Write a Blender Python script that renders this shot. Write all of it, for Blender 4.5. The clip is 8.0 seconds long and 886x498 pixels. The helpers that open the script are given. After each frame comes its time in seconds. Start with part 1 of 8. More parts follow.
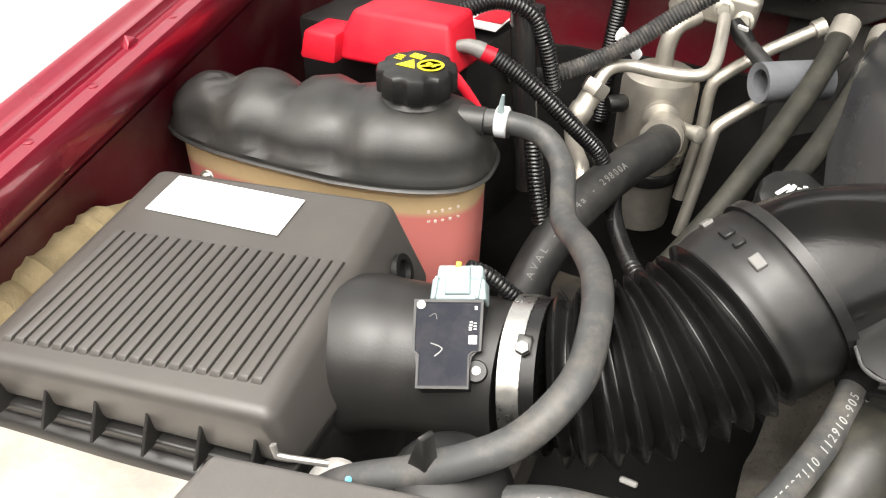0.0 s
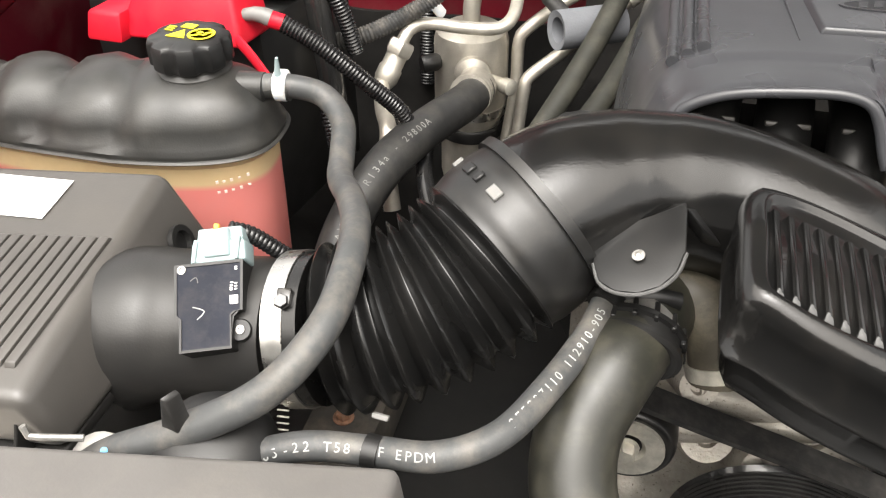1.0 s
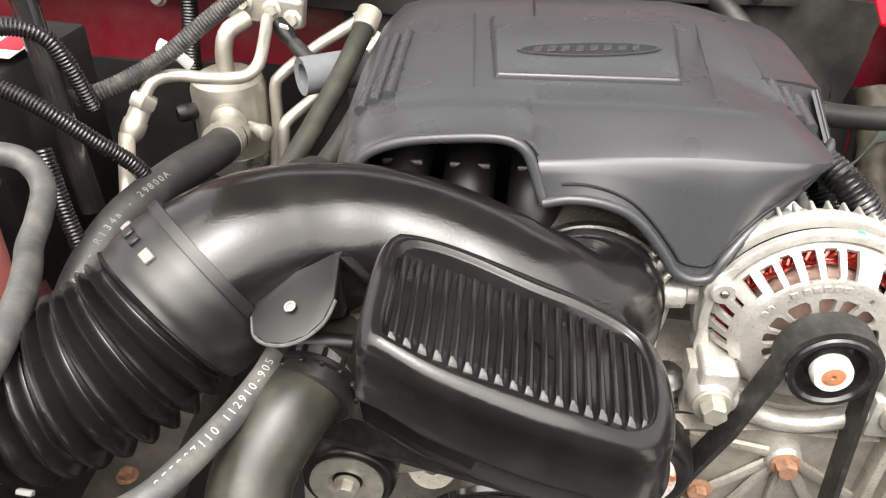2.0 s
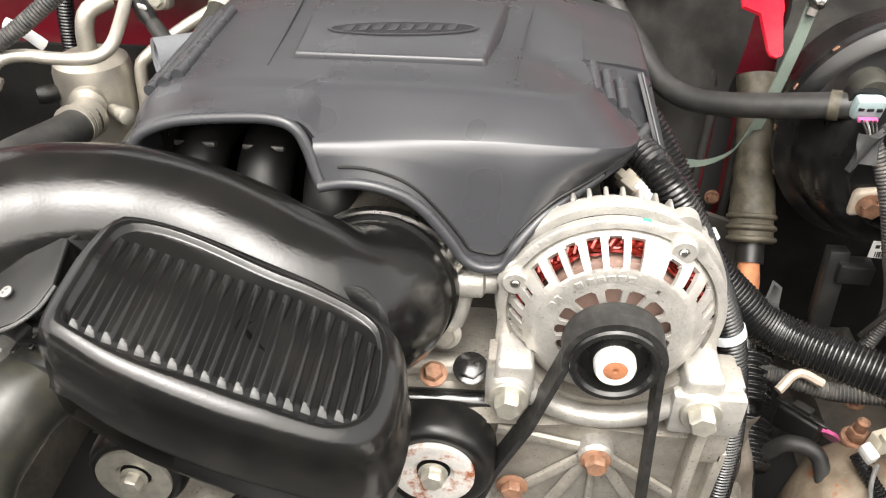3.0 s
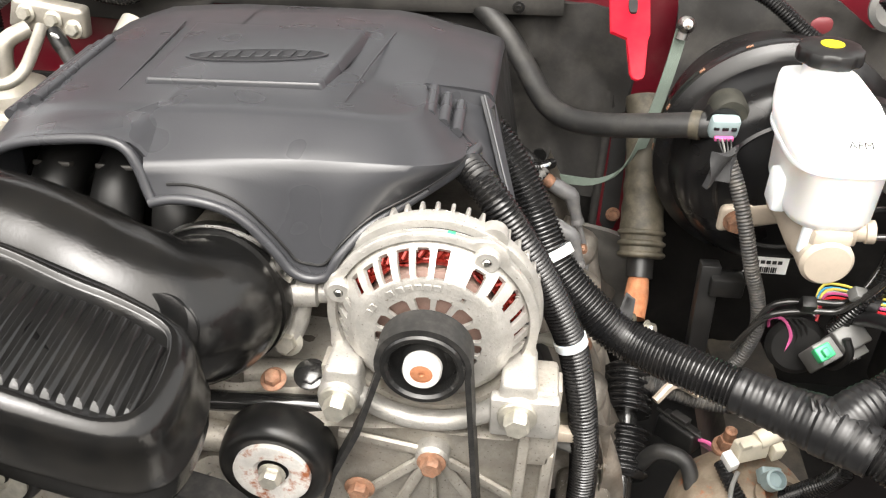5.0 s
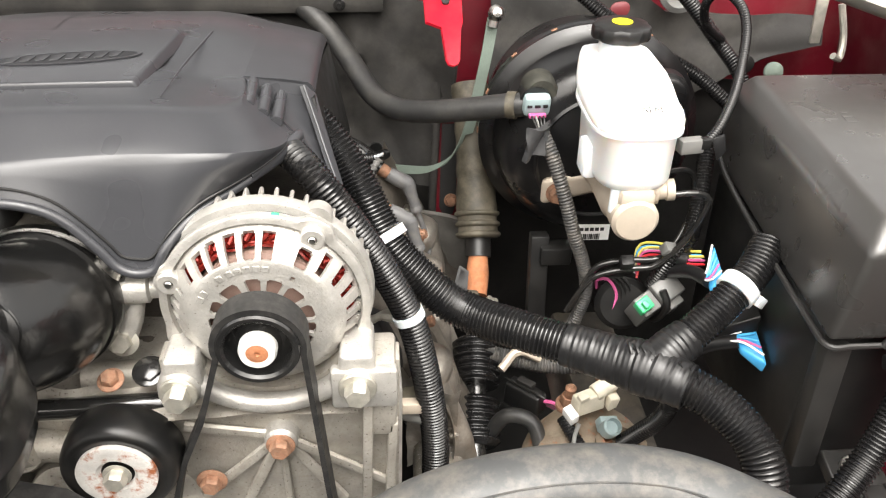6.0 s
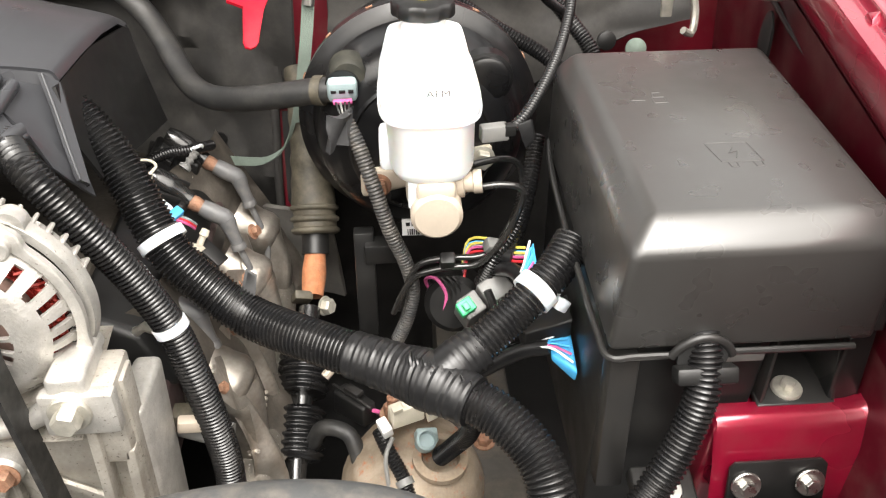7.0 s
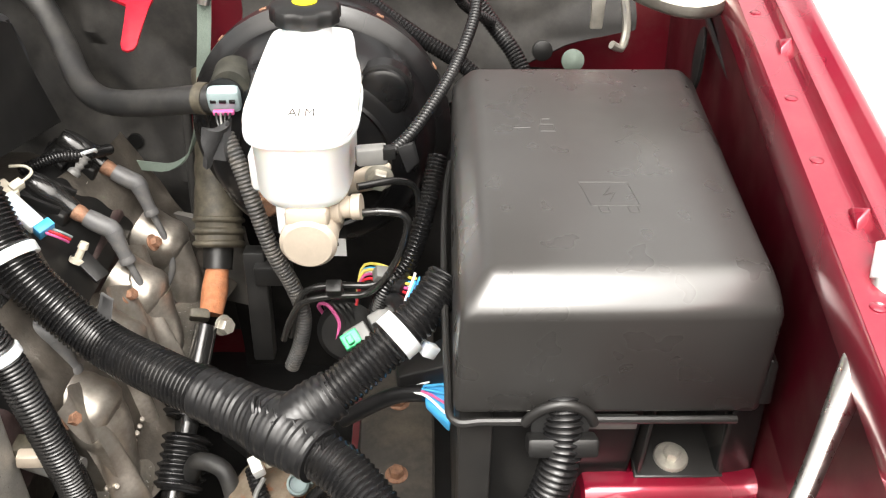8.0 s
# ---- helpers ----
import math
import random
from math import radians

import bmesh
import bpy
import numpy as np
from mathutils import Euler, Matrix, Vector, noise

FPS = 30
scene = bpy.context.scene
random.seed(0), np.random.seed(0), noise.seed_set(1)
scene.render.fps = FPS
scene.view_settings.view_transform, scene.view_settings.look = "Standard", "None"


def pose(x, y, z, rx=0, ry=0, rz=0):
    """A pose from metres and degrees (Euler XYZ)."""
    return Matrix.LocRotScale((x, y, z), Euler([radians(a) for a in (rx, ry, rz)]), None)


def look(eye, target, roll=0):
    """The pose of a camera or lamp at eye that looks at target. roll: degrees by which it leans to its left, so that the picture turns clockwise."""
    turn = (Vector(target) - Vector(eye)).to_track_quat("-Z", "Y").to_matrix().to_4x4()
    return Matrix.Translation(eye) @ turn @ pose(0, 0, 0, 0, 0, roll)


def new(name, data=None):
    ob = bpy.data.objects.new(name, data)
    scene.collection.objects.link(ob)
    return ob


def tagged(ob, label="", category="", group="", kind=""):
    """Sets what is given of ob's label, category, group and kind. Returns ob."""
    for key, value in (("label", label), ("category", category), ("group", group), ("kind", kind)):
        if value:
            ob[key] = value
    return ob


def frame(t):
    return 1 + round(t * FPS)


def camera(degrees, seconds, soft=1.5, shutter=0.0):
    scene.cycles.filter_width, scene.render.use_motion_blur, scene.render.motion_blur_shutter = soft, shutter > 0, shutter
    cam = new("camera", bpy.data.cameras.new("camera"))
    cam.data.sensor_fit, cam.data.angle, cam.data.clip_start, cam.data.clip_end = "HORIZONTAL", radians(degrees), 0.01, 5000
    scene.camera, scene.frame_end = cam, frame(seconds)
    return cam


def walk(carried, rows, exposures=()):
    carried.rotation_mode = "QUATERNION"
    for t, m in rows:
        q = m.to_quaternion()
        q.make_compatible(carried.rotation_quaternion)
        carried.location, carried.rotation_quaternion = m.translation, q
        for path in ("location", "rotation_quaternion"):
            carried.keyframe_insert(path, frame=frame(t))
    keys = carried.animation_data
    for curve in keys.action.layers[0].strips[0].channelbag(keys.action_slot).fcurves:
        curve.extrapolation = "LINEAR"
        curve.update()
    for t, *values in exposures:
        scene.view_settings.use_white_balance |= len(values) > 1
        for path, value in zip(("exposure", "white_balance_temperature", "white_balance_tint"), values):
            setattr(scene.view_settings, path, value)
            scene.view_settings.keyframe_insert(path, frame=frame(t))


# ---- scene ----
cam = camera(56.5, 8.0, soft=1.2)
PATH = [
    (0, (0.044, -0.016, 1.497), (-0.587, 1.478, 0.327), 0.6),
    (0.3, (0.047, -0.018, 1.492), (-0.588, 1.452, 0.295), -0.5),
    (0.5, (0.066, -0.015, 1.489), (-0.542, 1.463, 0.288), -1.0),
    (1, (0.133, -0.001, 1.486), (-0.287, 1.538, 0.279), -0.8),
    (1.2, (0.160, 0.004, 1.489), (-0.180, 1.564, 0.284), -0.2),
    (1.5, (0.196, 0.01, 1.493), (-0.035, 1.605, 0.308), 0.4),
    (2, (0.259, 0.016, 1.51), (0.115, 1.64, 0.351), 0.8),
    (2.2, (0.288, 0.023, 1.509), (0.157, 1.65, 0.354), 1.0),
    (3.5, (0.472, 0.063, 1.491), (0.292, 1.663, 0.305), 1.7),
    (4, (0.524, 0.077, 1.494), (0.272, 1.677, 0.32), 1.3),
    (4.2, (0.533, 0.074, 1.5), (0.262, 1.679, 0.337), 0.7),
    (5.3, (0.543, 0.01, 1.512), (0.444, 1.67, 0.401), 0.2),
    (5.5, (0.545, 0.001, 1.509), (0.526, 1.672, 0.411), 0.4),
    (6, (0.576, -0.007, 1.503), (0.696, 1.659, 0.402), 1.0),
    (6.5, (0.647, 0.01, 1.494), (0.801, 1.662, 0.378), 0.5),
    (7, (0.768, 0.047, 1.478), (0.879, 1.69, 0.343), -0.1),
    (7.2, (0.818, 0.068, 1.474), (0.875, 1.698, 0.317), -0.5),
    (7.5, (0.848, 0.089, 1.464), (0.914, 1.718, 0.305), 0.3),
    (7.8, (0.881, 0.106, 1.464), (0.913, 1.727, 0.293), 0.4),
    (8, (0.894, 0.114, 1.472), (0.937, 1.743, 0.313), 0.9),
]
walk(cam, [(t, look(eye, target, roll)) for t, eye, target, roll in PATH],
     [(0.0, 1.61), (0.5, 1.60), (1.0, 1.90), (1.5, 2.15), (2.0, 2.09), (3.5, 2.00), (4.0, 1.96), (5.5, 2.01), (6.0, 2.01), (6.5, 1.95), (7.0, 2.07), (8.0, 2.02)])

# ---- light: a bright, thinly overcast sky over an open yard ----
world = bpy.data.worlds.new("world")
scene.world = world
world.use_nodes = True
wn = world.node_tree.nodes
wl = world.node_tree.links
sky = wn.new("ShaderNodeTexSky")
sky.sky_type = "NISHITA"
sky.sun_disc = False
sky.sun_elevation = radians(68)
sky.sun_rotation = radians(180)
sky.dust_density = 6.0
pale = wn.new("ShaderNodeHueSaturation")
pale.inputs["Saturation"].default_value = 0.04
wl.new(sky.outputs[0], pale.inputs["Color"])
wl.new(pale.outputs[0], wn["Background"].inputs["Color"])
wn["Background"].inputs["Strength"].default_value = 0.14
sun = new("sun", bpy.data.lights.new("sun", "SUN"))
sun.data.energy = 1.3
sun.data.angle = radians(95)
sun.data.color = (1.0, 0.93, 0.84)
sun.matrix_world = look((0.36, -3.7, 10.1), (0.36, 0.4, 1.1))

scene.view_settings.use_white_balance = True
scene.view_settings.white_balance_temperature = 6780

# ---- small helpers ----
HOME = {}


def thing(name, at, label, category, group="", kind=""):
    """An Empty at the base of a thing; its parts hang under it."""
    ob = new(name)
    ob.empty_display_size = 0.02
    ob.location = at
    HOME[ob] = Vector(at)
    return tagged(ob, label, category, group, kind)


def part(name, bm, material, parent, label="", sharp=38, flat=False):
    """One mesh object under a thing or a part, from a bmesh in world metres."""
    home = HOME[parent]
    bmesh.ops.translate(bm, verts=bm.verts, vec=-home)
    bmesh.ops.recalc_face_normals(bm, faces=bm.faces)
    limit = radians(sharp)
    for f in bm.faces:
        f.smooth = not flat
    for e in bm.edges:
        e.smooth = len(e.link_faces) == 2 and e.calc_face_angle(0) < limit
    me = bpy.data.meshes.new(name)
    bm.to_mesh(me)
    bm.free()
    me.materials.append(material)
    ob = new(name, me)
    ob.parent = parent
    HOME[ob] = home
    if label:
        ob["label"] = label
    return ob


def setting(name, bm, material, label, category, sharp=38):
    """One top-level mesh of the setting, in world metres."""
    bmesh.ops.recalc_face_normals(bm, faces=bm.faces)
    for f in bm.faces:
        f.smooth = True
    for e in bm.edges:
        e.smooth = len(e.link_faces) == 2 and e.calc_face_angle(0) < radians(sharp)
    me = bpy.data.meshes.new(name)
    bm.to_mesh(me)
    bm.free()
    me.materials.append(material)
    ob = new(name, me)
    HOME[ob] = Vector((0, 0, 0))
    return tagged(ob, label, category, kind="structure")


def join(*bms):
    """Several bmeshes as one."""
    out = bms[0]
    for b in bms[1:]:
        me = bpy.data.meshes.new("tmp")
        b.to_mesh(me)
        b.free()
        out.from_mesh(me)
        bpy.data.meshes.remove(me)
    return out


def spline(points, per=10):
    """A Catmull-Rom curve through points."""
    p = [Vector(q) for q in points]
    p = [2 * p[0] - p[1], *p, 2 * p[-1] - p[-2]]
    out = []
    for i in range(1, len(p) - 2):
        a, b, c, d = p[i - 1:i + 3]
        for k in range(per):
            t = k / per
            out.append(0.5 * ((2 * b) + (c - a) * t + (2 * a - 5 * b + 4 * c - d) * t * t + (3 * b - a - 3 * c + d) * t ** 3))
    return out + [p[-2]]


def even(path, step):
    """A path cut into even steps; returns points and their lengths along it."""
    d = [0.0]
    for a, b in zip(path, path[1:]):
        d.append(d[-1] + (b - a).length)
    n = max(2, int(d[-1] / step) + 1)
    out, j = [], 0
    for k in range(n):
        s = d[-1] * k / (n - 1)
        while j < len(d) - 2 and d[j + 1] < s:
            j += 1
        w = (s - d[j]) / max(d[j + 1] - d[j], 1e-9)
        out.append((path[j].lerp(path[j + 1], min(max(w, 0), 1)), s))
    return out, d[-1]


def sweep(rings, caps=True):
    """Faces between rings of equal count."""
    bm = bmesh.new()
    rows = [[bm.verts.new(v) for v in ring] for ring in rings]
    n = len(rows[0])
    for a, b in zip(rows, rows[1:]):
        for i in range(n):
            bm.faces.new((a[i], a[(i + 1) % n], b[(i + 1) % n], b[i]))
    if caps:
        bm.faces.new(rows[0])
        bm.faces.new(rows[-1][::-1])
    return bm


def tube(points, r, n=14, step=0.006, per=10, shape=None, flat=1.0):
    """A hose along a curve. r: radius, or a list with one for each point; shape(s): a factor on it along the length; flat: width over height."""
    path = spline(points, per) if len(points) > 2 else [Vector(points[0]).lerp(Vector(points[1]), k / 8) for k in range(9)]
    spots, length = even(path, step)
    radii = r if isinstance(r, (list, tuple)) else None
    rings, side = [], None
    for k, (p, s) in enumerate(spots):
        a = spots[max(k - 1, 0)][0]
        b = spots[min(k + 1, len(spots) - 1)][0]
        way = (b - a).normalized()
        if side is None:
            side = way.cross(Vector((0, 0, 1)))
            if side.length < 0.1:
                side = way.cross(Vector((0, 1, 0)))
        side = (side - way * side.dot(way)).normalized()
        up = side.cross(way)
        if radii:
            f = s / length * (len(radii) - 1)
            i = min(int(f), len(radii) - 2)
            w = f - i
            w = w * w * (3 - 2 * w)
            rad = radii[i] * (1 - w) + radii[i + 1] * w
        else:
            rad = r
        if shape:
            rad *= shape(s)
        rings.append([p + rad * (flat * math.cos(6.28318 * j / n) * side + math.sin(6.28318 * j / n) * up) for j in range(n)])
    return sweep(rings)


def conduit(points, r, pitch=0.0036, n=16, depth=0.13):
    """Corrugated hose."""
    return tube(points, r, n, pitch / 4, 10, lambda s: 1 - depth * (0.5 + 0.5 * math.cos(6.28318 * s / pitch)) ** 1.5)


def lathe(profile, origin, axis, n=32, close=True):
    """A body of revolution; profile: (radius, way along the axis)."""
    axis = Vector(axis).normalized()
    u = axis.orthogonal().normalized()
    v = axis.cross(u)
    o = Vector(origin)
    rings = [[o + axis * h + max(r, 1e-5) * (math.cos(6.28318 * k / n) * u + math.sin(6.28318 * k / n) * v) for k in range(n)] for r, h in profile]
    return sweep(rings, close)


def turned(rx=0, ry=0, rz=0):
    return Euler((radians(rx), radians(ry), radians(rz))).to_matrix()


def box(centre, size, rot=(0, 0, 0), bevel=0.002, seg=2, taper=None):
    """A bevelled box; taper: (x, y) factor of its top."""
    bm = bmesh.new()
    bmesh.ops.create_cube(bm, size=1.0)
    for v in bm.verts:
        if taper and v.co.z > 0:
            v.co.x *= taper[0]
            v.co.y *= taper[1]
        v.co = Vector((v.co.x * size[0], v.co.y * size[1], v.co.z * size[2]))
    if bevel:
        bmesh.ops.bevel(bm, geom=bm.edges[:], offset=bevel, segments=seg, profile=0.5, affect="EDGES", clamp_overlap=True)
    m = turned(*rot)
    for v in bm.verts:
        v.co = m @ v.co + Vector(centre)
    return bm


def hull(bottom, top, bevel=0.006, seg=3):
    """A solid between two outlines of equal count, with rounded edges."""
    bm = sweep([[Vector(p) for p in bottom], [Vector(p) for p in top]])
    if bevel:
        bmesh.ops.bevel(bm, geom=bm.edges[:], offset=bevel, segments=seg, profile=0.5, affect="EDGES", clamp_overlap=True)
    return bm


def slab(outline, way, bevel=0.0015, seg=2):
    """An outline of points, pushed along a way into a solid."""
    way = Vector(way)
    return hull(outline, [Vector(p) + way for p in outline], bevel, seg)


def oval(c, u, v, a, b, e=2.0, n=32):
    """A ring of points: a superellipse with half axes a, b along u, v."""
    c, u, v = Vector(c), Vector(u), Vector(v)
    out = []
    for k in range(n):
        t = 6.28318 * k / n
        x, y = math.cos(t), math.sin(t)
        out.append(c + u * (a * math.copysign(abs(x) ** (2 / e), x)) + v * (b * math.copysign(abs(y) ** (2 / e), y)))
    return out


def bolt(at, way, r=0.006, h=0.006, washer=0.0, wh=0.0015):
    """A hexagon head, with a washer if asked."""
    head = lathe([(r * 0.96, 0), (r, 0.001), (r, h * 0.8), (r * 0.86, h)], Vector(at) + Vector(way).normalized() * (wh if washer else 0), way, 6)
    if not washer:
        return head
    return join(head, lathe([(washer, 0), (washer, wh * 0.7), (washer * 0.94, wh)], at, way, 20))


def patch(rows, close=False):
    """A surface through rows of points of equal count."""
    bm = bmesh.new()
    grid = [[bm.verts.new(p) for p in row] for row in rows]
    for a, b in zip(grid, grid[1:]):
        for i in range(len(a) - 1):
            bm.faces.new((a[i], a[i + 1], b[i + 1], b[i]))
    return bm


def resample(points, n, per=12):
    path = spline(points, per)
    spots, _ = even(path, 1e-4)
    return [spots[int(round(k * (len(spots) - 1) / (n - 1)))][0] for k in range(n)]


def thick(bm, t):
    """Give a surface a thickness."""
    bmesh.ops.recalc_face_normals(bm, faces=bm.faces)
    bmesh.ops.solidify(bm, geom=bm.faces[:], thickness=t)
    return bm


def writing(text, size, m, material, parent, name="lettering"):
    """Raised or printed words with the built-in font."""
    cu = bpy.data.curves.new(name, "FONT")
    cu.body, cu.size, cu.extrude = text, size, 0.0001
    cu.align_x = cu.align_y = "CENTER"
    tmp = bpy.data.objects.new(name, cu)
    me = bpy.data.meshes.new_from_object(tmp)
    bpy.data.objects.remove(tmp)
    bm = bmesh.new()
    bm.from_mesh(me)
    bpy.data.meshes.remove(me)
    bm.transform(m)
    return part(name, bm, material, parent, flat=True)


def facing(at, normal, up=(0, 0, 1)):
    """A frame at a place: z out along the normal, y towards up."""
    z = Vector(normal).normalized()
    x = Vector(up).cross(z).normalized()
    y = z.cross(x)
    m = Matrix((x, y, z)).transposed().to_4x4()
    m.translation = Vector(at)
    return m


def ribbon_bars(points, normal, count, size, material, parent, name="printing", seed=1):
    """Printed marks that cannot be read: a row of small bars along a path on a surface."""
    rnd = random.Random(seed)
    path = spline(points, 12)
    spots, length = even(path, length_step(path, count))
    bm = None
    for k in range(1, len(spots) - 1):
        if rnd.random() < 0.16:
            continue
        p, _ = spots[k]
        way = (spots[k + 1][0] - spots[k - 1][0]).normalized()
        z = Vector(normal(p) if callable(normal) else normal).normalized()
        y = z.cross(way).normalized()
        for piece in range(2):
            w, h = size * rnd.uniform(0.14, 0.3), size * rnd.uniform(0.55, 1.0)
            if rnd.random() < 0.4:
                w, h = size * rnd.uniform(0.4, 0.6), size * 0.2
            c = p + way * size * rnd.uniform(-0.25, 0.25) + y * size * rnd.uniform(-0.2, 0.2)
            ring = [c + way * (sx * w / 2) + y * (sy * h / 2) for sx, sy in ((-1, -1), (1, -1), (1, 1), (-1, 1))]
            b = sweep([[q - z * 0.0003 for q in ring], [q + z * 0.00025 for q in ring]])
            bm = b if bm is None else join(bm, b)
    return part(name, bm, material, parent, flat=True)


def length_step(path, count):
    return sum((b - a).length for a, b in zip(path, path[1:])) / count


# ---- materials ----
def paint(name, colour, rough=0.5, metal=0.0, spec=0.5, grain=0.0, grain_size=700.0, vary=0.12, vary_size=14.0, dust=0.0, dust_colour=(0.32, 0.28, 0.23),
          coat=0.0, coat_rough=0.05, speck=0.0, speck_colour=(0.8, 0.8, 0.78), lift=0.0, rust=0.0, through_light=0.0, flake=0.0):
    """A surface: base colour that varies at two sizes, grain, dust, specks, rust."""
    m = bpy.data.materials.new(name)
    m.use_nodes = True
    nt = m.node_tree
    b = nt.nodes["Principled BSDF"]
    co = nt.nodes.new("ShaderNodeTexCoord")

    def noise_at(size, detail=4.0, rough_=0.55):
        t = nt.nodes.new("ShaderNodeTexNoise")
        t.inputs["Scale"].default_value = size
        t.inputs["Detail"].default_value = detail
        t.inputs["Roughness"].default_value = rough_
        nt.links.new(co.outputs["Object"], t.inputs["Vector"])
        return t.outputs["Fac"]

    def ramp(fac, lo, hi, top=1.0):
        t = nt.nodes.new("ShaderNodeMapRange")
        t.inputs[1].default_value, t.inputs[2].default_value = lo, hi
        t.inputs[3].default_value, t.inputs[4].default_value = 0.0, top
        nt.links.new(fac, t.inputs[0])
        return t.outputs[0]

    def blend(fac, a, c):
        t = nt.nodes.new("ShaderNodeMix")
        t.data_type = "RGBA"
        nt.links.new(fac, t.inputs["Factor"])
        for val, sock in ((a, t.inputs[6]), (c, t.inputs[7])):
            if isinstance(val, (tuple, list)):
                sock.default_value = (*val[:3], 1)
            else:
                nt.links.new(val, sock)
        return t.outputs[2]

    dark = [c * (1 - vary) for c in colour]
    light = [min(c * (1 + vary), 1) for c in colour]
    big = noise_at(vary_size, 5)
    col = blend(ramp(big, 0.35, 0.65), dark, light)
    fine = noise_at(vary_size * 14, 3)
    col2 = blend(ramp(fine, 0.3, 0.7, 0.35), col, [c * (1 - vary * 1.3) for c in colour])
    if dust:
        col2 = blend(ramp(noise_at(vary_size * 1.7, 8, 0.7), 0.45, 0.72, dust), col2, dust_colour)
    if rust:
        col2 = blend(ramp(noise_at(60, 6, 0.7), 0.62 - rust * 0.25, 0.72 - rust * 0.2), col2, (0.28, 0.09, 0.035))
    if speck:
        col2 = blend(ramp(noise_at(420, 2, 0.5), 0.70 - speck * 0.1, 0.74 - speck * 0.1, 0.8), col2, speck_colour)
    nt.links.new(col2, b.inputs["Base Color"])
    r = nt.nodes.new("ShaderNodeMapRange")
    r.inputs[1].default_value, r.inputs[2].default_value = 0.3, 0.7
    r.inputs[3].default_value, r.inputs[4].default_value = max(rough - 0.05, 0.02), min(rough + 0.06, 1)
    nt.links.new(noise_at(vary_size * 3, 2.0, 0.45), r.inputs[0])
    nt.links.new(r.outputs[0], b.inputs["Roughness"])
    b.inputs["Metallic"].default_value = metal
    b.inputs["Specular IOR Level"].default_value = spec
    b.inputs["Coat Weight"].default_value = coat
    b.inputs["Coat Roughness"].default_value = coat_rough
    if through_light:
        b.inputs["Subsurface Weight"].default_value = through_light
        b.inputs["Subsurface Radius"].default_value = (0.02, 0.015, 0.012)
        b.inputs["Subsurface Scale"].default_value = 0.6 if through_light < 0.5 else 1.8
    if grain or lift:
        bump = nt.nodes.new("ShaderNodeBump")
        bump.inputs["Strength"].default_value = min(grain or lift, 1)
        bump.inputs["Distance"].default_value = (0.0006 if grain > 0.55 else 0.0002) if grain else 0.004
        nt.links.new(noise_at(min(grain_size, 700) if grain else 45, 2), bump.inputs["Height"])
        nt.links.new(bump.outputs[0], b.inputs["Normal"])
    return m


M = {}
M["concrete"] = paint("concrete", (0.46, 0.445, 0.42), 0.85, grain=0.6, grain_size=220, vary=0.15, vary_size=3, dust=0.3, dust_colour=(0.62, 0.6, 0.57))
M["wall_paint"] = paint("wall_paint", (0.045, 0.043, 0.042), 0.9, grain=0.5, grain_size=150, vary=0.15, vary_size=2)
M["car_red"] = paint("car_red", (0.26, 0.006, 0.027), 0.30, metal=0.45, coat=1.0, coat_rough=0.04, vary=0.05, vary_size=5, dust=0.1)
M["firewall_red"] = paint("firewall_red", (0.15, 0.005, 0.014), 0.40, metal=0.15, coat=0.4, coat_rough=0.2, vary=0.12, vary_size=8, dust=0.12)
M["bracket_red"] = paint("bracket_red", (0.40, 0.006, 0.020), 0.45, spec=0.25, vary=0.06, vary_size=20, dust=0.05)
# Duller, darker copy of car_red; the inner panels' shade is put into it.
M["car_red_shaded"] = paint("car_red_shaded", (0.072, 0.0022, 0.008), 0.38, metal=0.15, coat=0.4, coat_rough=0.25, vary=0.12, vary_size=8, dust=0.14)
M["plastic"] = paint("plastic", (0.018, 0.0175, 0.017), 0.36, grain=0.35, grain_size=1500, vary=0.1, vary_size=10, dust=0.02)
M["plastic_grey"] = paint("plastic_grey", (0.062, 0.058, 0.054), 0.36, grain=0.3, grain_size=1600, vary=0.06, vary_size=8, dust=0.04)
M["plastic_deep"] = paint("plastic_deep", (0.008, 0.008, 0.008), 0.42, grain=0.2, grain_size=1300, vary=0.15, dust=0.015)
M["duct_black"] = paint("duct_black", (0.006, 0.006, 0.006), 0.19, spec=0.5, grain=0.5, grain_size=420, vary=0.12, vary_size=12, dust=0.02)
M["collar_black"] = paint("collar_black", (0.009, 0.009, 0.009), 0.38, grain=0.15, grain_size=900, vary=0.1, dust=0.05)
M["bellows"] = paint("bellows", (0.007, 0.007, 0.007), 0.24, grain=0.15, grain_size=500, vary=0.12, dust=0.012)
M["cover"] = paint("cover", (0.038, 0.039, 0.043), 0.30, grain=0.22, grain_size=560, vary=0.03, vary_size=6)
M["tank_black"] = paint("tank_black", (0.02, 0.02, 0.019), 0.40, grain=0.45, grain_size=900, vary=0.15, vary_size=12, dust=0.05)
M["hose"] = paint("hose", (0.052, 0.054, 0.055), 0.5, grain=0.25, grain_size=500, vary=0.16, vary_size=30, dust=0.25)
M["hose_green"] = paint("hose_green", (0.020, 0.020, 0.016), 0.36, grain=0.25, grain_size=400, vary=0.25, vary_size=25, dust=0.3, dust_colour=(0.10, 0.09, 0.065))
M["hose_dusty"] = paint("hose_dusty", (0.026, 0.026, 0.021), 0.62, spec=0.3, grain=0.25, grain_size=400, vary=0.25, vary_size=25, dust=0.3, dust_colour=(0.12, 0.11, 0.085))
M["hose_black"] = paint("hose_black", (0.018, 0.018, 0.018), 0.5, grain=0.25, grain_size=500, vary=0.2, vary_size=25, dust=0.2, dust_colour=(0.14, 0.13, 0.11))
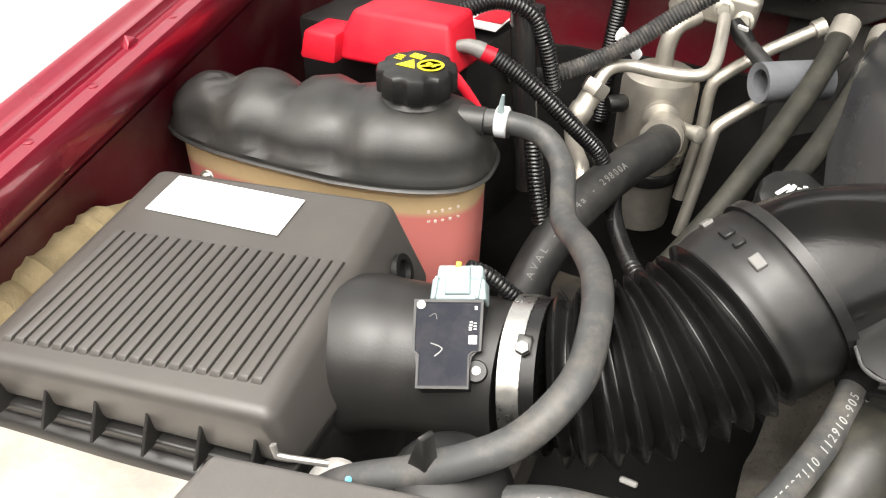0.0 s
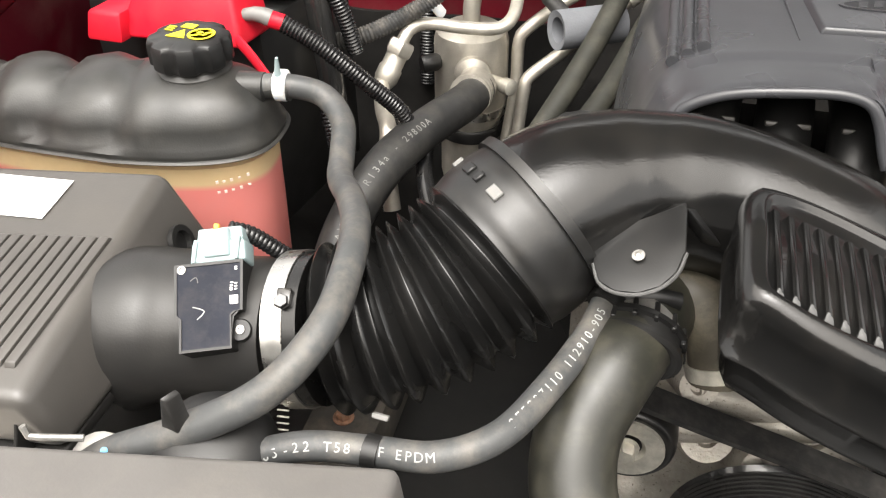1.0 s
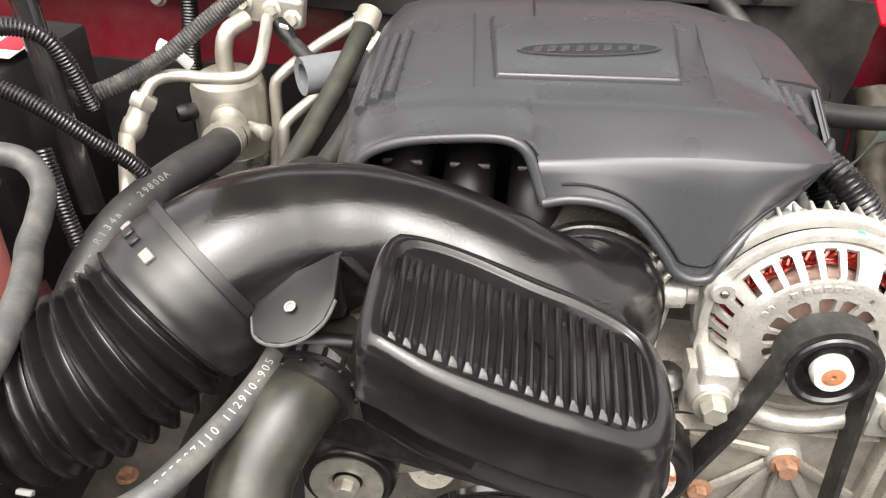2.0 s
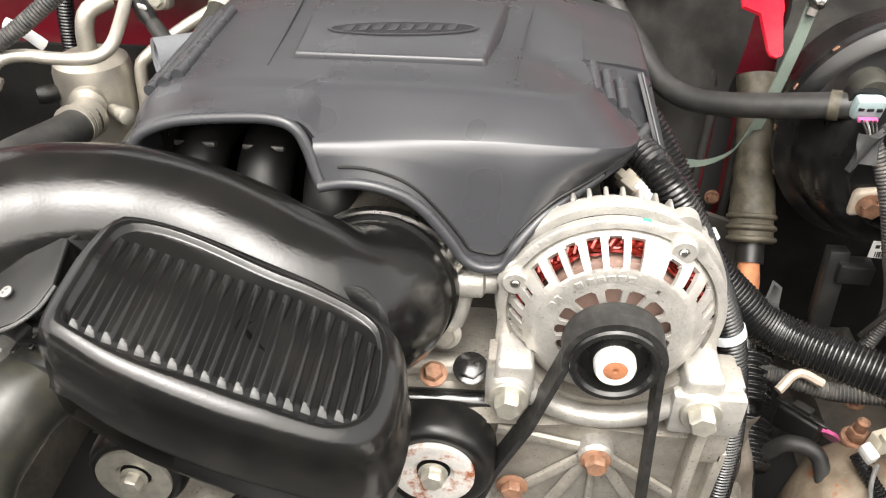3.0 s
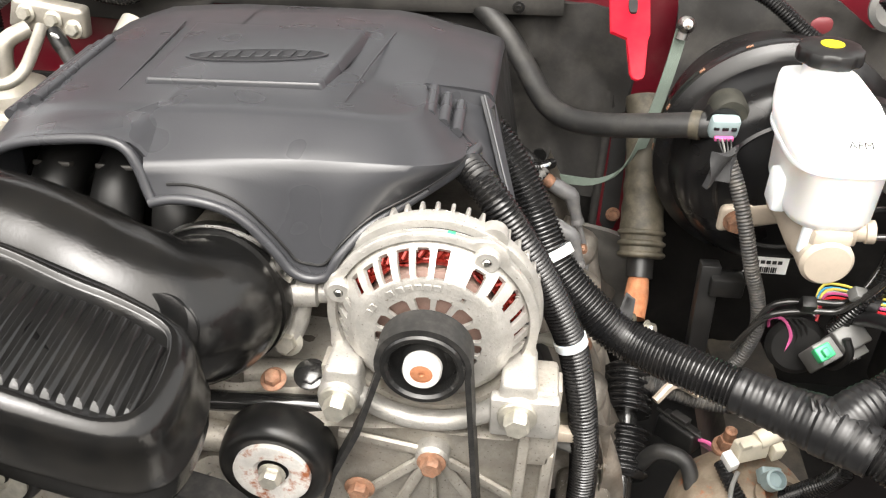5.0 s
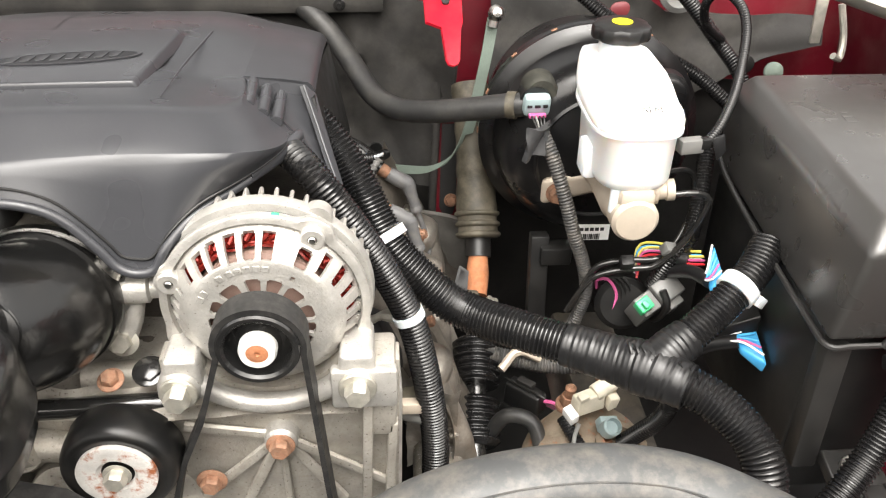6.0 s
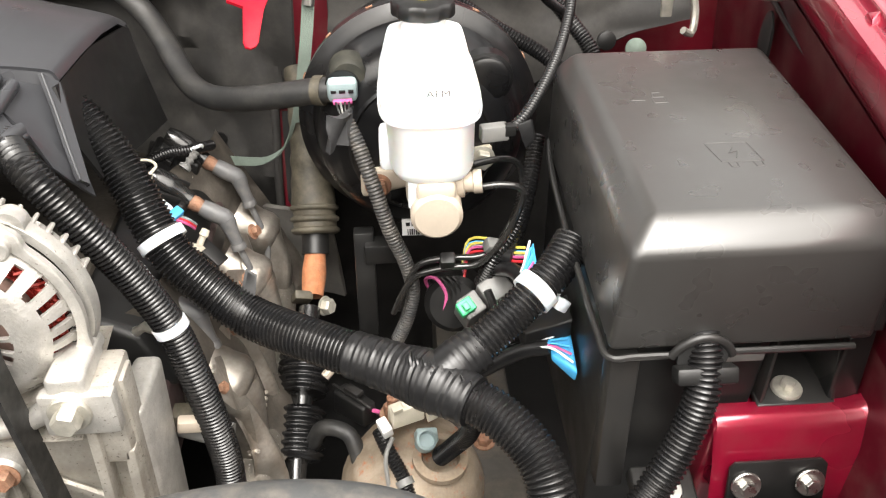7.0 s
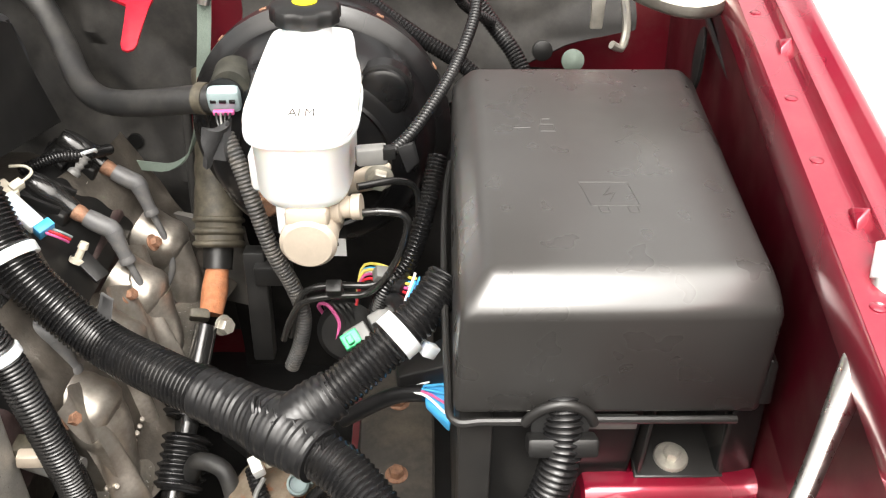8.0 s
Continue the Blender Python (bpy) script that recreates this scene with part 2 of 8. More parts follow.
M["loom"] = paint("loom", (0.008, 0.008, 0.0085), 0.23, vary=0.2, vary_size=30, dust=0.02)
M["loom_dusty"] = paint("loom_dusty", (0.04, 0.04, 0.04), 0.5, vary=0.25, vary_size=40, dust=0.3)
M["tape"] = paint("tape", (0.010, 0.010, 0.0105), 0.33, grain=0.25, grain_size=220, vary=0.2, vary_size=40)
M["cast"] = paint("cast", (0.50, 0.485, 0.455), 0.48, metal=0.6, grain=0.8, grain_size=420, vary=0.16, vary_size=60, dust=0.35, dust_colour=(0.36, 0.33, 0.28), speck=0.15, speck_colour=(0.22, 0.20, 0.17))
M["cast_dirty"] = paint("cast_dirty", (0.24, 0.22, 0.19), 0.5, metal=0.5, grain=0.8, grain_size=300, vary=0.35, vary_size=26, dust=0.5, dust_colour=(0.2, 0.16, 0.12), speck=0.3)
M["cast_brown"] = paint("cast_brown", (0.22, 0.17, 0.12), 0.7, metal=0.15, grain=0.8, grain_size=250, vary=0.35, vary_size=22, dust=0.6, rust=0.22)
M["alloy"] = paint("alloy", (0.7, 0.68, 0.64), 0.28, metal=1.0, grain=0.3, grain_size=500, vary=0.12, vary_size=30, dust=0.1)
M["steel"] = paint("steel", (0.66, 0.65, 0.62), 0.3, metal=1.0, vary=0.12, vary_size=60, dust=0.12)
M["zinc"] = paint("zinc", (0.52, 0.50, 0.44), 0.45, metal=0.7, vary=0.2, vary_size=90, dust=0.3, dust_colour=(0.5, 0.46, 0.38))
M["rusty"] = paint("rusty", (0.42, 0.16, 0.07), 0.8, metal=0.1, grain=0.8, grain_size=500, vary=0.3, vary_size=80, dust=0.25, dust_colour=(0.5, 0.3, 0.2))
M["rust_bolt"] = paint("rust_bolt", (0.30, 0.155, 0.095), 0.7, metal=0.3, grain=0.8, grain_size=500, vary=0.35, vary_size=120, dust=0.4, dust_colour=(0.36, 0.27, 0.2))
M["dark_metal"] = paint("dark_metal", (0.012, 0.012, 0.012), 0.22, metal=0.0, coat=0.5, vary=0.15, vary_size=20, dust=0.04)
M["booster_black"] = paint("booster_black", (0.0045, 0.0045, 0.005), 0.30, spec=0.4, coat=0.2, coat_rough=0.2, vary=0.05, vary_size=10, dust=0.02)
M["sensor_face"] = paint("sensor_face", (0.010, 0.012, 0.020), 0.6, spec=0.18, vary=0.1, vary_size=40, dust=0.06)
M["belt"] = paint("belt", (0.012, 0.012, 0.012), 0.5, vary=0.2, vary_size=60, dust=0.25, dust_colour=(0.12, 0.11, 0.1))
M["copper"] = paint("copper", (0.21, 0.018, 0.012), 0.25, metal=0.4, vary=0.3, vary_size=90)
M["rotor_brown"] = paint("rotor_brown", (0.26, 0.165, 0.135), 0.6, vary=0.2, vary_size=60, dust=0.2)
M["red_plastic"] = paint("red_plastic", (0.5, 0.006, 0.02), 0.42, spec=0.3, vary=0.05, vary_size=12, dust=0.04)
M["white_plastic"] = paint("white_plastic", (0.87, 0.875, 0.87), 0.42, vary=0.02, vary_size=10, through_light=0.6)
M["ivory"] = paint("ivory", (0.50, 0.43, 0.35), 0.5, metal=0.2, grain=0.35, grain_size=500, vary=0.08, vary_size=25, dust=0.15)
M["cream"] = paint("cream", (0.66, 0.61, 0.50), 0.45, vary=0.1, vary_size=60, dust=0.15)
M["label"] = paint("label", (0.82, 0.82, 0.81), 0.4, vary=0.03, vary_size=30)
M["ink"] = paint("ink", (0.02, 0.02, 0.02), 0.5, vary=0.05)
M["print_grey"] = paint("print_grey", (0.34, 0.35, 0.34), 0.6, vary=0.2, vary_size=120)
M["yellow"] = paint("yellow", (0.8, 0.68, 0.02), 0.45, vary=0.04)
M["yellow_grease"] = paint("yellow_grease", (0.6, 0.33, 0.04), 0.5, vary=0.3, vary_size=60)
M["blue"] = paint("blue", (0.06, 0.4, 0.75), 0.4, vary=0.08, vary_size=40)
M["pale_blue"] = paint("pale_blue", (0.28, 0.36, 0.37), 0.45, vary=0.07, vary_size=40, dust=0.1)
M["green"] = paint("green", (0.05, 0.5, 0.2), 0.4, vary=0.1)
M["pink"] = paint("pink", (0.55, 0.10, 0.26), 0.45, vary=0.1)
M["wire_red"] = paint("wire_red", (0.6, 0.03, 0.04), 0.45, vary=0.1)
M["wire_yellow"] = paint("wire_yellow", (0.75, 0.62, 0.12), 0.45, vary=0.1)
M["grey_conn"] = paint("grey_conn", (0.15, 0.15, 0.145), 0.45, vary=0.08, vary_size=40, dust=0.15)
M["foam"] = paint("foam", (0.14, 0.147, 0.16), 0.9, grain=0.6, grain_size=500, vary=0.1, vary_size=30)
M["tan_foam"] = paint("tan_foam", (0.28, 0.22, 0.12), 0.95, grain=1.0, grain_size=420, vary=0.25, vary_size=30, dust=0.4, dust_colour=(0.4, 0.33, 0.2))
M["boot_tan"] = paint("boot_tan", (0.05, 0.043, 0.030), 0.6, grain=0.3, grain_size=300, vary=0.25, vary_size=25, dust=0.4, dust_colour=(0.25, 0.22, 0.16))
# Near-black that puts the lower firewall's deep shade into colour.
M["shade_sheet"] = paint("shade_sheet", (0.011, 0.0105, 0.010), 0.8, spec=0.2, grain=0.5, grain_size=300, vary=0.3, vary_size=12, dust=0.08, dust_colour=(0.10, 0.09, 0.08))
M["felt_liner"] = paint("felt_liner", (0.075, 0.073, 0.07), 0.9, spec=0.2, grain=0.5, grain_size=300, vary=0.2, vary_size=9, dust=0.2)
M["mat_dark"] = paint("mat_dark", (0.025, 0.0235, 0.022), 0.75, grain=0.5, grain_size=300, vary=0.4, vary_size=9, dust=0.38, dust_colour=(0.10, 0.092, 0.08), lift=0)
M["flap_grey"] = paint("flap_grey", (0.10, 0.095, 0.088), 0.6, grain=0.4, grain_size=220, vary=0.25, vary_size=14, dust=0.3, dust_colour=(0.2, 0.185, 0.16))
M["strap"] = paint("strap", (0.16, 0.2, 0.17), 0.8, grain=0.9, grain_size=700, vary=0.15, vary_size=30)
M["fluid_body"] = paint("fluid_body", (0.62, 0.46, 0.26), 0.38, vary=0.08, vary_size=12, through_light=0.25)


def fluid(m, level, low):
    """Tint a tank wall with the coolant that stands behind it up to a level."""
    nt = m.node_tree
    b = nt.nodes["Principled BSDF"]
    old = b.inputs["Base Color"].links[0].from_socket
    co = nt.nodes.new("ShaderNodeTexCoord")
    sep = nt.nodes.new("ShaderNodeSeparateXYZ")
    nt.links.new(co.outputs["Object"], sep.inputs[0])
    r = nt.nodes.new("ShaderNodeMapRange")
    r.inputs[1].default_value, r.inputs[2].default_value = level + 0.003, level - 0.003
    nt.links.new(sep.outputs[2], r.inputs[0])
    x = nt.nodes.new("ShaderNodeMix")
    x.data_type = "RGBA"
    nt.links.new(r.outputs[0], x.inputs["Factor"])
    nt.links.new(old, x.inputs[6])
    x.inputs[7].default_value = (*low, 1)
    nt.links.new(x.outputs[2], b.inputs["Base Color"])
M["print_dim"] = paint("print_dim", (0.17, 0.17, 0.16), 0.6, vary=0.35, vary_size=160)
M["pipe"] = paint("pipe", (0.55, 0.52, 0.46), 0.46, metal=0.8, grain=0.3, grain_size=500, vary=0.14, vary_size=30, dust=0.35, dust_colour=(0.42, 0.38, 0.31))
M["steel_dull"] = paint("steel_dull", (0.4, 0.39, 0.37), 0.45, metal=0.8, vary=0.2, vary_size=80, dust=0.2)
M["bare_metal"] = paint("bare_metal", (0.58, 0.54, 0.48), 0.42, metal=0.45, grain=0.2, grain_size=300, vary=0.25, vary_size=16, dust=0.35, dust_colour=(0.30, 0.25, 0.19))
M["windshield"] = paint("windshield", (0.012, 0.013, 0.014), 0.25, spec=0.08, vary=0.05, vary_size=4)
M["cast_stained"] = paint("cast_stained", (0.43, 0.405, 0.36), 0.5, metal=0.55, grain=0.8, grain_size=320, vary=0.22, vary_size=30, dust=0.5, dust_colour=(0.27, 0.23, 0.18), speck=0.4, speck_colour=(0.14, 0.12, 0.10))
M["idler_face"] = paint("idler_face", (0.58, 0.565, 0.54), 0.6, metal=0.1, grain=0.4, grain_size=500, vary=0.2, vary_size=60, dust=0.3, rust=0.45)
M["rim_black"] = paint("rim_black", (0.007, 0.007, 0.007), 0.36, spec=0.4, vary=0.1, vary_size=20, dust=0.04)
M["head_dirty"] = paint("head_dirty", (0.105, 0.092, 0.078), 0.6, metal=0.3, grain=0.8, grain_size=300, vary=0.4, vary_size=26, dust=0.4, dust_colour=(0.10, 0.08, 0.06))
M["tape_grey"] = paint("tape_grey", (0.035, 0.035, 0.036), 0.38, grain=0.3, grain_size=160, vary=0.3, vary_size=60)
M["shield"] = paint("shield", (0.42, 0.385, 0.34), 0.40, metal=0.8, grain=0.5, grain_size=160, vary=0.35, vary_size=18, dust=0.45, dust_colour=(0.16, 0.12, 0.09))
M["lid_satin"] = paint("lid_satin", (0.037, 0.0355, 0.034), 0.30, spec=0.85, grain=0.10, grain_size=520, vary=0.05, vary_size=12)
M["gasket"] = paint("gasket", (0.05, 0.03, 0.03), 0.55, vary=0.25, vary_size=30, dust=0.2)
M["boot_grey"] = paint("boot_grey", (0.11, 0.11, 0.112), 0.45, vary=0.12, vary_size=40, dust=0.2)
M["shroud_grey"] = paint("shroud_grey", (0.11, 0.105, 0.10), 0.5, grain=0.4, grain_size=900, vary=0.08, vary_size=12, dust=0.1)
M["rail_dark"] = paint("rail_dark", (0.055, 0.05, 0.044), 0.7, grain=0.6, grain_size=120, vary=0.4, vary_size=9, dust=0.6, dust_colour=(0.16, 0.135, 0.10))
# Pale tone for painted rib-end glints and for the tab's worn edge.
M["glint_wear"] = paint("glint_wear", (0.075, 0.075, 0.074), 0.5, vary=0.3, vary_size=200)
M["emblem_bar"] = paint("emblem_bar", (0.030, 0.031, 0.034), 0.5, vary=0.2, vary_size=160)
M["emblem"] = paint("emblem", (0.013, 0.0135, 0.015), 0.42, vary=0.1, vary_size=60)
M["nut_bright"] = paint("nut_bright", (0.8, 0.79, 0.76), 0.4, metal=0.3, vary=0.08, vary_size=80)
M["fill_ink"] = paint("fill_ink", (0.62, 0.5, 0.44), 0.5, vary=0.1)

# ================= the car's body round the engine bay =================
def grid_plane(x0, x1, y0, y1, z, n=2):
    bm = bmesh.new()
    bmesh.ops.create_grid(bm, x_segments=n, y_segments=n, size=0.5)
    for v in bm.verts:
        v.co = Vector((x0 + (v.co.x + 0.5) * (x1 - x0), y0 + (v.co.y + 0.5) * (y1 - y0), z))
    return bm


setting("ground", grid_plane(-300, 300, -300, 300, 0.0, 6), M["concrete"], "pale sunlit concrete yard under the car", "ground")


# Unseen wall, added so that front faces mirror dark instead of low sky.
setting("wall_unseen", join(box((0.4, -2.4, 1.2), (9.0, 0.2, 2.4), (0, 0, 0), 0.01)), M["wall_paint"], "unseen dark wall added to block low light from the front", "wall")


def rail_z(y):
    return 1.242 + 0.13 * (y - 0.417)


def fender(side, name, label):
    """A front fender: inner lip, hood ledge with pressed marks, crest and outer skin. side: -1 or 1."""
    ob = thing(name, (0.358 + side * 0.8, 0.4, 0.6), label, "fender", "front fenders")
    base = lambda y: 0.358 + side * ((0.759 if side < 0 else 0.731) + 0.1 * (y - 0.417))
    prof = [(0.014, -0.05), (0.004, -0.036), (0.0, -0.028), (-0.001, -0.004), (0.001, 0.0), (0.010, 0.0006), (0.0185, 0.0006), (0.0205, 0.003), (0.0220, 0.0085), (0.0250, 0.0090), (0.0300, 0.0070), (0.0345, 0.0085), (0.0385, 0.0125), (0.0415, 0.0135),
            (0.0445, 0.0125), (0.0520, 0.0050), (0.0600, -0.008), (0.072, -0.045), (0.088, -0.15), (0.098, -0.4), (0.090, -0.55)]
    rows = []
    for k in range(19):
        y = 0.20 + k * 0.06
        rows.append([Vector((base(y) + side * dx, y, rail_z(y) + dz)) for dx, dz in prof])
    part("skin", patch(rows), M["car_red"], ob, sharp=50)
    inner = [[Vector((base(y) + side * dx, y, rail_z(y) + dz)) for dx, dz in ((0.03, -0.5), (0.03, -0.30), (0.02, -0.12), (0.012, -0.049))] for y in (0.20, 0.5, 0.8, 1.28)]
    part("inner_wall", patch(inner), M["car_red_shaded"], ob, "inner wall, its shade put into a darker red")
    for k, y in enumerate((0.275, 0.455, 0.625, 0.80)):
        a = Vector((base(y) + side * 0.0145, y, rail_z(y)))
        way = Vector((side * 0.1, 1, 0.13)).normalized()
        out = Vector((side, 0, 0))
        tri = [a - way * 0.010, a + way * 0.010, a + out * 0.0135 + Vector((0, 0, 0.007))]
        part("pressed_mark", hull([p - Vector((0, 0, 0.002)) for p in tri], [a.lerp(p, 0.55) + Vector((0, 0, 0.004)) for p in tri], 0.001, 2), M["car_red"], ob)
        for q in (-0.06, 0.05):
            b = a + way * q - out * 0.005
            part("dimple", lathe([(0.0042, -0.001), (0.0038, 0.0008), (0.0024, 0.0014), (0.0, 0.0015)], b, (0, 0, 1), 14), M["car_red"], ob)
    return ob


fender(-1, "fender", "glossy dark red front fender with a ledge for the hood")
fender(1, "fender", "glossy dark red front fender with a ledge for the hood")

# inner aprons below the ledges, in the darker red that carries their shade
APRON = {}
for side in (-1, 1):
    off = 0.775 if side < 0 else 0.747
    bm = patch([[Vector((0.358 + side * (off + dx + 0.1 * (y - 0.417)), y, z if z else rail_z(y) - 0.047)) for dx, z in ((0.0, 0), (0.010, 1.17), (0.012, 1.1), (0.004, 1.0), (-0.010, 0.93), (-0.02, 0.80))] for y in (0.15, 0.3, 0.45, 0.6, 0.8, 1.0)])
    ob = APRON[side] = thing("apron", (0.358 + side * 0.7, 0.5, 0.9), "dark red inner apron panel below the fender ledge", "panel", "inner aprons")
    part("panel", thick(bm, 0.002), M["car_red_shaded"], ob)

# firewall and cowl
fw = thing("firewall", (0.36, 1.0, 0.6), "dark red firewall behind the engine with grey insulating mats", "firewall", kind="structure")
part("panel", patch([[Vector((x, y, z)) for x in (-0.5, -0.1, 0.3, 0.7, 1.2)] for y, z in ((1.06, 1.30), (1.03, 1.2), (1.02, 1.0), (1.0, 0.7), (1.0, 0.4))]), M["firewall_red"], fw)


def mat_sheet(pts_u, pts_v, fn, lumps, seed):
    """A sagging insulating mat."""
    bm = bmesh.new()
    rows = []
    for j in range(pts_v):
        row = []
        for i in range(pts_u):
            p = Vector(fn(i / (pts_u - 1), j / (pts_v - 1)))
            p.y += lumps * noise.noise(p * 14 + Vector((seed, 0, 0))) + lumps * 0.5 * noise.noise(p * 40)
            row.append(bm.verts.new(p))
        rows.append(row)
    for a, b in zip(rows, rows[1:]):
        for i in range(pts_u - 1):
            bm.faces.new((a[i], a[i + 1], b[i + 1], b[i]))
    return thick(bm, 0.006)


part("insulating_mat", mat_sheet(40, 30, lambda u, v: (0.36 + 0.305 * u - 0.03 * v * u, 1.0 - 0.035 * u * (1 - v), 1.235 - 0.03 * u - 0.5 * v), 0.02, 1), M["mat_dark"], fw, "grey dusty insulating mat")
part("insulating_mat", mat_sheet(30, 20, lambda u, v: (0.70 + 0.42 * u, 0.99 - 0.02 * v, 1.235 - 0.02 * u - 0.034 * min(max((u - 0.40) / 0.12, 0), 1) - (0.06 + 0.03 * math.sin(u * 5)) * v - 0.1 * v * (1 - u)), 0.012, 2), M["mat_dark"], fw, "grey dusty insulating mat with a torn edge")
part("insulating_mat", mat_sheet(30, 30, lambda u, v: (0.05 + 0.34 * u, 0.985, 1.17 - 0.55 * v), 0.012, 3), M["mat_dark"], fw, "dark insulating mat behind the engine")
# Two added black sheets stand for deep shade on the lower firewall.
part("insulating_mat", mat_sheet(30, 24, lambda u, v: (0.64 + 0.44 * u, 0.985, 1.10 - 0.48 * v), 0.012, 7), M["shade_sheet"], fw, "added black sheet for the deep shade below the booster")
part("insulating_mat", mat_sheet(30, 24, lambda u, v: (-0.45 + 0.52 * u, 0.985, 1.09 - 0.48 * v), 0.012, 8), M["shade_sheet"], fw, "added black sheet for the deep shade behind the battery")
part("red_opening", slab(oval((0.852, 0.958, 1.203), (1, 0, 0.1), (0, 0.2, 1), 0.012, 0.009, 2.4, 20), (0, -0.002, 0), 0.0005), M["firewall_red"], fw, "red panel showing through a hole in the mat")
part("round_grommet", lathe([(0.026, 0.0), (0.026, 0.004), (0.020, 0.007), (0.013, 0.004), (0.0, 0.004)], (0.925, 0.968, 1.222), (0, -1, 0.2), 26), M["grey_conn"], fw, "dusty round rubber grommet")
part("lower_flap", mat_sheet(26, 22, lambda u, v: (0.585 + 0.105 * u + 0.01 * v, 0.915 - 0.02 * u + 0.01 * v, 0.965 - 0.13 * v - 0.015 * u), 0.008, 11), M["flap_grey"], fw, "pale grey insulating flap behind the steering shaft")
fr_o = [(0.6335, 1.075), (0.6630, 1.075), (0.6680, 1.068), (0.6680, 0.950), (0.6600, 0.934), (0.6380, 0.932), (0.6280, 0.945)]
fr_r = [Vector((x, 0.930 + 0.12 * (z - 1.0), z)) for x, z in fr_o]
part("slot_rim", tube(fr_r + fr_r[:1], 0.0052, 10, 0.004, 6), M["mat_dark"], fw, "folded mat edge round a slot")
part("slot_back", slab([p + Vector((0, 0.004, 0)) for p in fr_r], (0, 0.002, 0), 0), M["firewall_red"], fw)
# Flat black slab; the slot's inner shade is put in as ink colour.
part("slot_shade", slab([Vector((0.648 + (p.x - 0.648) * 0.55, p.y + 0.001, 1.005 + (p.z - 1.005) * 0.86)) for p in fr_r], (0, 0.001, 0), 0), M["ink"], fw)
part("grommet", lathe([(0.0, 0.0), (0.006, 0.0), (0.008, -0.003), (0.009, 0.002)], (0.556, 0.978, 1.013), (0, -1, 0), 16), M["plastic_deep"], fw)
part("plug", lathe([(0.011, 0), (0.011, 0.004), (0.006, 0.006), (0.0, 0.006)], (1.019, 0.955, 1.135), (0, -1, 0.2), 18), M["plastic_deep"], fw)
part("plug", lathe([(0.012, 0), (0.012, 0.004), (0.006, 0.008), (0.0, 0.009)], (1.05, 0.94, 1.130), (0, -1, 0.3), 18), M["strap"], fw, "pale green plastic plug")
part("bolt", bolt((-0.19, 1.0, 1.165), (0, -1, 0.1), 0.008, 0.008, 0.011), M["zinc"], fw)

cowl = thing("cowl", (0.36, 1.0, 1.2), "grey dusty cowl edge with a rubber bulb seal", "cowl")
part("channel", sweep([[Vector((x, y + 0.03 * abs(x - 0.3), z)) for y, z in ((1.10, 1.262), (0.955, 1.246), (0.943, 1.236), (0.940, 1.214), (0.945, 1.203), (0.960, 1.200), (0.975, 1.222), (1.10, 1.240))] for x in (-0.40, -0.2, 0.0, 0.2, 0.4, 0.57)]), M["mat_dark"], cowl)
part("seal", conduit([(-0.42, 0.985, 1.262), (0.0, 0.968, 1.260), (0.3, 0.963, 1.258), (0.56, 0.966, 1.258), (0.75, 0.98, 1.268), (1.02, 1.0, 1.265)], 0.008, 0.008, 10, 0.1), M["hose_black"], cowl, "black ribbed rubber seal")
part("drain_flap", hull([(-0.06, 0.975, 1.172), (0.115, 0.950, 1.172), (0.115, 0.985, 1.172), (-0.06, 1.0, 1.172)], [(-0.08, 0.952, 1.215), (0.185, 0.946, 1.215), (0.185, 0.985, 1.215), (-0.08, 1.0, 1.215)], 0.004), M["mat_dark"], cowl)
for x in (0.08, 0.52):
    part("screw", bolt((x, 0.941 + (0.005 if x < 0.1 else 0.003), 1.214), (0, -1, 0), 0.004, 0.004, 0.007), M["dark_metal"], cowl)

# windshield and roof behind the cowl, which the black covers mirror
glass = thing("windshield", (0.36, 1.3, 1.3), "dark sloping windshield above the cowl panel", "windshield", kind="structure")
part("cowl_panel", patch([[Vector((x, y, z)) for x in (-0.5, 0.36, 1.22)] for y, z in ((1.08, 1.262), (1.18, 1.285), (1.30, 1.30))]), M["plastic_deep"], glass)
part("pane", thick(patch([[Vector((x, y - 0.08 * (1 - ((x - 0.36) / 0.8) ** 2), z)) for x in (-0.45, -0.2, 0.1, 0.36, 0.62, 0.92, 1.17)] for y, z in ((1.34, 1.30), (1.78, 1.66), (2.15, 2.00))]), 0.005), M["windshield"], glass)
part("roof", patch([[Vector((x, y, z)) for x in (-0.4, 0.36, 1.12)] for y, z in ((2.10, 2.00), (2.4, 2.05), (3.6, 2.06))]), M["car_red"], glass)
part("side", patch([[Vector((x, y, z)) for y in (1.3, 2.0, 3.6)] for x, z in ((1.15, 1.90), (1.3, 1.2), (1.3, 0.4))]), M["car_red"], glass)
part("side", patch([[Vector((x, y, z)) for y in (1.3, 2.0, 3.6)] for x, z in ((-0.43, 1.90), (-0.58, 1.2), (-0.58, 0.4))]), M["car_red"], glass)

part("hinge_arm", tube([(0.99, 0.86, 1.285), (1.05, 0.80, 1.27), (1.10, 0.745, 1.262), (1.125, 0.75, 1.27), (1.13, 0.80, 1.29)], [0.010, 0.016, 0.016, 0.014, 0.012], 12, flat=1.5), M["pipe"], cowl, "bright bare metal hinge arm")
part("spring_hook", tube([(1.075, 0.87, 1.235), (1.082, 0.86, 1.20), (1.078, 0.85, 1.18), (1.067, 0.845, 1.185)], 0.004, 8), M["zinc"], cowl)
part("link", slab([(1.05, 0.88, 1.25), (1.065, 0.88, 1.25), (1.062, 0.87, 1.19), (1.05, 0.87, 1.19)], (0, 0.004, 0)), M["zinc"], cowl)


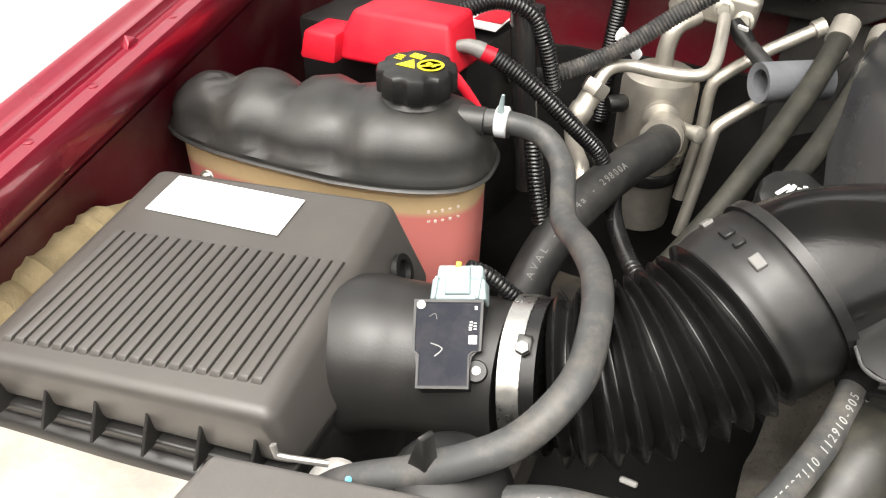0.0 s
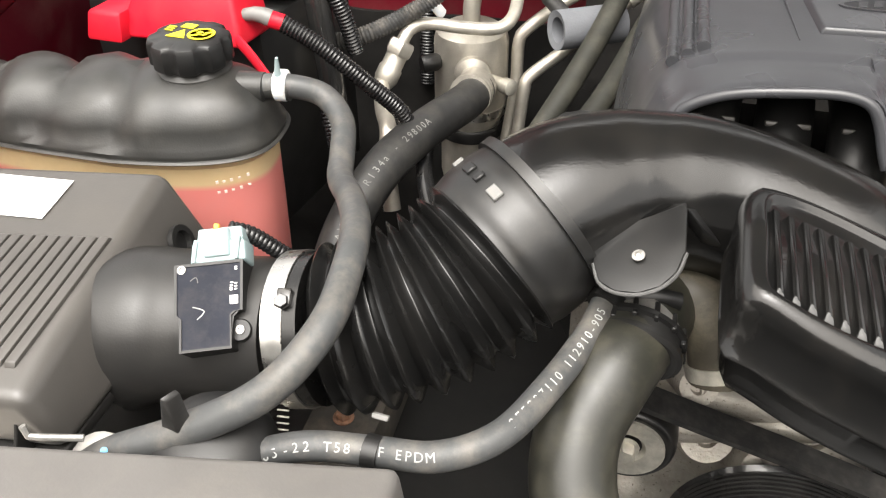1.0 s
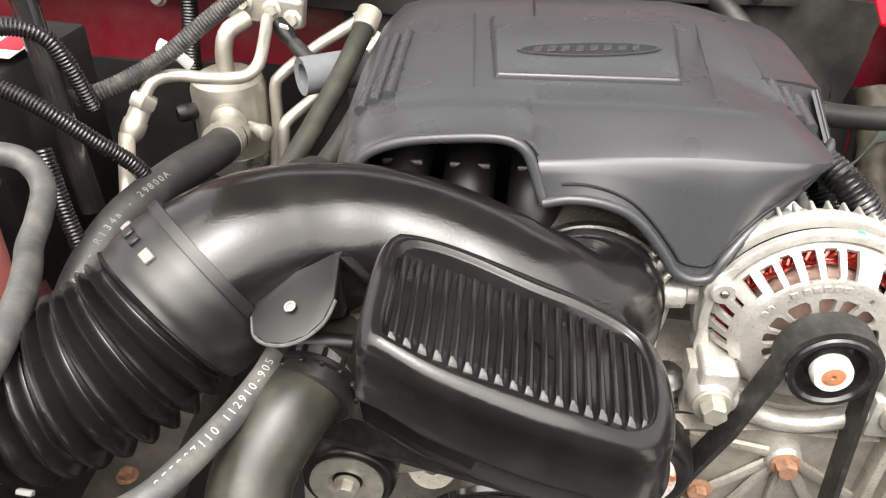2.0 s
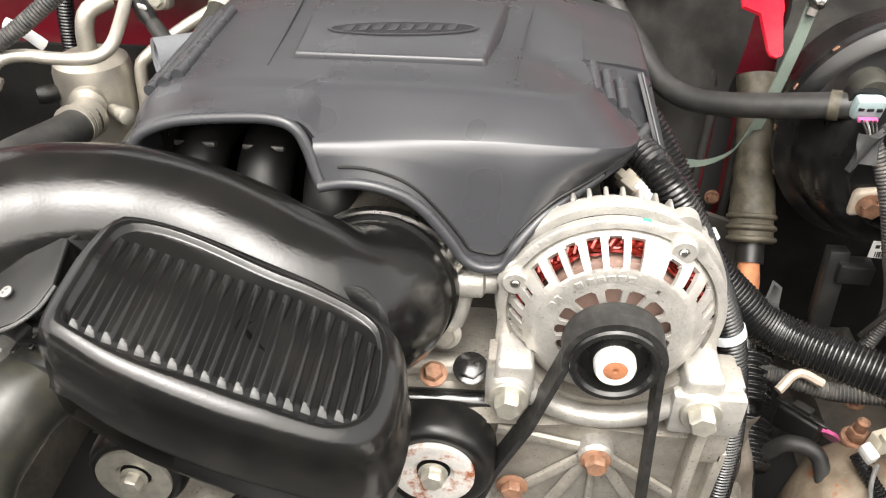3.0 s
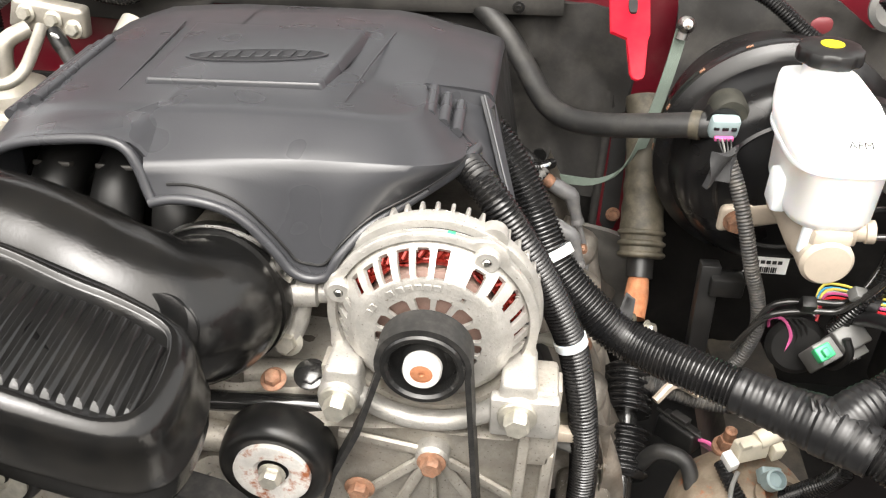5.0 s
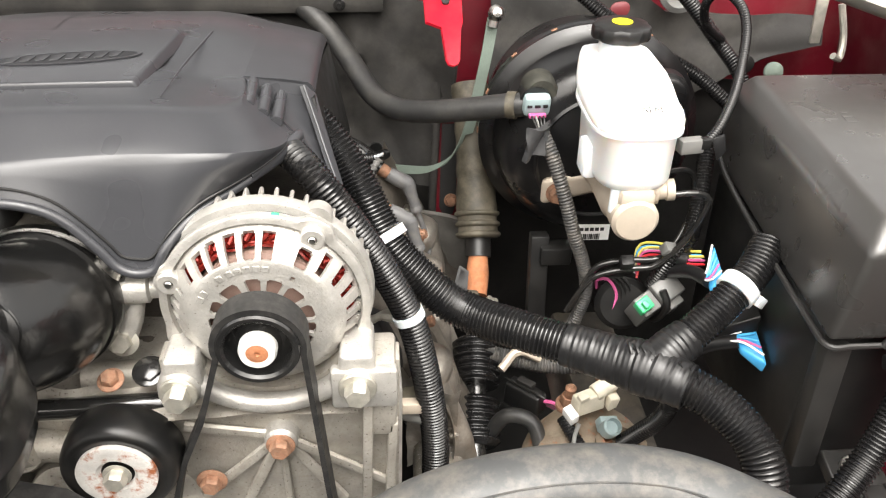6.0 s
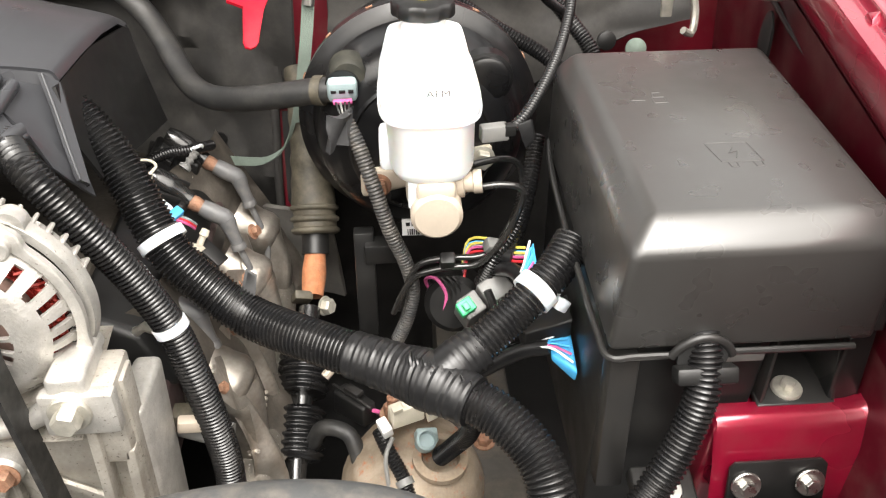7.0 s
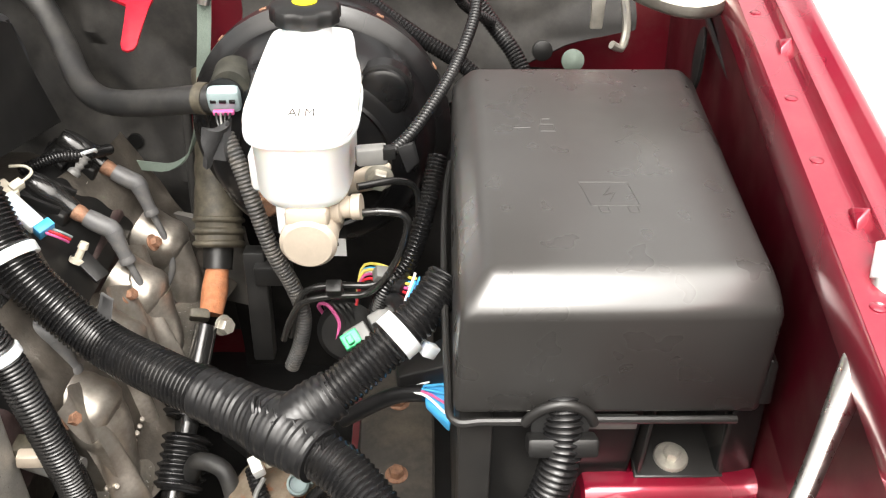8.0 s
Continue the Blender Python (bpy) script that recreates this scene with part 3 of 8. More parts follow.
# added black sheets that close the bay below, in place of its deep shade
tray = thing("bay_floor_sheet", (0.3, 0.5, 0.6), "added dark sheet that stands for deep shade under the engine", "tray")
part("sheet", thick(patch([[Vector((x, y, 0.66 + 0.02 * noise.noise(Vector((x * 5, y * 5, 0))))) for x in [-0.6 + 0.1 * k for k in range(15)]] for y in [-0.2 + 0.1 * k for k in range(14)]]), 0.004), M["plastic_deep"], tray)
part("side_sheet", thick(patch([[Vector((x, y, 0.66)) for y in (-0.2, 0.4, 1.1)] for x in (0.86, 1.25)]), 0.004), M["plastic_deep"], tray)
part("grille_back", thick(patch([[Vector((x, -0.12, z)) for x in (-0.5, 0.36, 1.2)] for z in (0.5, 1.02)]), 0.004), M["plastic_deep"], tray)

# front: radiator support, shroud and the panels below the camera
front = thing("radiator_support", (-0.25, 0.15, 1.0), "worn bare grey metal panel beside the radiator", "panel")
bm = patch([[Vector((x, min(y, 0.205 + 0.10 * (x + 0.356)), 1.100 + 0.005 * noise.noise(Vector((x * 9, y * 9, 0))) - 0.25 * max(0, 0.12 - y))) for x in [-0.46 + 0.02 * k for k in range(16)]] for y in [0.0 + 0.02 * k for k in range(12)]])
part("edge_lip", tube([(-0.46, 0.198, 1.104), (-0.356, 0.209, 1.106), (-0.30, 0.214, 1.106), (-0.246, 0.2185, 1.106), (-0.20, 0.223, 1.105), (-0.16, 0.226, 1.10)], 0.0032, 8), M["plastic_deep"], front)
part("panel", thick(bm, 0.003), M["bare_metal"], front)

shroud = thing("fan_shroud", (0.0, 0.15, 1.05), "matte black plastic fan shroud along the radiator", "shroud")
sh = hull([(-0.165, 0.0, 1.02), (0.06, 0.0, 1.02), (0.07, 0.225, 1.02), (-0.150, 0.188, 1.02)], [(-0.176, 0.0, 1.180), (0.06, 0.0, 1.176), (0.045, 0.238, 1.165), (-0.172, 0.196, 1.169)], 0.006)
part("panel", sh, M["shroud_grey"], shroud)
part("dome", lathe([(0.036, -0.03), (0.034, 0.0), (0.028, 0.010), (0.016, 0.015), (0.0, 0.016)], (-0.058, 0.238, 1.146), (0.1, -0.2, 1), 28), M["plastic_deep"], shroud)
part("ring", lathe([(0.014, 0.0), (0.014, 0.003), (0.010, 0.003), (0.010, 0.0)], (-0.035, 0.18, 1.1625), (0.05, -0.08, 1), 22), M["plastic_deep"], shroud)
part("fin", slab([(-0.083, 0.232, 1.15), (-0.066, 0.228, 1.15), (-0.0685, 0.226, 1.190), (-0.071, 0.226, 1.192)], (0.004, 0.008, 0), 0.001), M["plastic"], shroud)
latch = thing("latch", (-0.11, 0.195, 1.165), "small zinc spring latch with a round knob on the shroud", "latch")
part("knob", lathe([(0.0165, 0), (0.0165, 0.003), (0.011, 0.007), (0.0, 0.008)], (-0.118, 0.223, 1.133), (0.1, -0.6, 0.8), 22), M["steel_dull"], latch)
part("arm", tube([(-0.118, 0.219, 1.158), (-0.132, 0.214, 1.160), (-0.144, 0.211, 1.161), (-0.146, 0.212, 1.167)], 0.0019, 8), M["steel_dull"], latch)
part("dot", lathe([(0.0018, 0), (0.0018, 0.001), (0, 0.0012)], (-0.105, 0.216, 1.1555), (0.3, -0.5, 0.8), 10), M["blue"], latch)

foam_pad = thing("foam_pad", (-0.39, 0.29, 1.1), "ragged tan foam strip beside the filter housing", "foam")
part("strip", tube([(-0.405, 0.19, 1.115), (-0.402, 0.25, 1.125), (-0.400, 0.31, 1.132), (-0.398, 0.365, 1.140), (-0.398, 0.395, 1.135)], [0.02, 0.022, 0.021, 0.018, 0.008], 14, shape=lambda s: 1 + 0.10 * math.sin(s * 190) + 0.07 * math.sin(s * 467)), M["tan_foam"], foam_pad)

# ================= air filter housing =================
air = thing("air_filter_housing", (-0.26, 0.3, 0.95), "ribbed grey-black plastic air filter housing with a blank white label", "filter housing")
top_z = lambda y: 1.169 + 0.13 * (y - 0.244)
tops = [(-0.349, 0.200), (-0.158, 0.226), (-0.176, 0.416), (-0.356, 0.391)]
lows = [(-0.374, 0.206), (-0.146, 0.232), (-0.148, 0.424), (-0.382, 0.398)]
part("lid", hull([(x, y, 1.122) for x, y in lows], [(x, y, top_z(y)) for x, y in tops], 0.009, 4), M["plastic_grey"], air)
part("lip", hull([(x - 0.004, y - 0.004, 1.113) for x, y in lows], [(x - 0.004, y - 0.004, 1.1215) for x, y in lows], 0.002), M["plastic"], air)
part("base", hull([(-0.36, 0.215, 0.93), (-0.16, 0.225, 0.93), (-0.165, 0.40, 0.93), (-0.36, 0.385, 0.93)], [(-0.372, 0.198, 1.112), (-0.15, 0.218, 1.112), (-0.155, 0.415, 1.112), (-0.372, 0.392, 1.112)], 0.008), M["plastic"], air)
for k in range(7):
    x = -0.375 + k * 0.034
    y = 0.203 + (x + 0.374) * 0.114
    part("fin", slab([(x, y + 0.004, 1.152), (x, y - 0.012, 1.119), (x, y + 0.006, 1.119)], (0.0022, 0.0002, 0), 0.0005, 1), M["plastic"], air)
for x in (-0.345, -0.372):
    part("screw", bolt((x, 0.176, 1.1215), (0, 0, 1), 0.004, 0.004, 0.007), M["dark_metal"], air)
lab = [Vector((x, y, top_z(y) + 0.0008)) for x, y in ((-0.333, 0.345), (-0.231, 0.353), (-0.232, 0.391), (-0.333, 0.384))]
part("label_sticker", slab(lab, (0, 0, 0.0006), 0), M["label"], air, "blank white label")
for k in range(20):
    f = k / 19
    a = Vector((-0.3375 + f * 0.157, 0.2155 + f * 0.027, 0))
    b = Vector((-0.3375 + f * 0.1545, 0.322 + f * 0.025, 0))
    a.z, b.z = top_z(a.y) - 0.001, top_z(b.y) - 0.001
    s = (b - a).normalized()
    w = Vector((0.0064, 0.0008, 0))
    up = Vector((0, 0, 0.0038))
    ring = [a, a + w, b + w, b]
    part("slat", hull(ring, [p + up + s * (0.003 if i < 2 else -0.003) for i, p in enumerate(ring)], 0.0007, 2), M["plastic_grey"], air)
part("port", lathe([(0.012, 0.0), (0.012, 0.004), (0.008, 0.004), (0.007, -0.004), (0.0, -0.004)], (-0.157, 0.385, 1.155), (1, 0.1, 0.4), 20), M["plastic_deep"], air)
AX = [(-0.172, 0.327, 1.124), (-0.160, 0.3285, 1.128), (-0.150, 0.330, 1.131), (-0.13, 0.333, 1.133), (-0.09, 0.336, 1.137), (-0.060, 0.338, 1.140)]
# Outlet is darker than the lid: its weaker light is put into the colour.
part("outlet", tube(AX, [0.0530, 0.0505, 0.0480, 0.0460, 0.0446, 0.0445], 36), M["plastic"], air)
part("outlet_seam", tube([(-0.131, 0.333, 1.133), (-0.128, 0.333, 1.133)], 0.0472, 36, 0.002), M["plastic"], air)

maf = thing("air_flow_sensor", (-0.095, 0.31, 1.15), "black air flow sensor with a pale connector on the intake", "sensor")
mz = Vector((0.06, -0.60, 0.80)).normalized()
mx = Vector((1, 0.12, 0.02)).normalized()
my = mz.cross(mx).normalized()
mx = my.cross(mz)
th = radians(10.5)
mx, my = mx * math.cos(th) + my * math.sin(th), my * math.cos(th) - mx * math.sin(th)
mo = Vector((-0.0925, 0.3095, 1.172))
mp = lambda a, b, c: mo + mx * a + my * b + mz * c
MO = ((-0.0138, -0.0250), (0.0166, -0.0250), (0.0166, -0.0060), (0.0190, -0.0040), (0.0232, -0.0036), (0.0240, 0.0262), (-0.0168, 0.0268), (-0.0168, -0.0034), (-0.0138, -0.0060))
inner = [(a * 0.92 + 0.0003, b * 0.935) for a, b in MO]
part("body", hull([mp(a, b, -0.012) for a, b in MO], [mp(a, b, 0.0078) for a, b in MO], 0.0012), M["plastic_deep"], maf)
part("rim", sweep([[mp(a, b, 0.0076) for a, b in MO], [mp(a, b, 0.0090) for a, b in MO], [mp(a, b, 0.0090) for a, b in inner], [mp(a, b, 0.0080) for a, b in inner]], False), M["plastic_deep"], maf)
part("face", slab([mp(a, b, 0.0076) for a, b in inner], mz * 0.0006, 0), M["sensor_face"], maf, "dark blue-black face plate")
part("sticker", slab([mp(a, b, 0.0083) for a, b in ((0.0158, 0.0005), (0.0205, 0.0005), (0.0205, 0.0055), (0.0158, 0.0055))], mz * 0.0002, 0), M["label"], maf)
for a0, b, w in ((0.0158, 0.0085, 0.0012), (0.0158, 0.0098, 0.0008), (0.0160, 0.0110, 0.0014), (0.0163, 0.0128, 0.0010), (0.0185, 0.0088, 0.0009), (0.0185, 0.0104, 0.0011), (0.0186, 0.0122, 0.0008), (0.0188, 0.0205, 0.0008), (0.0188, 0.0217, 0.0011)):
    part("printing", slab([mp(p, q, 0.0083) for p, q in ((a0, b), (a0 + 0.0016, b), (a0 + 0.0016, b + w * 0.7), (a0, b + w * 0.7))], mz * 0.0001, 0), M["label"], maf)
part("tick_mark", tube([mp(-0.006, 0.0010, 0.0083), mp(0.0010, -0.0020, 0.0083), mp(-0.0035, -0.0065, 0.0083)], 0.00035, 6, 0.001, 2), M["print_grey"], maf)
part("mark", tube([mp(-0.0075, 0.0165, 0.0083), mp(-0.0040, 0.0185, 0.0083), mp(-0.0030, 0.0150, 0.0083)], 0.0003, 6, 0.001, 2), M["grey_conn"], maf)
part("lug", lathe([(0.0066, -0.014), (0.0066, 0.001), (0.006, 0.0018), (0.0, 0.0018)], mp(0.0198, -0.0140, 0.002), mz, 20), M["plastic_deep"], maf)
for a, b, c in ((-0.0125, 0.0235, 0.0082), (0.0200, -0.0140, 0.0038)):
    part("screw", lathe([(0.0026, 0), (0.0026, 0.0010), (0.0012, 0.0012), (0.0010, 0.0002), (0, 0.0002)], mp(a, b, c), mz, 14), M["steel_dull"], maf)
plug = part("connector", hull([mp(a, b, -0.010) for a, b in ((-0.0082, 0.0265), (0.0250, 0.0262), (0.0248, 0.0400), (-0.0072, 0.0400))], [mp(a, b, 0.007) for a, b in ((-0.0082, 0.0270), (0.0250, 0.0266), (0.0240, 0.0395), (-0.0070, 0.0400))], 0.0015), M["pale_blue"], maf, "pale grey-blue plastic connector")
part("collar", hull([mp(a, b, -0.009) for a, b in ((-0.0050, 0.0395), (0.0230, 0.0392), (0.0225, 0.0490), (-0.0040, 0.0495))], [mp(a, b, 0.0055) for a, b in ((-0.0050, 0.0395), (0.0230, 0.0392), (0.0222, 0.0480), (-0.0040, 0.0485))], 0.0015), M["pale_blue"], plug)
part("latch_bridge", hull([mp(a, b, 0.006) for a, b in ((0.0000, 0.0295), (0.0165, 0.0295), (0.0160, 0.0470), (0.0005, 0.0470))], [mp(a, b, 0.0095) for a, b in ((0.0010, 0.0300), (0.0155, 0.0300), (0.0150, 0.0465), (0.0012, 0.0465))], 0.0008, 1), M["pale_blue"], plug)
for a in (-0.0050, 0.0205):
    part("rib", box(mp(a, 0.034, 0.0075), (0.0022, 0.014, 0.003), (36.9, 3, 14), 0.0005, 1), M["pale_blue"], plug)
part("lock_tab", box(mp(0.0085, 0.0475, 0.0080), (0.0035, 0.004, 0.003), (36.9, 3, 14), 0.0006, 1), M["yellow_grease"], plug)
part("wire_sleeve", conduit([mp(0.012, 0.049, -0.002), mp(0.024, 0.046, -0.010), mp(0.040, 0.036, -0.028), mp(0.056, 0.028, -0.055)], 0.0055, 0.003, 12), M["loom"], maf)

# ================= coolant tank =================
tank = thing("coolant_tank", (-0.28, 0.53, 1.0), "coolant surge tank with a lobed black cover over pink coolant", "coolant tank")


def tank_ring(z, grow, lobes):
    """The tank's outline, seen from above, at a height."""
    out = []
    a, b = Vector((-0.378, 0.502)), Vector((-0.190, 0.520))
    ax = (b - a).normalized()
    ay = Vector((-ax.y, ax.x))
    n = 96
    hl, hw = (b - a).length / 2 + 0.042, 0.054
    c = (a + b) / 2
    for k in range(n):
        t = 6.28318 * k / n
        x, y = math.cos(t), math.sin(t)
        px = (hl + grow) * math.copysign(abs(x) ** 0.62, x)
        wide = 0.70 + 0.30 * min(max((px + hl) / (hl * 1.2), 0), 1)
        py = (hw * wide + grow) * math.copysign(abs(y) ** 0.7, y)
        py *= 1 + lobes * 0.10 * (math.cos(px * 6.28318 / 0.062 + 0.6) - 0.5) * (1 if px < 0.05 else max(0, 1 - (px - 0.05) / 0.03))
        p = c + ax * px + ay * py
        out.append(Vector((p.x, p.y, z)))
    return out


body = sweep([tank_ring(z, g, 0) for z, g in ((0.98, -0.02), (0.985, -0.012), (1.0, -0.006), (1.10, -0.003), (1.155, -0.002), (1.162, 0.004), (1.166, 0.005), (1.168, 0.001))])
part("body", body, M["fluid_body"], tank, "milky plastic wall, pink with coolant below")
fluid(M["fluid_body"], 0.138, (0.64, 0.205, 0.185))
tops = []
for z, g, lo in ((1.1665, 0.001, 0), (1.167, 0.006, 0), (1.171, 0.0065, 0), (1.175, 0.003, 0.6), (1.188, 0.002, 1), (1.198, -0.002, 1), (1.207, -0.010, 1), (1.213, -0.020, 1), (1.2165, -0.032, 0.8), (1.218, -0.044, 0.4)):
    tops.append(tank_ring(z, g, lo))
cov = sweep(tops, False)
cov.verts.ensure_lookup_table()
last = [cov.verts[len(cov.verts) - 96 + k] for k in range(96)]
for k in range(48):
    ids = [last[k], last[k + 1], last[(96 - k - 1) % 96], last[(96 - k) % 96]]
    ids = [v for i, v in enumerate(ids) if v not in ids[:i]]
    if len(ids) > 2:
        cov.faces.new(ids)
for v in cov.verts:
    x = v.co.x
    if v.co.z > 1.176:
        groove = sum(d * math.exp(-abs(x + 0.28 * (v.co.y - 0.497) - c) / 0.009) for c, d in ((-0.366, 0.011), (-0.308, 0.012), (-0.252, 0.008)))
        v.co.z -= groove * min((v.co.z - 1.176) / 0.02, 1)
        v.co.z -= 0.10 * max(0, -0.36 - x) * min((v.co.z - 1.176) / 0.03, 1)
part("cover", cov, M["tank_black"], tank, "lobed matte black cover", sharp=60)
part("rim_bead", sweep([tank_ring(z, g, 0) for z, g in ((1.1635, 0.004), (1.164, 0.0075), (1.1655, 0.009), (1.167, 0.0075), (1.1674, 0.004))]), M["tank_black"], tank)
CAP = Vector((-0.207, 0.523, 1.214))
part("neck", lathe([(0.030, -0.01), (0.029, 0.004), (0.026, 0.007), (0.026, 0.012)], CAP - Vector((0, 0, 0.002)), (0, 0, 1), 36), M["tank_black"], tank)


def knob_cap(at, r, h, n, deep, axis=(0, 0, 1), lobes=8):
    """A screw cap with grip hollows round it."""
    m = facing(at, axis, (0, 1, 0.01))
    rings = []
    for rr, z, d in ((0.86, 0, 0.6), (0.97, 0.001, 1), (1.0, 0.12 * h / h * 0.003 + 0.002, 1), (1.0, h - 0.004, 1), (0.96, h - 0.001, 0.9), (0.90, h, 0.6), (0.6, h + 0.0012, 0), (0.3, h + 0.0016, 0), (0.01, h + 0.0017, 0)):
        ring = []
        for k in range(n):
            t = 6.28318 * k / n
            f = max(0.0, math.cos(t * lobes)) ** 0.8
            ring.append(m @ Vector((r * rr * (1 - deep * d * f) * math.cos(t), r * rr * (1 - deep * d * f) * math.sin(t), z)))
        rings.append(ring)
    return sweep(rings)


cap = part("cap", knob_cap(CAP + Vector((0, 0, 0.007)), 0.0315, 0.021, 96, 0.11), M["plastic_deep"], tank, "black screw cap with yellow warning marks")
cz = CAP.z + 0.0298
part("warning_triangle", slab([(CAP.x + x, CAP.y + y, cz) for x, y in ((-0.013, -0.010), (0.003, -0.011), (-0.004, 0.004))], (0, 0, 0.0004), 0), M["yellow"], cap)
part("warning_round", join(lathe([(0.0105, 0), (0.0105, 0.0004), (0.0085, 0.0004), (0.0085, 0)], (CAP.x + 0.012, CAP.y - 0.001, cz), (0, 0, 1), 30),
                           box((CAP.x + 0.012, CAP.y - 0.001, cz + 0.0002), (0.017, 0.0022, 0.0004), (0, 0, 35), 0), box((CAP.x + 0.012, CAP.y, cz + 0.0002), (0.009, 0.004, 0.0004), (0, 0, -30), 0)), M["yellow"], cap)
part("warning_book", join(box((CAP.x - 0.004, CAP.y + 0.011, cz + 0.0002), (0.011, 0.008, 0.0004), (0, 0, -8), 0)), M["yellow"], cap)
part("warning_lines", join(*[box((CAP.x - 0.0165, CAP.y + 0.001 + 0.0035 * k, cz + 0.0002), (0.007, 0.0014, 0.0004), (0, 0, -8), 0) for k in range(3)]), M["yellow"], cap)
part("rivet", bolt((-0.354, 0.4365, 1.153), (0.05, -1, 0.3), 0.004, 0.004, 0.0065), M["steel"], tank)
for k, (z, w) in enumerate(((1.149, 0.022), (1.140, 0.018))):
    part("fill_mark", join(*[box((-0.173 + 0.0045 * j, 0.4685 + 0.0042 * j * (0.5 + 0.12 * j), z), (0.0022, 0.0006, 0.0024 - 0.0008 * ((j + k) % 2)), (0, 0, 35), 0) for j in range(5)]), M["fill_ink"], tank)
part("spout", lathe([(0.012, -0.01), (0.012, 0.01), (0.009, 0.011), (0.009, 0.03)], (-0.160, 0.523, 1.204), (1, 0.12, 0), 20), M["tank_black"], tank)

# ================= battery =================
bat = thing("battery", (-0.29, 0.72, 1.0), "black car battery with a red terminal cover and a paper label", "battery")
part("case", box((-0.30, 0.745, 1.09), (0.20, 0.17, 0.22), (0, 0, -8), 0.006), M["plastic_deep"], bat)
cover_lo = [(-0.345, 0.618, 1.188), (-0.212, 0.606, 1.193), (-0.205, 0.66, 1.193), (-0.33, 0.672, 1.188)]
cover_hi = [(-0.322, 0.632, 1.234), (-0.222, 0.622, 1.236), (-0.218, 0.67, 1.238), (-0.31, 0.682, 1.236)]
rc = part("terminal_cover", hull(cover_lo, cover_hi, 0.005, 3), M["red_plastic"], bat, "bright red plastic terminal cover")
part("step", hull([(-0.372, 0.612, 1.185), (-0.33, 0.606, 1.187), (-0.325, 0.65, 1.187), (-0.365, 0.656, 1.185)], [(-0.368, 0.618, 1.212), (-0.33, 0.612, 1.214), (-0.325, 0.65, 1.215), (-0.362, 0.654, 1.213)], 0.004, 2), M["red_plastic"], rc)
part("paper", slab([(-0.255, 0.70, 1.208), (-0.205, 0.695, 1.208), (-0.20, 0.76, 1.208), (-0.25, 0.765, 1.208)], (0, 0, 0.001), 0), M["label"], bat, "paper label with a red band and grey print")
part("red_band", slab([(-0.235, 0.715, 1.2092), (-0.205, 0.713, 1.2092), (-0.203, 0.755, 1.2092), (-0.232, 0.757, 1.2092)], (0, 0, 0.0006), 0), M["red_plastic"], bat)
part("red_strap", tube([(-0.215, 0.61, 1.200), (-0.195, 0.592, 1.196), (-0.175, 0.578, 1.184), (-0.162, 0.575, 1.168)], 0.0065, 10, flat=0.5), M["red_plastic"], bat)

cable = thing("battery_cable", (-0.15, 0.63, 1.1), "black corrugated battery cable with a red tape band", "cable")
part("lug", tube([(-0.222, 0.630, 1.215), (-0.205, 0.632, 1.217), (-0.194, 0.634, 1.213)], [0.005, 0.0065, 0.008], 12), M["grey_conn"], cable)
part("band", tube([(-0.196, 0.634, 1.213), (-0.183, 0.636, 1.209)], 0.0078, 14), M["red_plastic"], cable, "red tape band")
part("conduit", conduit([(-0.184, 0.636, 1.209), (-0.160, 0.637, 1.196), (-0.137, 0.638, 1.180), (-0.11, 0.643, 1.155), (-0.085, 0.655, 1.125), (-0.075, 0.665, 1.09)], 0.0082, 0.0034), M["loom"], cable)
cable2 = thing("battery_cable", (-0.2, 0.72, 1.2), "thin black corrugated cable behind the battery cover", "cable")
part("conduit", conduit([(-0.235, 0.68, 1.228), (-0.205, 0.70, 1.236), (-0.175, 0.71, 1.225), (-0.160, 0.715, 1.195), (-0.15, 0.72, 1.15)], 0.0085, 0.0036), M["loom"], cable2)
cable3 = thing("wiring_loom", (-0.14, 0.57, 1.1), "black corrugated loom dropping beside the coolant tank", "cable")
part("conduit", conduit([(-0.135, 0.60, 1.17), (-0.122, 0.585, 1.12), (-0.105, 0.57, 1.06), (-0.10, 0.56, 1.0)], 0.008, 0.0034), M["loom"], cable3)
cable4 = thing("wiring_loom", (-0.06, 0.62, 1.1), "black corrugated loom below the refrigerant hose", "cable")
part("conduit", conduit([(-0.075, 0.72, 1.08), (-0.065, 0.66, 1.07), (-0.045, 0.60, 1.075), (-0.015, 0.53, 1.09), (0.02, 0.50, 1.09)], 0.008, 0.0034), M["loom"], cable4)

stay = thing("support_rod", (-0.17, 0.70, 1.1), "glossy black diagonal support rod behind the battery", "rod")
part("rod", tube([(-0.205, 0.735, 1.36), (-0.176, 0.705, 1.16), (-0.16, 0.69, 1.05)], 0.0125, 20), M["dark_metal"], stay)

# ================= refrigerant accumulator and lines =================
acc = thing("accumulator", (-0.06, 0.87, 0.9), "silver refrigerant accumulator can with brass-toned fittings", "accumulator")
AC = Vector((-0.068, 0.872, 0))
part("can", lathe([(0.0, 0.93), (0.034, 0.93), (0.036, 0.94), (0.036, 1.012), (0.0425, 1.022), (0.043, 1.035), (0.043, 1.110), (0.040, 1.120), (0.030, 1.126), (0.0, 1.128)], AC, (0, 0, 1), 40), M["pipe"], acc)
part("band", lathe([(0.0435, 1.024), (0.0435, 1.034), (0.0428, 1.034)], AC, (0, 0, 1), 40), M["steel"], acc)
part("black_strap", lathe([(0.038, 0.992), (0.0395, 0.994), (0.0395, 1.006), (0.038, 1.008)], AC, (0, 0, 1), 40), M["plastic_deep"], acc)
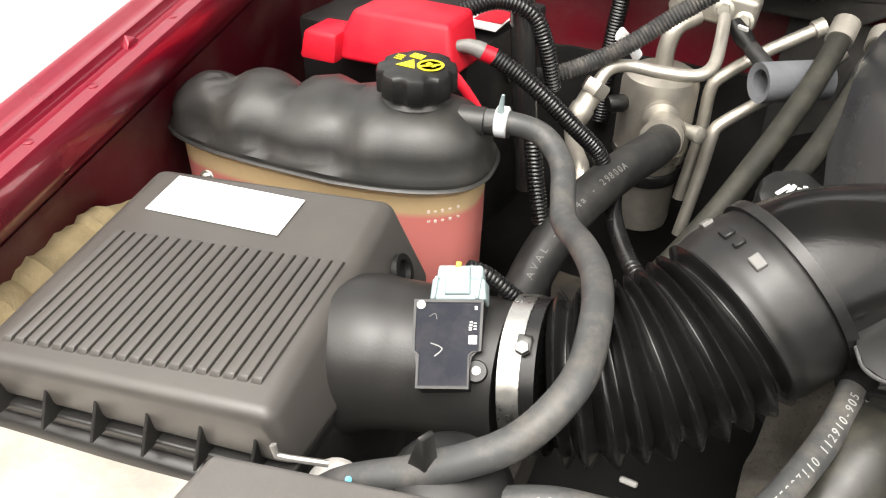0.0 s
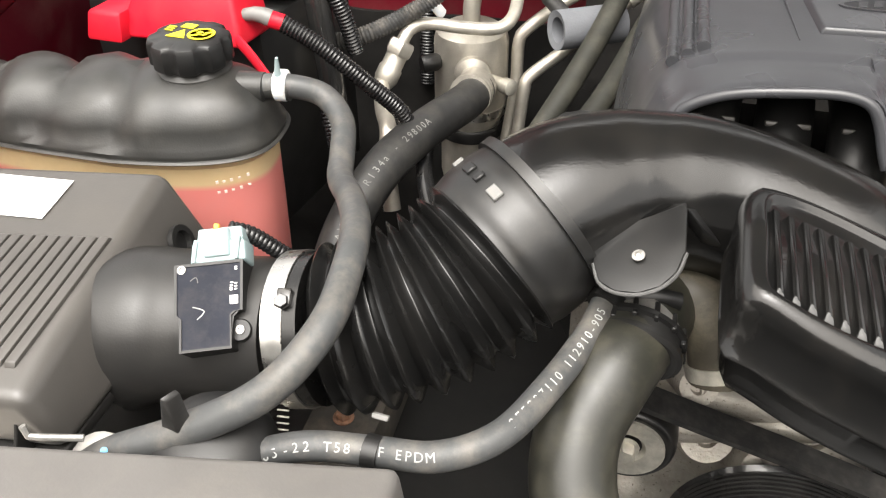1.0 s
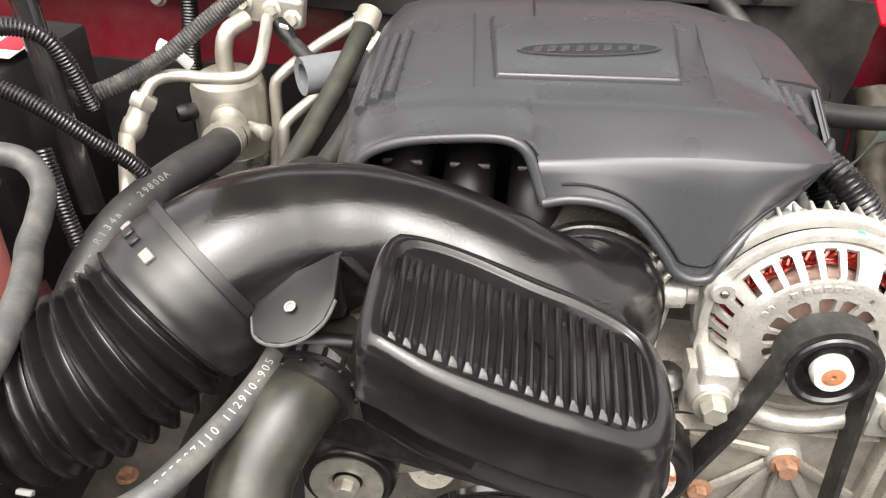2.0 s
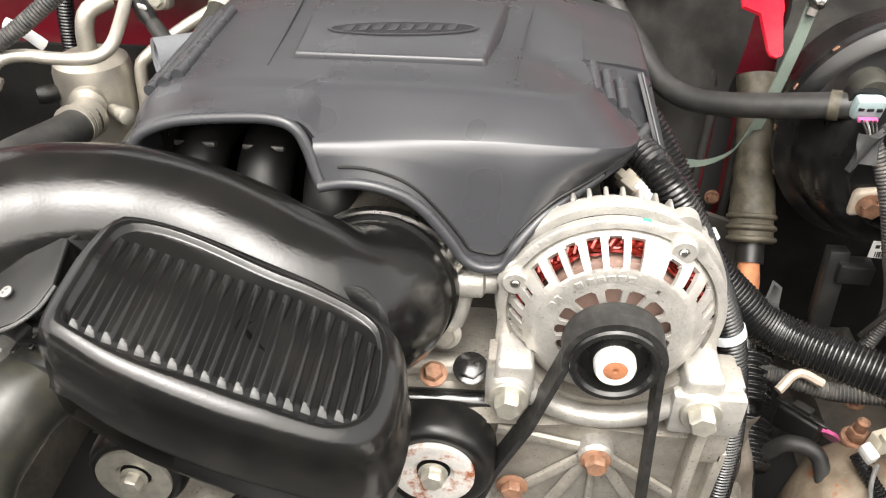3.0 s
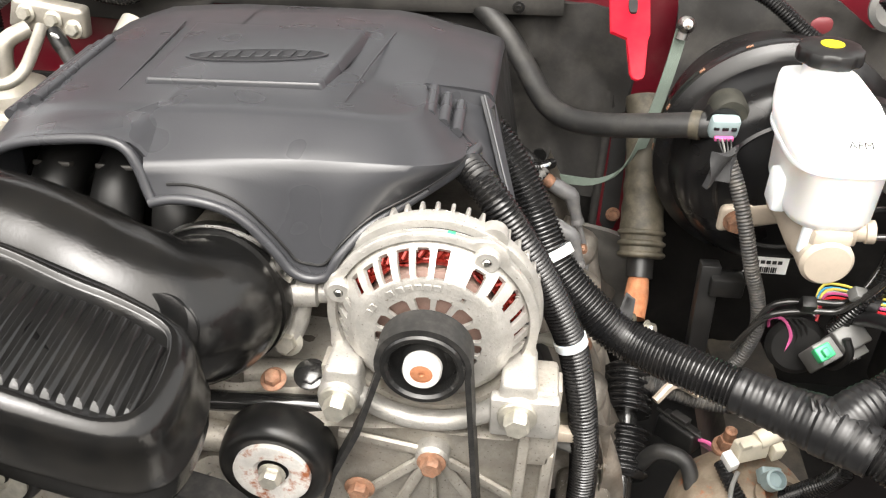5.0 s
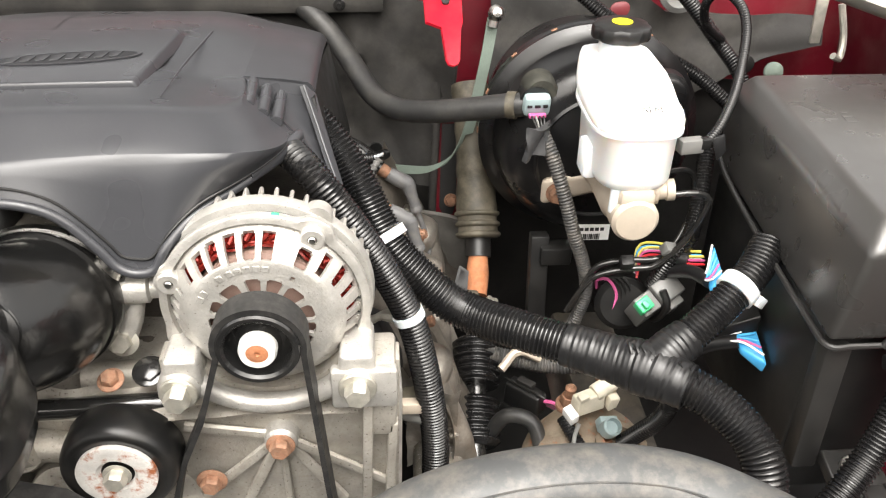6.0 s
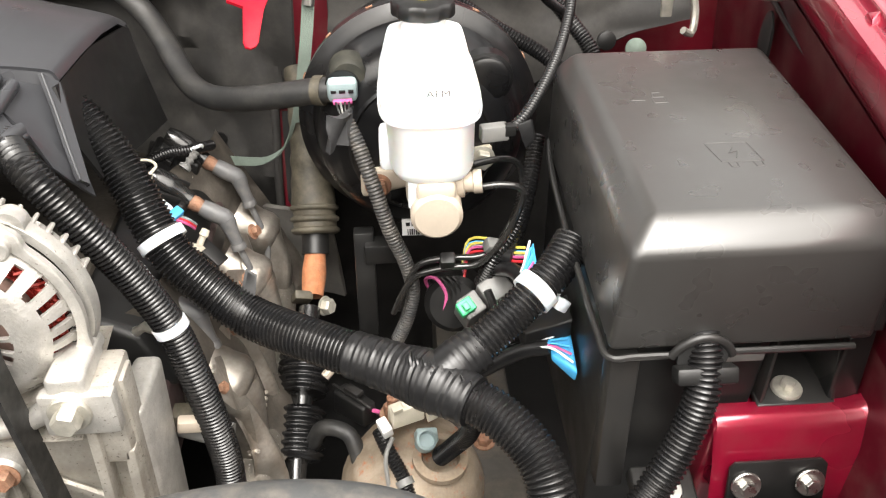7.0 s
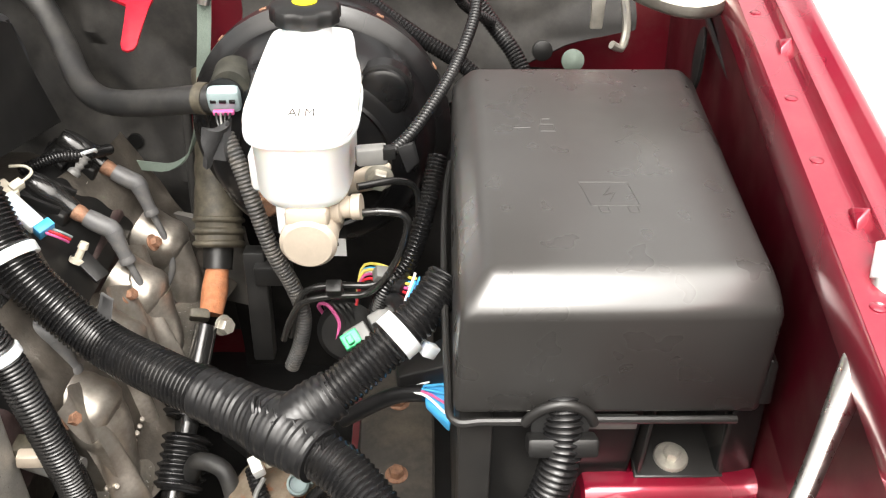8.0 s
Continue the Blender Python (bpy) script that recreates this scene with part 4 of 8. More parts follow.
part("port", lathe([(0.016, 0), (0.016, 0.008), (0.020, 0.010), (0.020, 0.016), (0.013, 0.020), (0.013, 0.034), (0.017, 0.036), (0.017, 0.046)], (-0.058, 0.835, 1.092), (0.2, -0.85, -0.1), 24), M["pipe"], acc)
part("valve", lathe([(0.007, 0), (0.007, 0.02), (0.009, 0.022), (0.009, 0.034), (0.005, 0.036)], (-0.036, 0.836, 1.078), (0.75, -0.6, 0.1), 14), M["zinc"], acc)
part("valve_cap", lathe([(0.008, 0), (0.010, 0.004), (0.010, 0.018), (0.008, 0.022)], (-0.098, 0.842, 1.092), (-0.8, -0.6, 0), 16), M["plastic_deep"], acc)
part("riser", tube([(-0.068, 0.872, 1.125), (-0.068, 0.874, 1.15), (-0.062, 0.88, 1.172), (-0.045, 0.90, 1.18)], 0.010, 14), M["pipe"], acc)
line = thing("refrigerant_line", (-0.09, 0.80, 1.14), "bent bare metal refrigerant line with a hexagon coupling", "pipe")
part("pipe", tube([(-0.116, 0.758, 1.145), (-0.108, 0.772, 1.158), (-0.09, 0.788, 1.158), (-0.06, 0.792, 1.155), (-0.025, 0.80, 1.154), (-0.012, 0.818, 1.16), (-0.012, 0.85, 1.175), (-0.015, 0.88, 1.19)], 0.0068, 14), M["pipe"], line)
part("coupling", join(lathe([(0.013, 0), (0.0145, 0.003), (0.0145, 0.012), (0.013, 0.015)], (-0.114, 0.762, 1.147), (-0.35, -0.4, -0.8), 6), lathe([(0.011, 0.015), (0.011, 0.028), (0.0125, 0.030), (0.0125, 0.042), (0.009, 0.050)], (-0.114, 0.762, 1.147), (-0.35, -0.4, -0.8), 18)), M["pipe"], line)
part("lower_pipe", tube([(-0.134, 0.742, 1.11), (-0.118, 0.70, 1.10), (-0.10, 0.66, 1.10), (-0.098, 0.645, 1.07), (-0.09, 0.63, 1.03)], 0.0085, 14), M["pipe"], line)
block = thing("line_block", (-0.03, 0.9, 1.17), "cast metal block with two bolted refrigerant lines on the firewall", "fitting")
part("plate", hull([(-0.085, 0.935, 1.175), (0.015, 0.935, 1.16), (0.02, 0.935, 1.20), (-0.07, 0.935, 1.215)], [(-0.08, 0.915, 1.175), (0.012, 0.915, 1.162), (0.016, 0.915, 1.197), (-0.066, 0.915, 1.21)], 0.006), M["pipe"], block)
for x, z in ((-0.052, 1.193), (-0.02, 1.186), (0.003, 1.176)):
    part("bolt", bolt((x, 0.914, z), (0, -1, 0.2), 0.008, 0.007, 0.011), M["zinc"], block)
sensor = thing("pressure_switch", (0.02, 0.87, 1.17), "black pressure switch and lead through a grey foam sleeve", "switch")
part("plug", tube([(-0.005, 0.885, 1.182), (0.012, 0.868, 1.172), (0.02, 0.86, 1.167)], [0.009, 0.010, 0.007], 12), M["plastic_deep"], sensor)
part("lead", tube([(0.018, 0.862, 1.168), (0.035, 0.845, 1.16), (0.055, 0.83, 1.148)], 0.0085, 12), M["hose_black"], sensor)
part("mark", box((0.006, 0.868, 1.185), (0.012, 0.003, 0.005), (20, 0, -30), 0.0005, 1), M["label"], sensor)
sl = Vector((0.72, 0.5, -0.03)).normalized()
part("sleeve", lathe([(0.0135, 0.002), (0.0205, 0.0), (0.0205, 0.075), (0.0135, 0.075), (0.0135, 0.002)], (0.034, 0.818, 1.150), sl, 26, False), M["foam"], sensor, "grey foam sleeve")
for nm, pts in (("heater_pipe", [(0.075, 0.93, 1.172), (0.03, 0.905, 1.148), (-0.005, 0.882, 1.124), (-0.014, 0.876, 1.108), (-0.014, 0.868, 1.06), (-0.022, 0.85, 0.98)]),
                ("heater_pipe", [(0.10, 0.905, 1.155), (0.05, 0.875, 1.115), (0.006, 0.852, 1.082), (0.0, 0.846, 1.068), (-0.004, 0.838, 1.02), (-0.012, 0.82, 0.95)])):
    hp = thing(nm, pts[2], "bare bent aluminium pipe rising to the firewall", "pipe", "aluminium pipes")
    part("pipe", tube(pts, 0.0072, 14), M["pipe"], hp)
    part("clip", lathe([(0.010, 0), (0.010, 0.012)], Vector(pts[0]), Vector(pts[0]) - Vector(pts[1]), 12), M["zinc"], hp)
hh1 = thing("heater_hose", (0.06, 0.75, 1.12), "dusty grey-brown rubber heater hose with faded print", "hose", "heater hoses")
H1 = [(0.10, 0.868, 1.200), (0.092, 0.83, 1.182), (0.075, 0.78, 1.15), (0.05, 0.72, 1.112), (0.02, 0.66, 1.07), (-0.01, 0.62, 1.03)]
part("tube", tube(H1, 0.0112, 18), M["hose_dusty"], hh1)
part("collar", tube([(0.101, 0.872, 1.204), (0.097, 0.852, 1.192)], 0.0135, 18), M["pipe"], hh1)
hh2 = thing("heater_hose", (0.1, 0.75, 1.12), "dusty grey-brown rubber heater hose with faded print", "hose", "heater hoses")
H2 = [(0.138, 0.895, 1.185), (0.133, 0.85, 1.178), (0.118, 0.79, 1.158), (0.095, 0.725, 1.126), (0.06, 0.66, 1.09), (0.02, 0.61, 1.05)]
part("tube", tube(H2, 0.0112, 18), M["hose_dusty"], hh2)
part("collar", tube([(0.139, 0.90, 1.188), (0.136, 0.876, 1.182)], 0.0135, 18), M["pipe"], hh2)
toward = lambda p: (Vector((0.15, -0.05, 1.5)) - p)
ribbon_bars([Vector(p) + toward(Vector(p)).normalized() * 0.0112 for p in H1[1:5]], toward, 34, 0.005, M["print_dim"], hh1, seed=3)
ribbon_bars([Vector(p) + toward(Vector(p)).normalized() * 0.0112 for p in H2[1:5]], toward, 34, 0.005, M["print_dim"], hh2, seed=4)

ach = thing("refrigerant_hose", (-0.08, 0.65, 1.08), "thick black refrigerant hose with white print", "hose")
ACH = [(-0.042, 0.790, 1.088), (-0.046, 0.75, 1.092), (-0.066, 0.68, 1.098), (-0.088, 0.61, 1.092), (-0.105, 0.555, 1.064), (-0.115, 0.52, 1.02), (-0.12, 0.49, 0.96)]
part("tube", tube(ACH, 0.0195, 24), M["hose_black"], ach)
part("ferrule", tube([(-0.045, 0.80, 1.086), (-0.044, 0.775, 1.090)], 0.0215, 24), M["pipe"], ach)
part("ferrule_ring", tube([(-0.045, 0.774, 1.0905), (-0.0452, 0.769, 1.091)], 0.0225, 24, 0.003), M["pipe"], ach)


def side_print(text, points, r, size, parent, material, aim=(0.1, -0.05, 1.5), start=0.1):
    """Letters one after another along the side of a hose that faces a way."""
    path = spline(points, 14)
    spots, length = even(path, 0.001)
    s = start * length
    for ch in text:
        k = min(int(s / length * (len(spots) - 1)), len(spots) - 3)
        if k < 1:
            k = 1
        p = spots[k][0]
        way = (spots[k + 1][0] - spots[k - 1][0]).normalized()
        z = Vector(aim) - p
        z = (z - way * z.dot(way)).normalized()
        y = z.cross(way)
        if ch != " ":
            m = Matrix((way, y, z)).transposed().to_4x4()
            m.translation = p + z * (r + 0.0001)
            writing(ch, size, m, material, parent, "letter")
        s += size * 0.72


side_print("AVAL - R134a - 29800A", list(reversed(ACH[1:6])), 0.0195, 0.0095, ach, M["print_dim"], aim=(0.0, 0.1, 1.45), start=0.16)

conduit_fw = thing("wiring_loom", (-0.07, 0.8, 1.19), "black corrugated loom across the firewall with a white clip", "cable")
part("conduit", conduit([(-0.24, 0.74, 1.15), (-0.19, 0.735, 1.150), (-0.148, 0.745, 1.158), (-0.10, 0.78, 1.178), (-0.05, 0.805, 1.215), (0.0, 0.82, 1.25), (0.06, 0.84, 1.28)], 0.0092, 0.0036), M["loom_dusty"], conduit_fw)
part("clip", tube([(-0.108, 0.80, 1.185), (-0.100, 0.815, 1.172), (-0.090, 0.828, 1.152)], [0.0075, 0.006, 0.0065], 10, flat=0.5), M["white_plastic"], conduit_fw, "white plastic clip")
cfw2 = thing("wiring_loom", (0.03, 0.93, 1.22), "thick black corrugated loom along the firewall", "cable")
part("conduit", conduit([(-0.10, 0.95, 1.25), (-0.03, 0.945, 1.235), (0.03, 0.94, 1.215), (0.07, 0.935, 1.215), (0.10, 0.93, 1.235)], 0.013, 0.004), M["loom"], cfw2)
cfw3 = thing("wiring_loom", (-0.13, 0.93, 1.1), "black corrugated loom hanging on the firewall", "cable")
part("conduit", conduit([(-0.15, 0.99, 1.23), (-0.145, 0.985, 1.17), (-0.15, 0.98, 1.1), (-0.15, 0.97, 1.0)], 0.011, 0.004), M["loom"], cfw3)



# unseen raised hood, lifted off the cowl: dark mirrored overhead, bright sky below it
hood = thing("hood", (0.36, 1.15, 1.3), "unseen raised hood with a dusty felt liner, placed to darken reflections", "hood")
hood_at = lambda half, rise, gap: [[Vector((0.358 + half * u, 1.18 - 0.70 * v + gap * 0.77, 1.72 + rise * v + 0.05 * math.sin(v * 3.1) - gap * 0.64 - 0.03 * u * u)) for u in (-1, -0.6, 0, 0.6, 1)] for v in (0, 0.25, 0.5, 0.75, 1.0)]
part("panel", thick(patch(hood_at(0.72, 0.80, 0.0)), 0.012), M["car_red_shaded"], hood)
part("liner", thick(patch(hood_at(0.63, 0.78, -0.02)), 0.010), M["felt_liner"], hood, "dusty dark felt liner")
for x in (-0.33, 1.05):
    part("hinge", tube([(x, 1.04, 1.27), (x, 1.14, 1.38), (x, 1.21, 1.56), (x, 1.165, 1.76)], 0.012, 12, flat=0.5), M["steel_dull"], hood, "made-up steel arm that holds the hood above the cowl")

# ================= intake: bellows, duct, resonator =================
BEL = [(-0.052, 0.339, 1.141), (-0.032, 0.340, 1.144), (-0.005, 0.347, 1.150), (0.020, 0.359, 1.158), (0.042, 0.375, 1.169), (0.060, 0.392, 1.182)]
bellows = thing("intake_bellows", (0.0, 0.35, 1.08), "black ribbed rubber intake bellows with a metal hose clamp", "intake hose")
part("cuff", tube([(-0.055, 0.3385, 1.1405), (-0.034, 0.3405, 1.1445)], 0.0475, 40, 0.003), M["bellows"], bellows)
spots_, blen = even(spline(BEL[1:], 12), 0.001)


def fold(s):
    v = abs(2 * ((s / blen * 10.0) % 1.0) - 1)
    return 1.02 - 0.21 * math.sqrt(v * v + 0.015) ** 0.9


part("folds", tube(BEL[1:], [0.0535, 0.055, 0.056, 0.057, 0.0575], 48, 0.0012, 14, fold), M["bellows"], bellows, sharp=80)
clampb = part("hose_clamp", tube([(-0.0545, 0.3386, 1.1405), (-0.0420, 0.3397, 1.1428)], 0.0487, 40, 0.004), M["steel"], bellows, "bright steel band clamp")
part("screw", join(bolt((-0.0470, 0.3140, 1.1840), (0.1, -0.5, 0.85), 0.0045, 0.005), box((-0.0470, 0.3175, 1.1850), (0.0085, 0.010, 0.006), (30, 0, 8), 0.001)), M["dark_metal"], clampb, "black clamp screw")
part("worm", join(*[box((-0.0475, 0.2985 - 0.0016 * k, 1.1235 - 0.0040 * k), (0.0075, 0.0010, 0.0016), (60, 0, 6), 0.0003, 1) for k in range(6)]), M["zinc"], clampb)

DUCT = [(0.066, 0.398, 1.187), (0.082, 0.412, 1.197), (0.104, 0.428, 1.2035), (0.135, 0.445, 1.204), (0.178, 0.455, 1.2005), (0.225, 0.452, 1.1905), (0.268, 0.443, 1.172), (0.300, 0.448, 1.152), (0.318, 0.470, 1.140), (0.321, 0.492, 1.136)]
duct = thing("intake_duct", (0.2, 0.45, 1.1), "glossy black moulded intake duct to the throttle body", "intake duct")
part("collar", tube([(0.056, 0.388, 1.1795), (0.062, 0.394, 1.1838), (0.077, 0.408, 1.1945), (0.082, 0.4127, 1.198)], [0.0545, 0.0565, 0.0565, 0.0545], 44, 0.002), M["collar_black"], duct)
part("collar_ring", tube([(0.080, 0.411, 1.1967), (0.0845, 0.415, 1.1998)], 0.0575, 44, 0.002), M["collar_black"], duct)
cz_ = Vector((0.069, 0.4005, 1.189))
ca = Vector((0.66, 0.60, 0.46)).normalized()
cu_ = Vector((0, 0, 1)) - ca * ca.z
cu_.normalize()
cv_ = ca.cross(cu_)
for k, (a, w) in enumerate(((118, 7), (98, 9), (75, 8), (40, 9), (12, 8), (0, 4), (-16, 9))):
    d = cu_ * math.cos(radians(a)) - cv_ * math.sin(radians(a))
    t = d.cross(ca).normalized()
    c = cz_ + d * 0.0565
    ring = [c - t * w / 2000 - ca * 0.0035, c + t * w / 2000 - ca * 0.0035, c + t * w / 2000 + ca * 0.0035, c - t * w / 2000 + ca * 0.0035]
    part("lug", hull([p - d * 0.002 for p in ring], [p + d * 0.0018 for p in ring], 0.0006, 1), M["plastic_deep" if k in (4, 5) else "grey_conn"], duct)
part("shell", tube(DUCT, [0.053, 0.053, 0.0512, 0.0492, 0.048, 0.0478, 0.0495, 0.0525, 0.053, 0.0535], 48, 0.004), M["duct_black"], duct, sharp=80)
part("end_ring", tube([(0.3205, 0.486, 1.137), (0.321, 0.491, 1.136), (0.3212, 0.497, 1.1355)], [0.0555, 0.0565, 0.0555], 44, 0.002), M["duct_black"], duct)
part("boss", lathe([(0.028, 0.0), (0.026, 0.010), (0.022, 0.016), (0.018, 0.02), (0.018, 0.03)], (0.313, 0.432, 1.165), (0.15, -0.75, 0.45), 30), M["duct_black"], duct)
part("boss_ring", join(*[lathe([(0.0195, h), (0.0215, h + 0.001), (0.0215, h + 0.003), (0.0195, h + 0.004)], (0.314, 0.436, 1.158), (0.15, -0.75, 0.35), 30) for h in (0.018, 0.024, 0.030)]), M["bellows"], duct)
tab_o = [(0.1175, 0.384, 1.2085), (0.1185, 0.366, 1.2050), (0.1230, 0.353, 1.2030), (0.1320, 0.346, 1.2035), (0.1440, 0.344, 1.2060), (0.1550, 0.348, 1.2095), (0.1630, 0.358, 1.2130), (0.1665, 0.371, 1.2175), (0.1645, 0.398, 1.2285), (0.1600, 0.399, 1.2280), (0.1400, 0.3925, 1.2185)]
tabp = part("tab", slab(tab_o, (0.0006, 0.0010, -0.0030), 0.0010), M["plastic_deep"], duct, "flat rounded mounting tab with a screw hole")
part("tab_edge", tube([Vector(p) + Vector((0.0004, 0.0002, -0.0016)) for p in tab_o[1:8]], 0.0012, 8, 0.002), M["glint_wear"], tabp, "worn bright edge")
part("screw", lathe([(0.0036, 0), (0.0036, 0.0010), (0.0020, 0.0013), (0.0016, 0.0002), (0.0, 0.0002)], (0.1422, 0.3655, 1.2138), (-0.25, -0.30, 0.9), 16), M["steel_dull"], tabp)
part("web", hull([(0.1180, 0.387, 1.207), (0.1640, 0.400, 1.226), (0.1660, 0.415, 1.224), (0.1200, 0.405, 1.206)], [(0.1180, 0.387, 1.175), (0.1640, 0.400, 1.178), (0.1660, 0.425, 1.178), (0.1200, 0.415, 1.175)], 0.002), M["plastic_deep"], duct)
part("gusset", slab([(0.1640, 0.397, 1.2285), (0.1760, 0.400, 1.2120), (0.1880, 0.406, 1.2000), (0.1720, 0.412, 1.2180)], (0.0, 0.006, -0.012), 0.001), M["plastic_deep"], duct)

# resonator box, ribbed on top
res = thing("resonator_box", (0.27, 0.34, 1.14), "black moulded resonator box with a ribbed top and a worn seam", "resonator")


def res_ring(grow, drop, n=72):
    """Outline of the box, tilted down to its far end, at a drop below the top."""
    out = []
    pts = [(0.196, 0.311), (0.230, 0.301), (0.280, 0.296), (0.318, 0.298), (0.341, 0.304), (0.355, 0.318), (0.360, 0.342), (0.357, 0.374), (0.344, 0.392), (0.300, 0.402), (0.240, 0.408), (0.205, 0.405), (0.190, 0.392), (0.187, 0.350), (0.188, 0.318)]
    ring = resample([Vector((x, y, 0)) for x, y in pts + pts[:1]], n + 1)[:-1]
    c = Vector((0.275, 0.350, 0))
    for p in ring:
        d = (p - c)
        q = p + d.normalized() * grow
        z = 1.248 - 0.33 * max(0, q.x - 0.20) - 0.12 * max(0, q.x - 0.30) - 0.10 * max(0, 0.36 - q.y) * 1.5 - drop
        out.append(Vector((q.x, q.y, z)))
    return out


part("box", sweep([res_ring(-0.03, 0.068), res_ring(-0.010, 0.067), res_ring(-0.004, 0.064), res_ring(-0.0015, 0.058), res_ring(0.0, 0.0425), res_ring(0.0014, 0.0420), res_ring(0.0014, 0.0405), res_ring(0.0, 0.0400), res_ring(-0.0005, 0.014),
                   res_ring(-0.0012, 0.0085), res_ring(-0.0032, 0.0042), res_ring(-0.0062, 0.0014), res_ring(-0.0098, 0.0003), res_ring(-0.0125, 0.0), res_ring(-0.0140, 0.0006), res_ring(-0.0152, 0.0030), res_ring(-0.0165, 0.0040), res_ring(-0.04, 0.0040), res_ring(-0.06, 0.0040)]), M["duct_black"], res, sharp=70)
zz = lambda x, y: 1.248 - 0.33 * max(0, x - 0.20) - 0.12 * max(0, x - 0.30) - 0.15 * max(0, 0.36 - y) - 0.0040
for k in range(18):
    f = k / 17
    x = 0.2045 + f * 0.132
    y0 = 0.3185 - 0.006 * min(f * 2, 1) + 0.012 * max(0, f - 0.75) * 4 * 0.5
    y1 = 0.3820 - 0.003 * f - 0.010 * max(0, f - 0.85) * 6
    ring = [Vector((xx, yy, zz(xx, yy))) for xx, yy in ((x, y0), (x + 0.0050, y0), (x + 0.0050, y1), (x, y1))]
    up = Vector((0, 0, 0.0030))
    part("rib", hull(ring, [p + up + Vector((0.0010 if i in (0, 3) else -0.0010, 0.003 if i < 2 else -0.002, 0)) for i, p in enumerate(ring)], 0.0004, 1), M["duct_black"], res, sharp=40)
    # Pale end piece: the glint on the rib is put into its colour.
    part("rib_end", hull([p + Vector((0, -0.0004, -0.0004)) for p in (ring[0], ring[1], ring[1] + Vector((0, 0.0030, 0)), ring[0] + Vector((0, 0.0030, 0)))], [p + Vector((0, 0.0004, 0)) for p in (ring[0] + Vector((0.0008, 0.0005, 0.0018)), ring[1] + Vector((-0.0008, 0.0005, 0.0018)), ring[1] + Vector((-0.0012, 0.0036, 0.0033)), ring[0] + Vector((0.0012, 0.0036, 0.0033)))], 0.0003, 1), M["glint_wear"], res, "pale rib end with a painted glint")

# ================= hoses in front =================
bleed = thing("vent_hose", (-0.05, 0.4, 1.15), "grey rubber vent hose from the coolant tank with a plastic clip", "hose")
BL = [(-0.152, 0.524, 1.206), (-0.130, 0.528, 1.206), (-0.105, 0.530, 1.200), (-0.084, 0.512, 1.190), (-0.072, 0.478, 1.183), (-0.061, 0.445, 1.184), (-0.038, 0.405, 1.196), (-0.021, 0.368, 1.203), (-0.011, 0.325, 1.204), (-0.010, 0.285, 1.198), (-0.030, 0.252, 1.180), (-0.070, 0.234, 1.160), (-0.11, 0.224, 1.142), (-0.14, 0.215, 1.12)]
part("tube", tube(BL, 0.0092, 20, 0.004), M["hose"], bleed)
part("clip", lathe([(0.0105, 0), (0.0122, 0.001), (0.0122, 0.009), (0.0105, 0.010)], (-0.142, 0.526, 1.2065), (1, 0.12, 0), 20), M["white_plastic"], bleed, "white spring clip")
part("clip_ear", tube([(-0.137, 0.522, 1.217), (-0.136, 0.521, 1.226), (-0.135, 0.520, 1.232)], [0.003, 0.002, 0.0012], 8, 0.002), M["pale_blue"], bleed)

ov = thing("overflow_hose", (0.04, 0.28, 1.14), "thin grey rubber hose with white print in a black clip", "hose")
OV = [(0.128, 0.378, 1.168), (0.122, 0.352, 1.165), (0.108, 0.312, 1.163), (0.088, 0.270, 1.162), (0.060, 0.252, 1.158), (0.025, 0.252, 1.152), (-0.010, 0.246, 1.152), (-0.04, 0.238, 1.140), (-0.06, 0.225, 1.11)]
part("tube", tube(OV, 0.0080, 18, 0.004), M["hose"], ov)
side_print("2F5807110 112910-905", list(reversed(OV[0:4])), 0.0080, 0.0070, ov, M["print_grey"], aim=(0.15, -0.02, 1.5), start=0.05)
side_print("4065-22 T58 CJF EPDM", list(reversed(OV[3:8])), 0.0080, 0.0070, ov, M["print_grey"], aim=(0.15, -0.05, 1.5), start=0.05)
ovc = part("clip", tube([(0.030, 0.251, 1.152), (0.022, 0.2515, 1.152)], 0.0092, 16, 0.003), M["plastic_deep"], ov, "black plastic hose clip")
part("clip_base", box((0.026, 0.246, 1.138), (0.014, 0.014, 0.02), (20, 0, 0), 0.001), M["plastic_deep"], ovc)
part("clip_tab", box((0.027, 0.263, 1.166), (0.009, 0.003, 0.004), (50, 0, -5), 0.0006, 1), M["grey_conn"], ovc)

tee = thing("hose_tee", (0.135, 0.375, 1.15), "black plastic tee with a ribbed collar over the radiator hose", "fitting")
part("collar", tube([(0.131, 0.384, 1.171), (0.127, 0.374, 1.168)], 0.0105, 18, 0.003), M["plastic_deep"], tee)
part("saddle", lathe([(0.0265, 0), (0.029, 0.002), (0.029, 0.005), (0.0265, 0.006), (0.0265, 0.012), (0.029, 0.013), (0.029, 0.016), (0.0265, 0.018)], (0.150, 0.378, 1.150), (-0.15, -0.9, -0.25), 34), M["plastic_deep"], tee)
for k in range(9):
    a = radians(-60 + 26 * k)
    part("rib", box(Vector((0.149, 0.370, 1.147)) + Vector((math.sin(a) * 0.0275, 0.0, math.cos(a) * 0.0275)), (0.003, 0.014, 0.004), (0, 0, 0), 0.0005, 1), M["plastic_deep"], tee)
part("arm", tube([(0.130, 0.382, 1.170), (0.150, 0.384, 1.172), (0.170, 0.388, 1.168)], 0.006, 12), M["plastic_deep"], tee)
rad = thing("radiator_hose", (0.13, 0.3, 1.1), "thick greenish-black rubber radiator hose", "hose")
